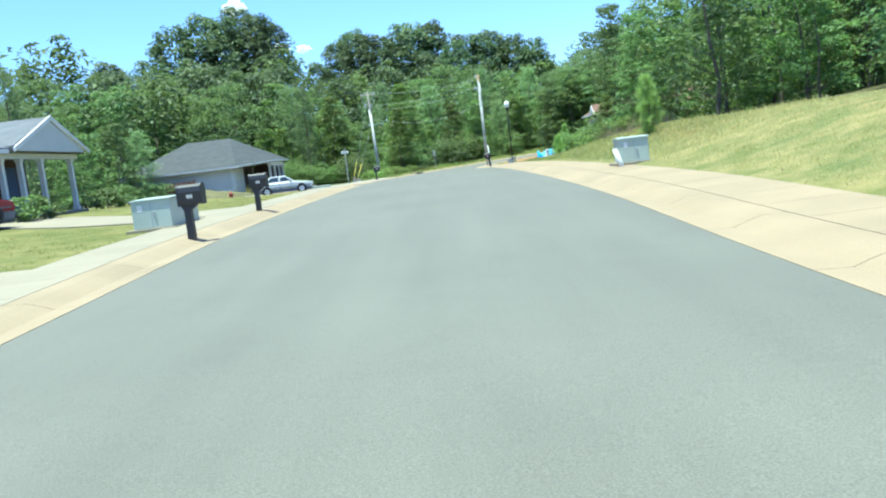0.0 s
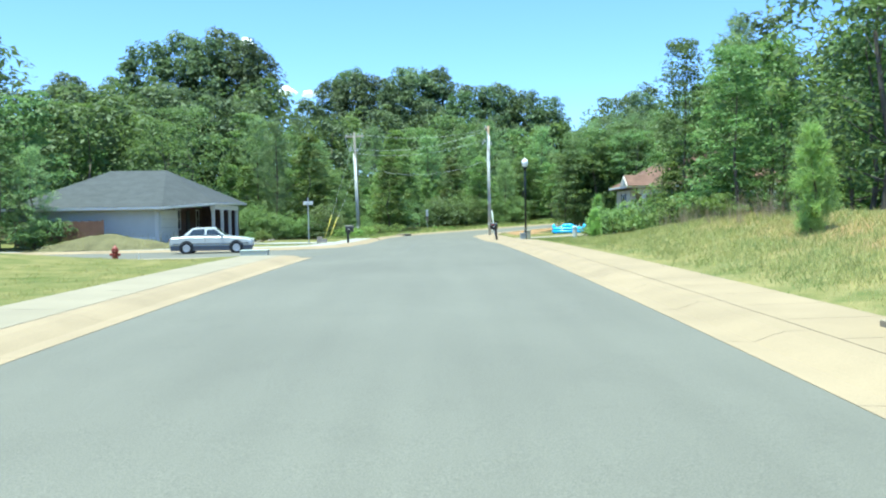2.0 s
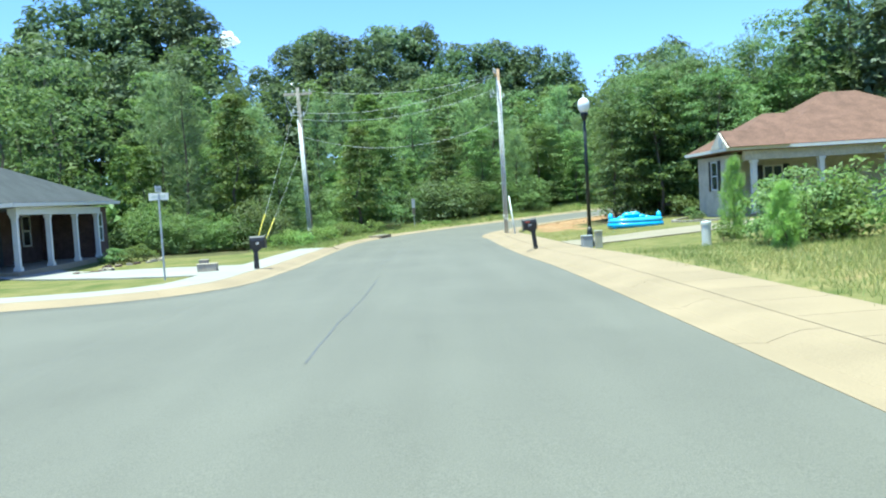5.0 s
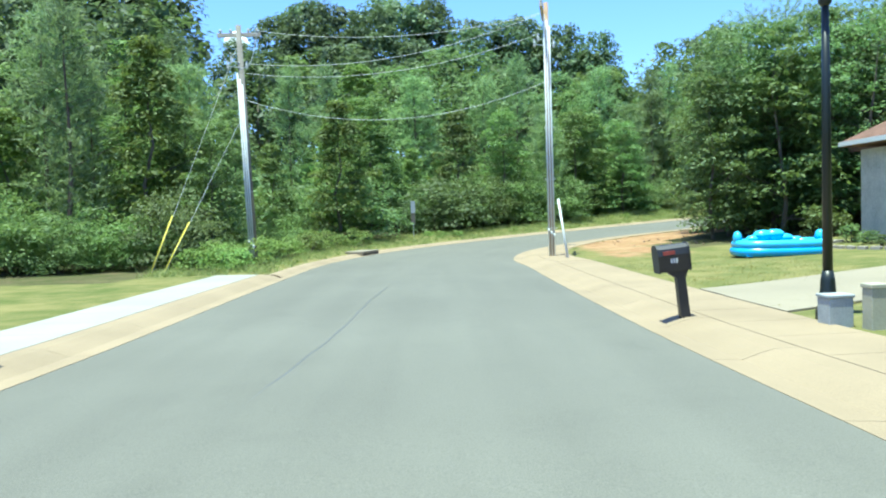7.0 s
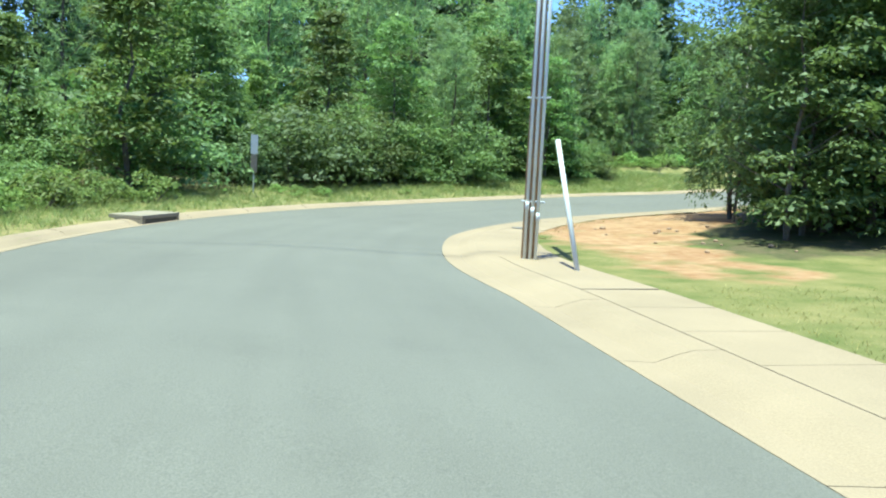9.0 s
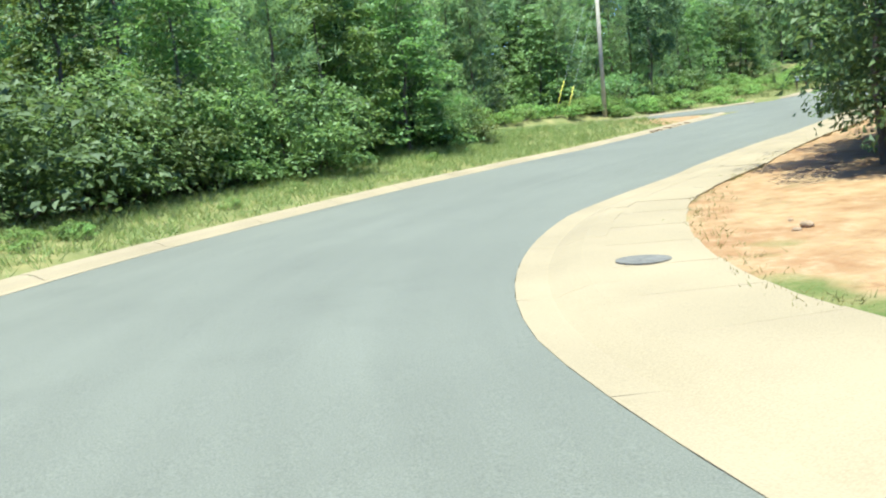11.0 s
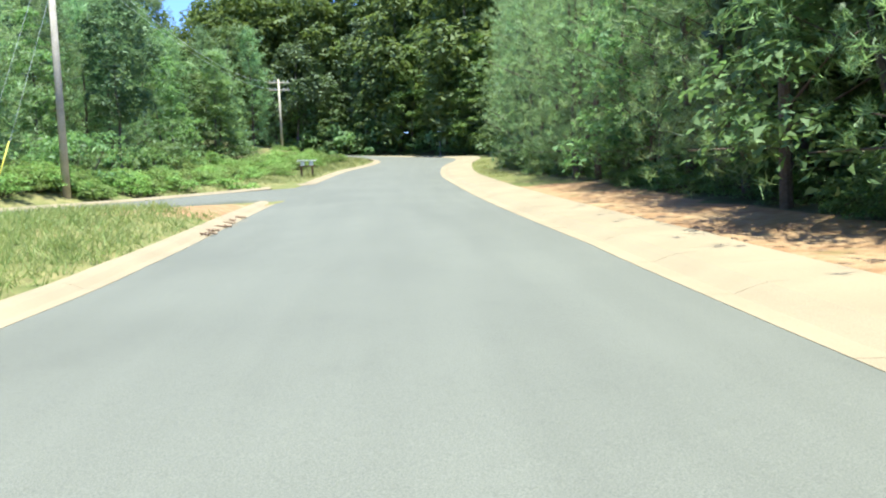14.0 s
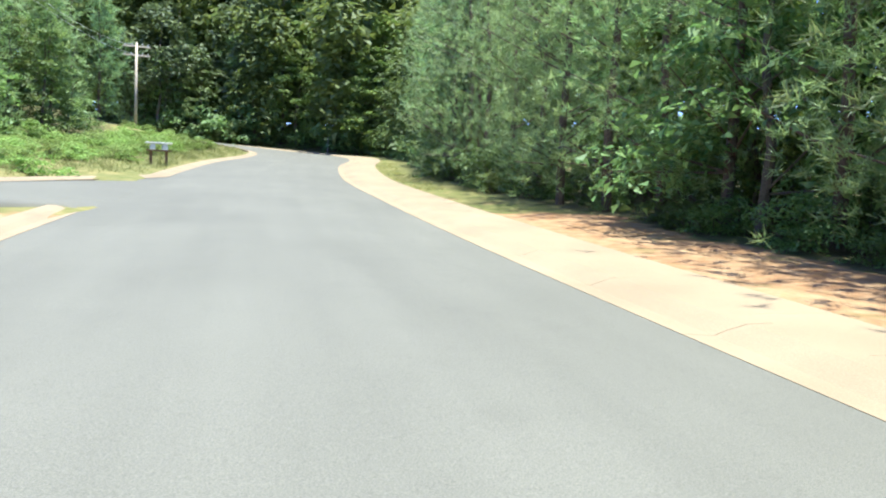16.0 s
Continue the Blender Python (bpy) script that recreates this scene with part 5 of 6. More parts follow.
def mailbox(x, y, z, turn, flag, label, tilt=0.0):
    """A moulded black mailbox on its post; its door looks along +x before turning."""
    m = empty("mailbox", pose(x, y, z, 0, tilt, turn))
    part("post", prism([(-0.075, -0.3), (0.075, -0.3), (0.065, 0.72), (-0.065, 0.72)], "y", -0.075, 0.075), BLACK, m)
    part("arm", prism([(-0.075, 0.66), (0.075, 0.66), (0.24, 0.79), (-0.13, 0.79)], "y", -0.07, 0.07), BLACK, m)
    prof = [(-0.14, 0.775), (0.14, 0.775), (0.165, 1.02), (0.145, 1.12), (0.08, 1.17), (-0.08, 1.17), (-0.145, 1.12), (-0.165, 1.02)]
    bx = part("box", prism(prof, "x", -0.13, 0.31), BLACK, m)
    lip = [(u * 1.09, 0.985 + (w - 0.985) * 1.07) for u, w in prof]
    part("door", prism(lip, "x", 0.31, 0.34), BLACK, m)
    part("back", prism(lip, "x", -0.15, -0.13), BLACK, m)
    if flag:
        part("flag", bbox(0.08, 0.26, 0.170, 0.182, 1.03, 1.09, 0.003), RED, m, "red signal flag")
    bars(bx, "y", 0.10, -0.160, 0.90, 0.12, 0.07, 3, WHITE)
    bars(bx, "y", 0.10, 0.160, 0.90, 0.12, 0.07, 3, WHITE)
    return tagged(m, label, "mailbox", "mailboxes")


BLK = "black plastic mailbox on a post beside the kerb"
mailbox(-4.5, 17.3, ground_at(-4.5, 17.3) + 0.10, 0, False, BLK)
mailbox(-4.68, 24.5, ground_at(-4.78, 24.5) + 0.10, 0, False, BLK)
mailbox(-4.43, 68.7, ground_at(-4.43, 68.7) + 0.14, 0, False, BLK)
mailbox(5.1, 71.4, ground_at(5.1, 71.4) + 0.16, 180, True, "black plastic mailbox with red flag beside the kerb", 6)


def street_sign(x, y, z, h):
    s = empty("street_sign", pose(x, y, z))
    part("post", tube(bmesh.new(), (0, 0, -0.3), (0, 0, h), 0.03, None, 8), GALV, s)
    b = part("blade", bbox(-0.28, 0.28, -0.006, 0.006, h - 0.16, h + 0.04, 0.004), WHITE, s, "pale name blade, faded")
    bars(b, "y", 0.0, -0.008, h - 0.10, 0.4, 0.08, 7, CABINET, "lettering_bars")
    b2 = part("cross_blade", bbox(-0.006, 0.006, -0.28, 0.28, h + 0.06, h + 0.24, 0.004), WHITE, s)
    bars(b2, "x", 0.0, 0.008, h + 0.11, 0.4, 0.08, 6, CABINET, "lettering_bars")
    return tagged(s, "pale street name sign on a thin grey post", "street sign")


street_sign(-6.4, 65.4, ground_at(-6.4, 65.4), 2.45)
sg = empty("road_sign", pose(0.45, 108.5, ground_at(0.45, 108.5), 0, 0, 0))
part("post", tube(bmesh.new(), (0, 0, -0.3), (0, 0, 2.2), 0.03, None, 8), GALV, sg)
part("plate", bbox(-0.13, 0.13, -0.042, -0.032, 1.48, 2.20, 0.004), GALV, sg, "pale back of a metal plate")
part("lower_plate", bbox(-0.12, 0.12, -0.042, -0.032, 0.78, 1.46, 0.004), IRON, sg, "dull dark back of a metal plate")
for zc in (0.85, 1.25, 1.62, 2.02):
    part("bracket", bbox(-0.05, 0.05, -0.031, 0.03, zc - 0.015, zc + 0.015), GALV, sg)
tagged(sg, "grey metal sign seen from its back in thicket", "road sign")


def transformer(x0, x1, y0, y1, z, h, label):
    t = empty("transformer_cabinet", pose((x0 + x1) / 2, (y0 + y1) / 2, z))
    a, b = (x1 - x0) / 2, (y1 - y0) / 2
    part("pad", bbox(-a - 0.15, a + 0.15, -b - 0.15, b + 0.15, -0.2, 0.06, 0.01), CONCRETE, t, "concrete pad")
    part("body", bbox(-a, a, -b, b, 0.06, h * 0.92, 0.015), CABINET, t)
    part("lid", prism([(-b - 0.03, h * 0.92), (b + 0.03, h * 0.92), (b + 0.03, h * 0.96), (0, h), (-b - 0.03, h * 0.96)], "x", -a - 0.03, a + 0.03), CABINET, t)
    part("door_seam", bbox(-0.01, 0.01, -b - 0.004, -b + 0.002, 0.10, h * 0.88), GREY_BOX, t)
    part("latch", bbox(0.04, 0.10, -b - 0.03, -b, h * 0.45, h * 0.58, 0.005), GREY_BOX, t)
    part("notice", bbox(-a * 0.7, -a * 0.45, -b - 0.004, -b, h * 0.6, h * 0.8), WHITE, t, "small white notice")
    return tagged(t, label, "transformer", "transformer cabinets")


transformer(5.85, 6.70, 25.2, 26.0, ground_at(6.4, 25.6), 0.80, "pale green metal transformer cabinet on grassy bank")
transformer(-7.0, -6.05, 21.0, 23.3, ground_at(-6.5, 22), 0.80, "pale green metal transformer cabinet beside a driveway")
bm = tube(bmesh.new(), (5.85, 24.75, ground_at(5.9, 24.7) - 0.2), (5.62, 24.8, ground_at(5.9, 24.7) + 0.52), 0.075, None, 14)
tube(bm, (5.62, 24.8, ground_at(5.9, 24.7) + 0.52), (5.615, 24.8, ground_at(5.9, 24.7) + 0.55), 0.078, 0.07, 14)
tagged(part("bollard", bm, PVC, smooth=True), "pale leaning pipe bollard in front of a cabinet", "bollard")


def utility_box(x, y, w, d, h, material, label, z=None):
    u = empty("utility_box", pose(x, y, ground_at(x, y) if z is None else z, 0, 0, 4))
    part("body", bbox(-w / 2, w / 2, -d / 2, d / 2, -0.1, h * 0.9, 0.012), material, u)
    part("cap", bbox(-w / 2 - 0.015, w / 2 + 0.015, -d / 2 - 0.015, d / 2 + 0.015, h * 0.9, h, 0.012), material, u)
    return tagged(u, label, "utility box", "utility boxes")


utility_box(6.66, 69.9, 0.34, 0.30, 0.44, GREY_BOX, "grey utility box at the foot of a lamp")
utility_box(6.98, 69.5, 0.22, 0.22, 0.60, TAN_PLASTIC, "tan plastic cable pedestal in grass")
utility_box(-6.1, 69.0, 0.62, 0.40, 0.30, STONE, "low grey stone block beside a driveway")
utility_box(-6.3, 69.35, 0.28, 0.28, 0.42, STONE, "weathered stone cap beside a driveway")
utility_box(-6.5, 50.8, 1.1, 0.7, 0.30, CABINET, "low pale green service box beside the pavement", W1 + 0.11)
pd = empty("cable_pedestal", pose(9.15, 65.1, ground_at(9.15, 65.1)))
part("body", lathe([(0.13, -0.1), (0.13, 0.62)], 20), PVC, pd)
part("cap", lathe([(0.15, 0.62), (0.15, 0.69), (0.13, 0.71), (0.05, 0.72)], 20), PVC, pd)
tagged(pd, "pale cylindrical cable pedestal with cap in dry grass", "pedestal")


def hydrant(x, y):
    h = empty("fire_hydrant", pose(x, y, ground_at(x, y)))
    part("barrel", lathe([(0.17, -0.05), (0.17, 0.04), (0.11, 0.06), (0.11, 0.45), (0.14, 0.47), (0.14, 0.52)], 14), RED, h, smooth=True)
    part("bonnet", lathe([(0.13, 0.52), (0.11, 0.60), (0.06, 0.66), (0.03, 0.67), (0.03, 0.72)], 14), RED, h, smooth=True)
    part("hose_nozzle", tube(bmesh.new(), (-0.2, 0, 0.36), (0.2, 0, 0.36), 0.055, None, 10), RED, h)
    part("pumper_nozzle", tube(bmesh.new(), (0, 0, 0.34), (0, -0.2, 0.34), 0.07, None, 10), RED, h)
    return tagged(h, "faded red fire hydrant on a mown lawn", "fire hydrant")


hydrant(-11.6, 49.3)
bm = tube(bmesh.new(), (-10.9, 49.9, ground_at(-10.9, 49.9) - 0.1), (-10.9, 49.9, ground_at(-10.9, 49.9) + 0.45), 0.025, None, 6)
tagged(part("stake", bm, WHITE), "short white marker stake in a lawn", "stake")


def cluster_mailbox(x, y, z):
    c = empty("cluster_mailbox", pose(x, y, z, 0, 0, -52))
    c.scale = (1.2, 1.2, 1.15)
    for u in (-0.32, 0.32):
        part("leg", bbox(u - 0.06, u + 0.06, -0.06, 0.06, -0.2, 0.62, 0.006), WOOD_FENCE, c)
    part("shelf", bbox(-0.5, 0.5, -0.2, 0.2, 0.62, 0.68, 0.006), WOOD_FENCE, c)
    for u in (-0.26, 0.26):
        prof = [(-0.11, 0.682), (0.11, 0.682), (0.11, 0.86), (0.06, 0.95), (-0.06, 0.95), (-0.11, 0.86)]
        bm = prism(prof, "y", -0.26, 0.26)
        bmesh.ops.translate(bm, vec=(u, 0, 0), verts=bm.verts)
        part("letter_box", bm, PVC, c, "pale metal letter box")
    part("roof", bbox(-0.56, 0.56, -0.3, 0.3, 0.955, 1.02, 0.01), PVC, c)
    return tagged(c, "pale pair of letter boxes on two brown legs", "mailbox")


cluster_mailbox(63.2, 142.4, ground_at(63.2, 142.4))


# ---- inflatable pool ----
def pool(x, y, z, turn):
    p = empty("inflatable_pool", pose(x, y, z, 0, 0, turn))

    def ring(a, b, r, zz, n=40):
        pts = [Vector((a * math.copysign(abs(math.cos(t)) ** 0.6, math.cos(t)), b * math.copysign(abs(math.sin(t)) ** 0.6, math.sin(t)), zz)) for t in np.linspace(0, 2 * math.pi, n + 1)[:-1]]
        return swept(pts, r, 10, True)
    part("lower_ring", ring(1.28, 0.85, 0.15, 0.14), POOL_BLUE, p, smooth=True)
    part("upper_ring", ring(1.24, 0.82, 0.14, 0.36), POOL_LIGHT, p, smooth=True)
    part("floor", bbox(-1.2, 1.2, -0.8, 0.8, 0.01, 0.05), POOL_BLUE, p)
    bm = bmesh.new()
    for u, w, r in ((-0.55, 0.50, 0.17), (-0.25, 0.62, 0.22), (0.1, 0.64, 0.22), (0.42, 0.52, 0.18), (0.75, 0.46, 0.14)):
        q = bmesh.ops.create_uvsphere(bm, u_segments=14, v_segments=9, radius=r)
        bmesh.ops.scale(bm, vec=(1.45, 1.0, 0.8), verts=q["verts"])
        bmesh.ops.translate(bm, vec=(u, 0.75, w - 0.03), verts=q["verts"])
    part("backrest", bm, POOL_LIGHT, p, "puffed cloud-shaped backrest", True)
    for u in (-1.25, 1.22):
        q = bmesh.new()
        w = bmesh.ops.create_uvsphere(q, u_segments=12, v_segments=8, radius=0.2)
        bmesh.ops.scale(q, vec=(0.7, 0.9, 1.1), verts=q.verts)
        bmesh.ops.translate(q, vec=(u, 0.0, 0.55), verts=q.verts)
        part("armrest", q, POOL_LIGHT, p, smooth=True)
    return tagged(p, "bright blue inflatable paddling pool on a lawn", "pool")


pool(12.1, 84.3, ground_at(12.1, 84.3), -6)


# ---- houses ----
def hip_roof(x0, x1, y0, y1, z, rise, thick=0.16, inset=None):
    bm = bmesh.new()
    w, d = x1 - x0, y1 - y0
    k = inset or min(w, d) / 2
    if w > d:
        r = [(x0 + k, (y0 + y1) / 2, z + rise), (x1 - k, (y0 + y1) / 2, z + rise)]
    else:
        r = [((x0 + x1) / 2, y0 + k, z + rise), ((x0 + x1) / 2, y1 - k, z + rise)]
    c = [(x0, y0), (x1, y0), (x1, y1), (x0, y1)]
    lo = [bm.verts.new((*q, z - thick)) for q in c]
    hi = [bm.verts.new((*q, z)) for q in c]
    a, b = bm.verts.new(r[0]), bm.verts.new(r[1])
    bm.faces.new(lo[::-1])
    for q in range(4):
        bm.faces.new((lo[q], lo[(q + 1) % 4], hi[(q + 1) % 4], hi[q]))
    if w > d:
        for f in ((hi[0], hi[1], b, a), (hi[1], hi[2], b), (hi[2], hi[3], a, b), (hi[3], hi[0], a)):
            bm.faces.new(f)
    else:
        for f in ((hi[0], hi[1], a), (hi[1], hi[2], b, a), (hi[2], hi[3], b), (hi[3], hi[0], a, b)):
            bm.faces.new(f)
    bmesh.ops.recalc_face_normals(bm, faces=bm.faces)
    return bm


def window_east(parent, x, y, z, w, h, side=1, shutters=False, name="window"):
    """A sash window in a wall that looks along x; side: the way it looks."""
    f = bmesh.new()
    t = 0.07
    X = lambda a, b: (min(x + side * a, x + side * b), max(x + side * a, x + side * b))
    for a0, a1, b0, b1 in ((-w / 2, w / 2, 0, t), (-w / 2, w / 2, h - t, h), (-w / 2, -w / 2 + t, t, h - t), (w / 2 - t, w / 2, t, h - t), (-w / 2 + t, w / 2 - t, h / 2 - 0.03, h / 2 + 0.03)):
        box(f, *X(0.0, 0.06), y + a0, y + a1, z + b0, z + b1)
    wn0 = part(name, f, WHITE, parent, "white sash window")
    part("pane", bbox(*X(0.005, 0.025), y - w / 2 + t, y + w / 2 - t, z + t, z + h / 2 - 0.03), DARK_GLASS, wn0)
    part("pane", bbox(*X(0.005, 0.025), y - w / 2 + t, y + w / 2 - t, z + h / 2 + 0.03, z + h - t), DARK_GLASS, wn0)
    if shutters:
        for s in (-1, 1):
            yc = y + s * (w / 2 + 0.2)
            sh = part("shutter", bbox(*X(0.0, 0.05), yc - 0.17, yc + 0.17, z - 0.03, z + h + 0.03, 0.005), SHUTTER, parent, "dark window shutter")


def window_south(parent, x, y, z, w, h):
    """A shuttered sash window in a wall that looks back along the street."""
    f = bmesh.new()
    t = 0.07
    for a0, a1, b0, b1 in ((-w / 2, w / 2, 0, t), (-w / 2, w / 2, h - t, h), (-w / 2, -w / 2 + t, t, h - t), (w / 2 - t, w / 2, t, h - t), (-w / 2 + t, w / 2 - t, h / 2 - 0.03, h / 2 + 0.03), (-0.03, 0.03, t, h / 2 - 0.03), (-0.03, 0.03, h / 2 + 0.03, h - t)):
        box(f, x + a0, x + a1, y - 0.06, y, z + b0, z + b1)
    wn = part("window", f, WHITE, parent, "white sash window")
    for s in (-1, 1):
        for b0, b1 in ((t, h / 2 - 0.03), (h / 2 + 0.03, h - t)):
            x0, x1 = sorted((x + s * 0.03, x + s * (w / 2 - t)))
            part("pane", bbox(x0, x1, y - 0.03, y - 0.005, z + b0, z + b1), DARK_GLASS, wn)
        xc = x + s * (w / 2 + 0.2)
        part("shutter", bbox(xc - 0.17, xc + 0.17, y - 0.05, y, z - 0.03, z + h + 0.03, 0.005), SHUTTER, parent, "dark window shutter")


def column(parent, x, y, z0, z1, w=0.18):
    bm = bbox(x - w / 2, x + w / 2, y - w / 2, y + w / 2, z0, z1)
    box(bm, x - w * 0.72, x + w * 0.72, y - w * 0.72, y + w * 0.72, z0, z0 + 0.16)
    box(bm, x - w * 0.68, x + w * 0.68, y - w * 0.68, y + w * 0.68, z1 - 0.12, z1)
    return part("porch_column", bm, WHITE, parent, "white porch column")


# house with a gabled porch
ha = empty("house", pose(0.75, -2.75, 0.18))
ZA = 0.45
part("wall", bbox(-27, -18.2, 25.5, 40.3, ZA - 0.5, ZA + 2.5), BRICK_DARK, ha, "dark brown brick wall")
part("porch_floor", bbox(-18.19, -15.8, 26.0, 40.45, ZA - 0.5, ZA + 0.02, 0.01), CONCRETE, ha)
bm = prism([(-27.6, ZA + 2.42), (-15.7, ZA + 2.42), (-15.7, ZA + 2.58), (-21.6, ZA + 5.0), (-27.6, ZA + 2.58)], "y", 25.0, 40.7)
part("roof", bm, SHINGLE_LIGHT, ha, "grey shingle roof")
bm = prism([(34.3, ZA + 2.5), (40.5, ZA + 2.5), (40.5, ZA + 2.66), (37.4, ZA + 3.86), (34.3, ZA + 2.66)], "x", -21.0, -15.55)
part("gable_roof", bm, SHINGLE_LIGHT, ha, "grey shingle gable roof")
part("gable_wall", prism([(34.6, ZA + 2.46), (40.2, ZA + 2.46), (40.2, ZA + 2.60), (37.4, ZA + 3.66), (34.6, ZA + 2.60)], "x", -15.56, -15.50), SIDING, ha, "white siding gable")
for s, (ya, za, yb, zb) in enumerate(((34.15, ZA + 2.58, 37.4, ZA + 3.90), (40.65, ZA + 2.58, 37.4, ZA + 3.90))):
    part("rake_board", prism([(ya, za - 0.16), (ya, za), (yb, zb), (yb, zb - 0.18)], "x", -15.50, -15.42), WHITE, ha, "white rake board")
part("fascia", bbox(-15.74, -15.64, 25.0, 34.1, ZA + 2.36, ZA + 2.52), WHITE, ha, "white fascia board")
part("porch_beam", bbox(-16.3, -15.95, 25.6, 40.5, ZA + 2.22, ZA + 2.46), WHITE, ha)
for yc in (26.2, 28.4, 30.6, 32.4, 34.2, 35.6, 37.3, 40.0):
    column(ha, -16.1, yc, ZA + 0.02, ZA + 2.22)
window_east(ha, -18.2, 35.2, ZA + 0.75, 1.5, 1.5)
window_east(ha, -18.2, 31.2, ZA + 0.75, 1.3, 1.5)
dr = part("door", bbox(-18.2, -18.14, 38.2, 39.3, ZA + 0.05, ZA + 2.1, 0.01), BLUE_DOOR, ha, "blue front door")
part("door_knob", lathe([(0.03, 0), (0.03, 0.04)], 8), GALV, dr).matrix_world = pose(-18.1, 38.35, ZA + 1.0)
tagged(ha, "brown brick house with white gabled porch and columns", "house", "houses")

# house with a dark hip roof
hb = empty("house", pose(-15.4, 66, 0, 0, 0, 3.5) @ pose(15.4, -66, 0))
ZB = 0.02
part("wall", bbox(-23.3, -15.4, 66.0, 71.2, ZB - 0.5, ZB + 2.16), SIDING, hb, "pale blue-grey siding wall")
part("brick_wall", bbox(-23.3, -15.9, 71.2, 82.4, ZB - 0.5, ZB + 2.40), BRICK_DARK, hb, "dark brown brick wall")
part("corner_board", bbox(-15.52, -15.38, 65.97, 66.12, ZB - 0.3, ZB + 2.14), WHITE, hb)
gd = part("garage_door", bbox(-15.4, -15.34, 66.6, 70.7, ZB, ZB + 2.08, 0.01), WHITE, hb, "white garage door")
for k in range(1, 4):
    part("panel_joint", bbox(-15.342, -15.336, 66.7, 70.6, ZB + 0.52 * k, ZB + 0.52 * k + 0.015), GREY_BOX, gd)
part("porch_floor", bbox(-15.89, -13.0, 71.0, 80.9, ZB - 0.5, ZB + 0.14, 0.01), CONCRETE, hb)
bm = bmesh.new()
rim = [(-23.9, 65.3, 2.30), (-14.9, 65.3, 2.30), (-12.9, 70.6, 2.60), (-12.9, 83.0, 2.78), (-23.9, 83.0, 2.5)]
top = [bm.verts.new((x, y, ZB + z)) for x, y, z in rim]
low = [bm.verts.new((x, y, ZB + z - 0.16)) for x, y, z in rim]
ra, rb = bm.verts.new((-20.1, 73, ZB + 4.85)), bm.verts.new((-16.5, 73, ZB + 4.85))
for f in ((top[0], top[1], rb, ra), (top[1], top[2], rb), (top[2], top[3], rb), (top[3], ra, rb), (top[3], top[4], ra), (top[4], top[0], ra), low[::-1]):
    bm.faces.new(f)
for q in range(5):
    bm.faces.new((low[q], low[(q + 1) % 5], top[(q + 1) % 5], top[q]))
bmesh.ops.recalc_face_normals(bm, faces=bm.faces)
part("roof", bm, SHINGLE_GREY, hb, "charcoal shingle hip roof")
for (x0, y0, z0), (x1, y1, z1), nx, ny in ((rim[0], rim[1], 0, -1), (rim[1], rim[2], 0.94, -0.35), (rim[2], rim[3], 1, 0)):
    bm = bmesh.new()
    c = [[bm.verts.new((x + nx * o, y + ny * o, ZB + z + h)) for o, h in ((0.004, -0.17), (0.09, -0.15), (0.10, -0.02), (0.004, -0.02))] for x, y, z in ((x0, y0, z0), (x1, y1, z1))]
    for q in range(4):
        bm.faces.new((c[0][q], c[0][(q + 1) % 4], c[1][(q + 1) % 4], c[1][q]))
    bm.faces.new(c[0])
    bm.faces.new(c[1])
    bmesh.ops.recalc_face_normals(bm, faces=bm.faces)
    part("gutter", bm, WHITE, hb, "white eave gutter")
part("downspout", tube(bmesh.new(), (-15.30, 65.90, ZB), (-15.30, 65.90, ZB + 2.15), 0.04, None, 8), WHITE, hb, "white downspout")
# a paler band of boards along the foot of the wall
for k in range(5):
    part("lap_board", prism([(65.955 - 0.012, ZB - 0.12 + 0.13 * k), (65.999, ZB - 0.12 + 0.13 * k), (65.999, ZB + 0.005 + 0.13 * k), (65.985, ZB + 0.005 + 0.13 * k)], "x", -23.3, -15.53), LOWER_BOARDS, hb, "pale lap siding board")
part("porch_beam", bbox(-13.4, -13.1, 71.5, 80.8, ZB + 2.18, ZB + 2.50), WHITE, hb)
for yc in (71.7, 74.8, 77.8, 80.6):
    column(hb, -13.25, yc, ZB + 0.12, ZB + 2.18)
window_east(hb, -15.9, 73.2, ZB + 0.85, 1.1, 1.4)
part("corner_wall", bbox(-15.89, -13.4, 80.95, 82.6, ZB - 0.5, ZB + 2.50), BRICK_DARK, hb, "dark brown brick wall")
window_east(hb, -13.4, 81.5, ZB + 0.85, 0.6, 1.4)
window_east(hb, -15.9, 79.2, ZB + 0.85, 0.9, 1.4)
part("door", bbox(-15.9, -15.84, 75.6, 76.6, ZB + 0.14, ZB + 2.15, 0.01), SHUTTER, hb, "dark front door")
tagged(hb, "single-storey house with charcoal hip roof and white porch", "house", "houses")

# house with a brown hip roof
hc = empty("house", pose(0, 0, 0))
ZC = 0.12
part("wing_wall", bbox(17.0, 19.19, 85.4, 88.65, ZC - 0.5, ZC + 3.2), BRICK_PALE, hc, "beige brick wall")
part("wall", bbox(19.2, 30.0, 85.4, 92.4, ZC - 0.5, ZC + 3.2), BRICK_PALE, hc, "beige brick wall")
part("corner_pier", bbox(17.0, 17.45, 83.75, 85.39, ZC - 0.5, ZC + 3.2), BRICK_PALE, hc, "beige brick corner pier")
part("porch_floor", bbox(17.46, 30.0, 82.9, 85.39, ZC - 0.5, ZC + 0.15, 0.01), CONCRETE, hc)
part("roof", hip_roof(18.8, 31.0, 82.7, 93.0, ZC + 3.56, 3.0, 0.2), SHINGLE_BROWN, hc, "brown shingle hip roof")
part("wing_roof", hip_roof(16.5, 25.0, 82.75, 89.1, ZC + 3.53, 1.85, 0.2), SHINGLE_BROWN, hc, "brown shingle hip roof")
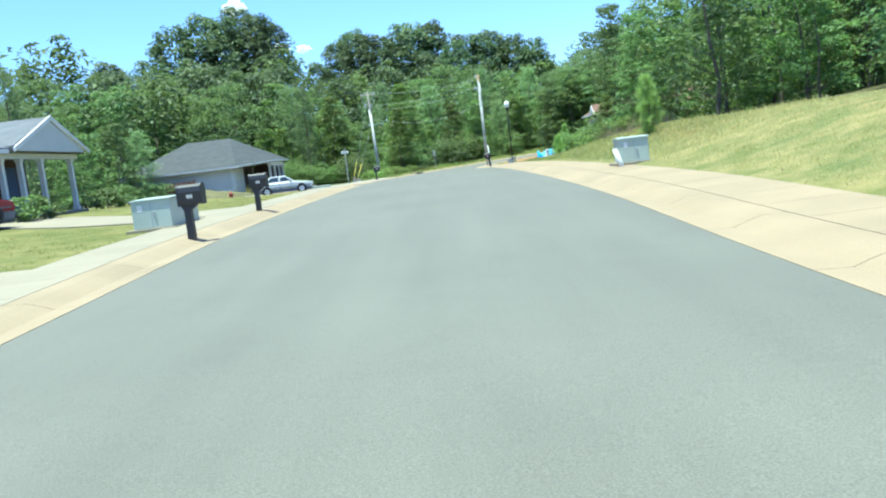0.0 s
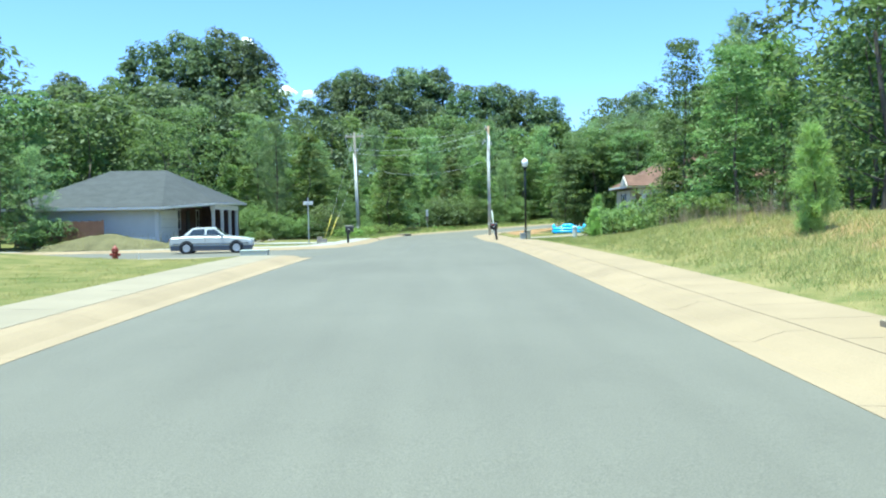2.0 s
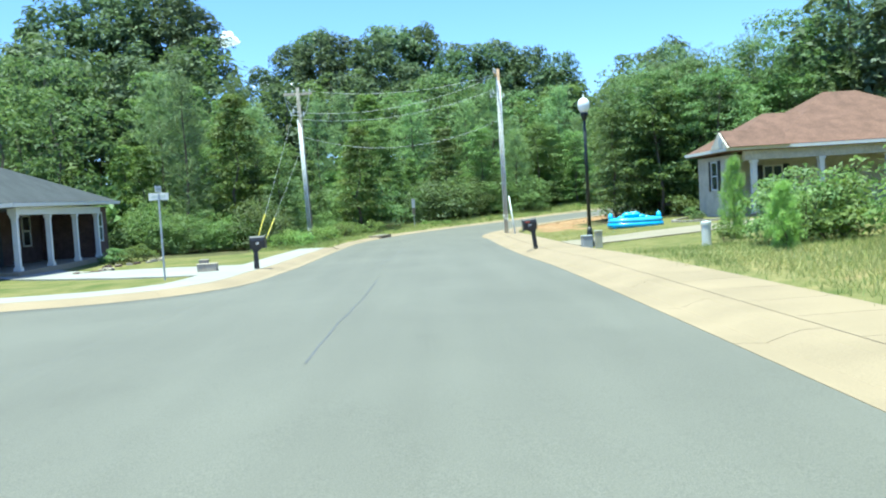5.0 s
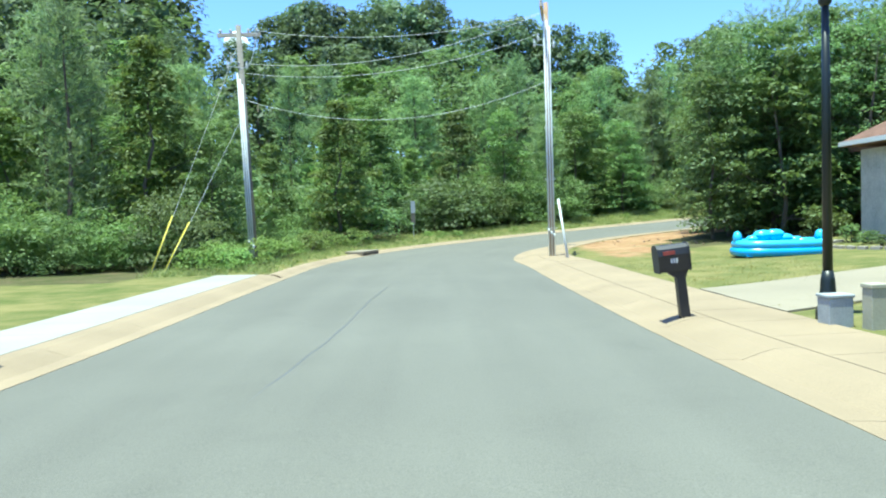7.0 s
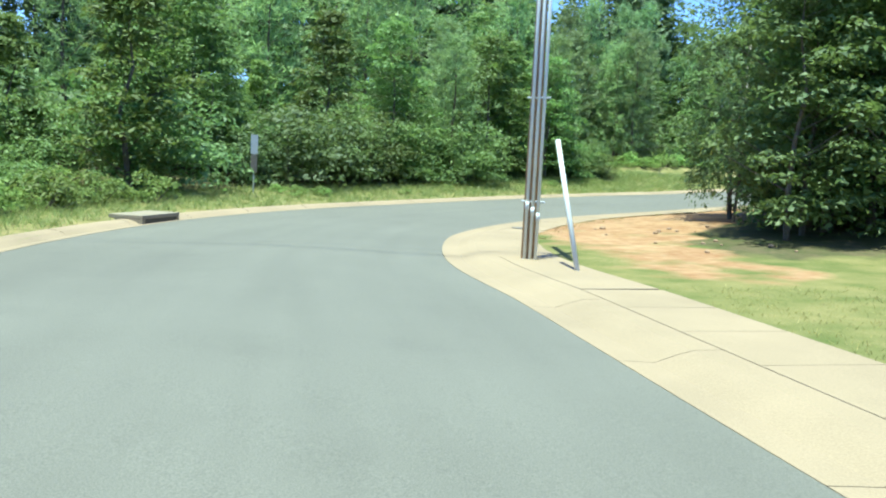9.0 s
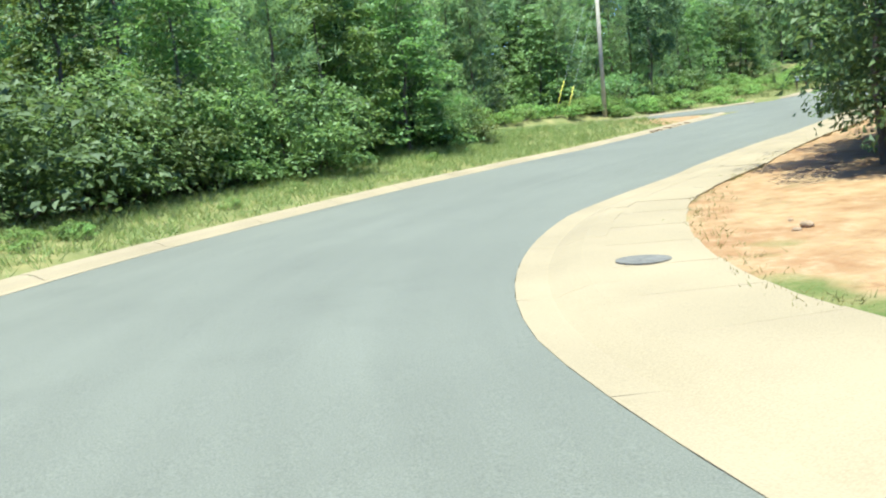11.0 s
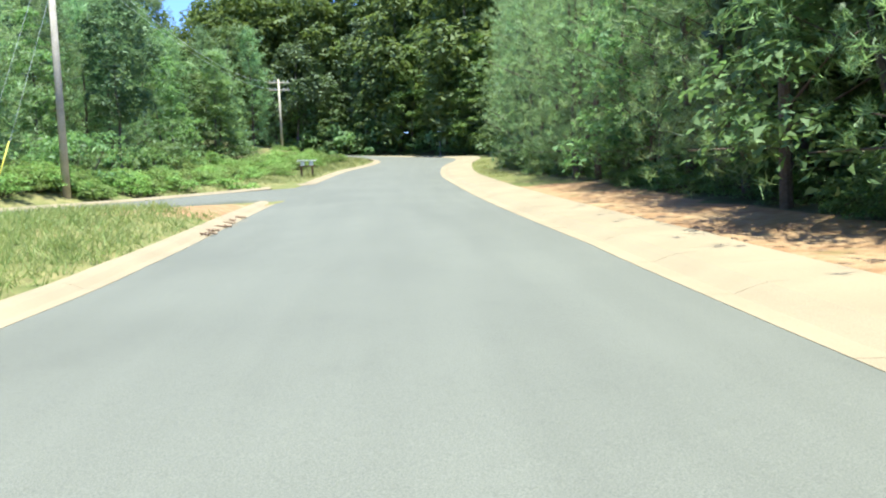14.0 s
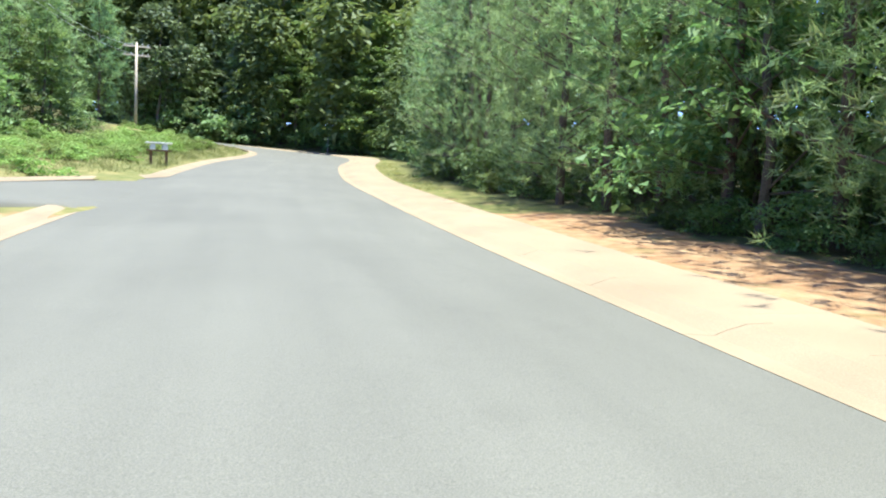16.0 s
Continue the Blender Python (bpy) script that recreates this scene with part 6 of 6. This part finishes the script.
part("gutter", bbox(16.4, 16.49, 82.75, 89.1, ZC + 3.36, ZC + 3.52), WHITE, hc, "white eave gutter")
part("gutter", bbox(16.4, 31.0, 82.60, 82.69, ZC + 3.36, ZC + 3.52), WHITE, hc, "white eave gutter")
part("gable_roof", prism([(82.3, ZC + 3.53), (84.95, ZC + 3.53), (83.62, ZC + 4.42)], "x", 16.48, 19.6), SHINGLE_BROWN, hc)
part("gable_wall", prism([(82.4, ZC + 3.5), (84.85, ZC + 3.5), (83.62, ZC + 4.34)], "x", 16.38, 16.47), BRICK_PALE, hc, "beige gable with vent")
part("gable_vent", lathe([(0.26, 0), (0.26, 0.03), (0.2, 0.03)], 16), GREY_BOX, hc, "grey round gable vent").matrix_world = pose(16.38, 83.3, ZC + 3.8, 0, -90, 0)
part("porch_beam", bbox(17.46, 30.0, 82.98, 83.28, ZC + 2.85, ZC + 3.34), BRICK_PALE, hc)
for xc in (17.95, 21.4, 24.9, 28.4):
    column(hc, xc, 83.13, ZC + 0.15, ZC + 2.85, 0.26)
window_east(hc, 17.0, 86.0, ZC + 1.4, 0.95, 1.55, -1, True)
window_south(hc, 19.9, 85.4, ZC + 1.0, 1.05, 1.6)
window_south(hc, 27.5, 85.4, ZC + 1.0, 1.05, 1.6)
part("door", bbox(23.4, 24.4, 85.34, 85.4, ZC + 0.15, ZC + 2.2, 0.01), SHUTTER, hc, "dark front door")
tagged(hc, "beige brick house with brown hip roof and porch", "house", "houses")

# planting edge, statue and pot in front of it
for k in range(16):
    a = math.pi * (0.5 + k / 15)
    bm = bbox(-0.16, 0.16, -0.08, 0.08, -0.05, 0.11, 0.015)
    ob = part("edging_stone", bm, STONE)
    px, py = 16.0 + 1.3 * math.cos(a), 85.3 + 3.0 * math.sin(a)
    ob.matrix_world = pose(px, py, ground_at(px, py), 0, 0, math.degrees(a) + 90)
    tagged(ob, "pale rounded edging stone round a flower bed", "edging stone", "edging stones")
bm = lathe([(0.10, 0), (0.12, 0.08), (0.09, 0.2), (0.13, 0.38), (0.10, 0.52), (0.07, 0.58), (0.10, 0.68), (0.13, 0.80), (0.08, 0.86), (0.11, 0.95), (0.05, 1.02)], 12)
ob = tagged(part("garden_statue", bm, STATUE, smooth=True), "small grey and plain garden statue by a porch", "statue")
ob.matrix_world = pose(16.6, 82.9, ground_at(16.6, 82.9))
bm = lathe([(0.14, 0), (0.2, 0.05), (0.16, 0.12), (0.26, 0.4), (0.30, 0.44), (0.28, 0.46)], 14)
ob = tagged(part("plant_pot", bm, STONE, smooth=True), "pale stone plant pot beside a porch column", "plant pot")
ob.matrix_world = pose(18.4, 82.4, ground_at(18.4, 82.4))


# loose stones and bricks round a bed before the dark-roofed house
r = random.Random(77)
for k in range(26):
    px, py = -11.9 + 0.5 * math.sin(k * 0.35) + r.uniform(-0.15, 0.15), 72.4 + k * 0.36
    red = r.random() < 0.35
    bm = bbox(-0.14, 0.14, -0.08, 0.08, -0.04, r.uniform(0.07, 0.13), 0.02)
    ob = part("bed_stone", bm, BRICK_DARK if red else STONE)
    ob.matrix_world = pose(px, py, ground_at(px, py), r.uniform(-8, 8), r.uniform(-8, 8), r.uniform(0, 180))
    tagged(ob, "dark red brick laid loose round a bed" if red else "pale rough stone laid round a flower bed", "stone", "bed stones")

# fence behind the dark-roofed house, and the earth mound beside it
fn = empty("fence", pose(-18.2, 64.7, ground_at(-20.5, 64.7)))
for k in range(34):
    part("slat", bbox(-4.9 + k * 0.15, -4.9 + k * 0.15 + 0.138, -0.012, 0.012, 0.05, 1.45 + 0.03 * math.sin(k * 2.3)), WOOD_FENCE, fn)
for u in (-4.9, -2.4, 0.1):
    part("post", bbox(u - 0.05, u + 0.05, 0.013, 0.11, -0.3, 1.5), WOOD_FENCE, fn)
for zz in (0.4, 1.15):
    part("rail", bbox(-4.9, 0.2, 0.013, 0.05, zz, zz + 0.09), WOOD_FENCE, fn)
tagged(fn, "weathered brown wooden board fence beside a house", "fence")
bm = bmesh.new()
bmesh.ops.create_grid(bm, x_segments=36, y_segments=22, size=1.0)
for v in bm.verts:
    x, y = v.co.x * 4.2, v.co.y * 1.9
    r = math.sqrt(v.co.x ** 2 + v.co.y ** 2)
    hgt = 0.85 * max(0, 1 - r) ** 0.8 * (1 + 0.25 * noise.noise(Vector((x, y, 3)) * 0.9)) + 0.06 * noise.noise(Vector((x, y, 9)) * 2.5)
    v.co = Vector((x, y, hgt - 0.05))
ob = tagged(part("earth_mound", bm, MOUND, smooth=True), "low mound of earth overgrown with dry grass", "mound", kind="structure")
ob.matrix_world = pose(-17.4, 63.7, ground_at(-17.4, 63.4), 0, 0, 3)


# ---- cars ----
def car(m, paint, lower, label):
    """A notchback car; it looks along +x, wheels on z = 0."""
    c = empty("car", m)
    W = 0.82
    side = [(-2.05, 0.42), (-2.08, 0.62), (-2.02, 0.86), (-1.30, 0.92), (0.72, 0.90), (1.62, 0.80), (2.02, 0.70), (2.08, 0.55), (2.05, 0.40)]
    bm = prism(side, "y", -W, W)
    es = [e for e in bm.edges if abs(abs(e.verts[0].co.y) - W) < 1e-4 and abs(abs(e.verts[1].co.y) - W) < 1e-4 and e.verts[0].co.y * e.verts[1].co.y > 0]
    bmesh.ops.bevel(bm, geom=es, offset=0.06, segments=3, affect="EDGES")
    body = part("body", bm, paint, c, smooth=False)
    part("sill", prism([(-2.0, 0.17), (-2.06, 0.41), (2.06, 0.39), (1.96, 0.15)], "y", -W + 0.02, W - 0.02), lower, c, "dark grey lower body and bumpers")
    cab = bmesh.new()
    lo = [(-1.42, 0.91), (0.80, 0.90)]
    hi = [(-0.92, 1.34), (0.12, 1.36)]
    v = []
    for (x, z), w in ((lo[0], 0.76), (lo[1], 0.76), (hi[1], 0.60), (hi[0], 0.60)):
        v.append((cab.verts.new((x, -w, z)), cab.verts.new((x, w, z))))
    q = [v[0], v[1], v[2], v[3]]
    cab.faces.new([a[0] for a in q])
    cab.faces.new([a[1] for a in q][::-1])
    for k in range(4):
        a, b = q[k], q[(k + 1) % 4]
        cab.faces.new((a[0], a[1], b[1], b[0]))
    bmesh.ops.recalc_face_normals(cab, faces=cab.faces)
    bmesh.ops.bevel(cab, geom=list(cab.edges), offset=0.05, segments=2, affect="EDGES")
    part("cabin", cab, paint, c)

    def pane(name, pts):
        bm = bmesh.new()
        f = bm.faces.new([bm.verts.new(p) for p in pts])
        nrm = Vector(f.normal if f.normal.length else (0, 0, 1))
        f.normal_update()
        ext = bmesh.ops.extrude_face_region(bm, geom=[f])
        bmesh.ops.translate(bm, vec=f.normal * 0.008, verts=[g for g in ext["geom"] if isinstance(g, bmesh.types.BMVert)])
        bmesh.ops.recalc_face_normals(bm, faces=bm.faces)
        part(name, bm, DARK_GLASS, c, "dark car window")

    for s in (-1, 1):
        yl, yh = s * 0.752, s * 0.622
        pane("side_window", [(-0.22, yl, 0.96), (0.60, yl, 0.96), (0.10, yh, 1.29), (-0.22, yh, 1.29)])
        pane("quarter_window", [(-1.15, yl, 0.96), (-0.32, yl, 0.96), (-0.32, yh, 1.29), (-0.86, yh, 1.28)])
    pane("windscreen", [(0.74, -0.64, 0.95), (0.74, 0.64, 0.95), (0.20, 0.53, 1.31), (0.20, -0.53, 1.31)])
    pane("rear_window", [(-1.36, -0.64, 0.97), (-1.36, 0.64, 0.97), (-0.98, 0.53, 1.29), (-0.98, -0.53, 1.29)])
    for wx in (-1.22, 1.26):
        for s in (-1, 1):
            # black disc stands in for the shaded hollow behind the wheel
            part("arch_disc", tube(bmesh.new(), (wx, s * (W - 0.06), 0.33), (wx, s * (W + 0.004), 0.33), 0.36, None, 22), BLACK, c)
            w = part("wheel", lathe([(0.20, -0.09), (0.285, -0.09), (0.30, -0.05), (0.30, 0.05), (0.285, 0.09), (0.20, 0.09)], 22), TYRE, c, smooth=False)
            w.matrix_local = pose(wx, s * (W - 0.07), 0.30, 90, 0, 0)
            r = part("rim", lathe([(0.19, -0.095), (0.17, -0.102), (0.06, -0.09), (0.04, -0.1)], 18) if s > 0 else lathe([(0.19, 0.095), (0.17, 0.102), (0.06, 0.09), (0.04, 0.1)], 18), RIM, w)
    for s in (-1, 1):
        part("headlight", bbox(2.0, 2.06, s * 0.55 - 0.18, s * 0.55 + 0.18, 0.60, 0.72, 0.01), GLOBE, c, "clear headlight")
        part("tail_light", bbox(-2.085, -2.03, s * 0.60 - 0.16, s * 0.60 + 0.16, 0.64, 0.78, 0.01), RED, c, "red tail light")
        part("door_seam", bbox(-0.30, -0.285, s * W - 0.003, s * W + 0.003, 0.42, 0.88), BLACK, c)
        part("side_trim", bbox(-1.9, 1.9, s * W - 0.01, s * W + 0.012, 0.50, 0.55, 0.004), lower, c)
        part("door_mirror", bbox(0.48, 0.60, s * 0.84 - 0.07, s * 0.84 + 0.07, 0.92, 1.02, 0.02), paint, c)
    return tagged(c, label, "car", "parked cars")


car(pose(-10.0, 57.75, W1 + 0.03, 0, 0, 8) @ Matrix.Scale(0.94, 4), SILVER, CAR_GREY, "silver two-door notchback car parked near a driveway")
car(pose(-14.5, 25.6, ground_at(-14.5, 25.6) + 0.08, 0, 0, 62), CAR_RED, CAR_GREY, "dark red car parked on a driveway by a porch")

# ---- small things on and beside the street ----
def kerb_inlet(i, off, label):
    x, y = LINE[i, 0] + LEFT[i, 0] * off, LINE[i, 1] + LEFT[i, 1] * off
    g = empty("storm_drain", pose(x, y, LINE[i, 2] - 0.08, 0, 0, math.degrees(math.atan2(TAN[i, 1], TAN[i, 0]))))
    part("lid", bbox(-0.95, 0.95, -0.15, 0.75, 0.10, 0.20, 0.015), CONCRETE, g, "concrete lid")
    # the slot's shade is put in as a solid black block
    part("throat_block", bbox(-0.8, 0.8, -0.13, 0.55, -0.10, 0.099), BLACK, g, "black block for the shaded drain opening")
    for s in (-1, 1):
        part("cheek", bbox(s * 0.875 - 0.072, s * 0.875 + 0.072, -0.14, 0.6, -0.12, 0.097), CONCRETE, g)
    return tagged(g, label, "storm drain", "storm drains")


kerb_inlet(idx(2.0, 96.5), 4.15, "concrete storm drain inlet with dark slot in the kerb")
r = random.Random(5)
ob = tagged(part("manhole_cover", lathe([(0.29, 0), (0.29, 0.012), (0.26, 0.016)], 24), IRON), "dark iron manhole cover set in concrete", "manhole cover")
mi = idx(3.9, 100.2)
ob.matrix_world = pose(LINE[mi, 0] - LEFT[mi, 0] * 4.62, LINE[mi, 1] - LEFT[mi, 1] * 4.62, LINE[mi, 2] - 0.085 + 0.116)
for k in range(30):
    i = idx(30.5, 118.9) + int(r.uniform(0, 6))
    o = r.uniform(3.75, 4.05)
    L = r.uniform(0.12, 0.36)
    bm = tube(bmesh.new(), (-L / 2, 0, 0), (L / 2, 0, r.uniform(0, 0.05)), r.uniform(0.018, 0.034), 0.012, 6)
    ob = tagged(part("broken_branch", bm, NEW_WOOD), "broken brown branch lying in the gutter", "branch", "branches in the gutter")
    ob.matrix_world = pose(LINE[i, 0] + LEFT[i, 0] * o, LINE[i, 1] + LEFT[i, 1] * o, LINE[i, 2] - 0.04, 0, 0, r.uniform(0, 180))
for k in range(22):
    x, y = (r.uniform(9.6, 13.5), r.uniform(92.0, 99)) if k < 18 else (r.uniform(-13.5, -11.5), r.uniform(33, 37))
    bm = bmesh.new()
    q = bmesh.ops.create_icosphere(bm, subdivisions=2, radius=r.uniform(0.035, 0.085))
    for v in bm.verts:
        v.co *= 1 + 0.35 * noise.noise(v.co * 7 + Vector((k, 0, 0)))
        v.co.z *= 0.6
    ob = tagged(part("rock", bm, ROCK), "brown rough rock lying on bare soil", "rock", "rocks on the soil")
    ob.matrix_world = pose(x, y, ground_at(x, y) + 0.02)

# sand washed out of the verge onto the asphalt
for k, (i0, o0, la, lb) in enumerate(((idx(33.5, 120.2), 3.35, 2.6, 0.55), (idx(36.5, 121.8), 3.1, 1.5, 0.6))):
    v, f = [], []
    for q in range(29):
        a = 6.28318 * (q - 1) / 28
        u = 0 if q == 0 else 1 + 0.28 * noise.noise(Vector((math.cos(a) * 2, math.sin(a) * 2, k * 5.0)))
        sa, so = la * u * math.cos(a), o0 + lb * u * math.sin(a)
        i = min(END - 1, max(1, int(round(i0 + sa))))
        du = i0 + sa - i
        v.append((LINE[i, 0] + TAN[i, 0] * du + LEFT[i, 0] * so, LINE[i, 1] + TAN[i, 1] * du + LEFT[i, 1] * so, LINE[i, 2] + (LINE[i + 1, 2] - LINE[i, 2]) * du - 0.0215 * so - 0.001))
    for q in range(1, 29):
        f.append((0, q, q % 28 + 1))
    sp = new("sand_patch", mesh_from("sand_patch", v, f, SAND))
    sp.parent = road

# tar-sealed cracks in the asphalt
for k, (i0, i1, o0, o1) in enumerate(((idx(0.3, 50), idx(0.45, 60), 0.6, 0.5), (idx(0.5, 66), idx(0.6, 79), 0.9, 0.4), (idx(1.3, 92), idx(12, 109), 1.6, 2.2))):
    v, f = [], []
    n = i1 - i0
    for q in range(n + 1):
        i = i0 + q
        o = o0 + (o1 - o0) * q / n + 0.03 * math.sin(q * 0.7 + k) + 0.015 * math.sin(q * 2.7)
        zz = LINE[i, 2] - 0.02 * abs(o) + 0.006
        for s in (-0.014, 0.014):
            v.append((LINE[i, 0] + LEFT[i, 0] * (o + s), LINE[i, 1] + LEFT[i, 1] * (o + s), zz))
    for q in range(n):
        f.append((2 * q, 2 * q + 1, 2 * q + 3, 2 * q + 2))
    ob = new("crack_seal", mesh_from("crack_seal", v, f, TAR))
    ob.parent = road


# ---- grass ----
def grass(name, spots, hgt, width, material, label, spread=0.75):
    """Blades standing on the ground at the given places."""
    p = np.array(spots)
    n = len(p)
    z = height(p[:, 0], p[:, 1])
    base = np.column_stack([p, z - 0.02])
    h = hgt * RNG.uniform(0.45, 1.25, (n, 1))
    lean = RNG.normal(size=(n, 3)) * spread
    lean[:, 2] = 1
    s = RNG.normal(size=(n, 3))
    s[:, 2] = 0
    s /= np.linalg.norm(s, axis=1)[:, None]
    v = np.stack([base - s * width / 2, base + s * width / 2, base + lean * h], 1).reshape(-1, 3)
    ob = new(name, mesh_np(name, v, np.arange(n * 3).reshape(n, 3), material))
    return tagged(ob, label, "grass", kind="stuff")


def strip(i0, i1, lo, hi, n, power=1.0):
    i = RNG.integers(i0, i1, n)
    o = lo + (hi - lo) * RNG.uniform(0, 1, n) ** power
    u = RNG.uniform(-0.5, 0.5, n)
    return np.column_stack([LINE[i, 0] + LEFT[i, 0] * o + TAN[i, 0] * u, LINE[i, 1] + LEFT[i, 1] * o + TAN[i, 1] * u])


def clusters(pts, k, spread):
    return np.repeat(pts, k, 0) + RNG.normal(size=(len(pts) * k, 2)) * spread


grass("tall_grass", clusters(strip(idx(0, 30), idx(0.5, 66), -6.5, -11.8, 3300), 9, 0.24), 0.17, 0.016, GRASS_GREEN, "tall yellow-green grass along the bank", 0.5)
grass("bank_grass", clusters(strip(idx(0, 6), idx(0.2, 42), -6.5, -17, 6500), 8, 0.22), 0.09, 0.014, GRASS_PALE, "short dry grass on a sunny bank", 0.6)
grass("dry_bank_grass", clusters(strip(idx(0, 26), idx(0.4, 60), -7.0, -12.0, 2600), 8, 0.22), 0.2, 0.015, GRASS_PALE, "tall yellow dry grass on a bank", 0.45)
grass("straw_grass", clusters(strip(idx(0, 42), idx(0.4, 53), -10.0, -12.4, 60), 9, 0.13), 0.95, 0.018, GRASS_STRAW, "tall pale dry grass stalks near trees", 0.16)
grass("verge_grass", clusters(strip(idx(0.75, 86), idx(36, 122), 4.75, 9.0, 3600, 0.8), 9, 0.13), 0.27, 0.026, GRASS_GREEN, "rough green and straw grass along the kerb")
q = strip(idx(18, 111.7), idx(38, 122.7), 8.5, 14.5, 2600)
q = q[q[:, 1] < 126.6]
q = np.vstack([q, np.column_stack([RNG.uniform(13, 26.5, 900), RNG.uniform(121, 135.5, 900)])])
grass("corner_grass", clusters(q, 9, 0.14), 0.30, 0.028, GRASS_GREEN, "tall yellow-green grass by a street corner")
r2 = RNG.uniform(0, 1, (420, 2))
grass("mound_grass", np.column_stack([-20.9 + 7.2 * r2[:, 0], 62.3 + 2.6 * r2[:, 1]]), 0.8, 0.03, GRASS_TALL, "dry grass growing over an earth mound")
q = strip(idx(46, 128), idx(98, 154), 4.9, 13.0, 1700)
q = q[(q[:, 1] > np.interp(q[:, 0], UPPER[:, 0], UPPER[:, 3]) + 1.2) | (q[:, 0] > 56)]
grass("upper_verge_grass", clusters(q, 8, 0.15), 0.34, 0.026, GRASS_GREEN, "rough green grass on an uphill verge")
grass("shade_grass", clusters(strip(idx(54, 132), idx(80, 145), -6.4, -7.6, 300), 8, 0.14), 0.12, 0.02, GRASS_TALL, "thin grass beside the pavement under trees")
grass("lawn_edge_grass", clusters(strip(idx(0, 8), idx(0.2, 46), 6.3, 11, 1500), 8, 0.12), 0.07, 0.016, GRASS_TALL, "short lawn grass beside the pavement")
grass("front_lawn_grass", clusters(strip(idx(0.5, 72), idx(0.75, 88), -6.3, -11, 900), 8, 0.12), 0.07, 0.016, GRASS_TALL, "short green lawn grass beside the pavement")

grass("slab_edge_grass", clusters(strip(idx(2.6, 97.6), idx(30, 118), -5.25, -5.75, 190), 8, 0.09), 0.08, 0.016, GRASS_TALL, "thin grass tufts at the back edge of the pavement")
grass("joint_grass", clusters(strip(idx(0, 12), idx(0.7, 90), -4.84, -4.88, 170), 6, 0.035), 0.06, 0.014, GRASS_GREEN, "small grass tufts in pavement joints")
grass("gutter_grass", clusters(strip(idx(0, 12), idx(0.7, 90), -3.83, -3.9, 150), 6, 0.05), 0.05, 0.014, GRASS_GREEN, "small grass tufts along the gutter edge")

# ---- clouds ----
def cloud(px, d, pz, size, seed):
    r = random.Random(seed)
    bm = bmesh.new()
    for k in range(34):
        u, w = r.gauss(0, 0.30), abs(r.gauss(0, 0.17))
        q = bmesh.ops.create_icosphere(bm, subdivisions=3, radius=size * r.uniform(0.13, 0.26) * max(0.45, 1 - abs(u)))
        bmesh.ops.translate(bm, vec=(u * size, r.gauss(0, 0.25) * size, w * size * max(0.2, 1 - abs(u))), verts=q["verts"])
    ob = part("cloud", bm, CLOUD, smooth=True)
    ob.matrix_world = pose(px, d, pz)
    return tagged(ob, "small white fair-weather cloud in blue sky", "cloud", kind="structure")


cloud(-560, 2620, 530, 66, 1)
cloud(-440, 2620, 396, 46, 2)
cloud(-365, 2620, 385, 38, 3)
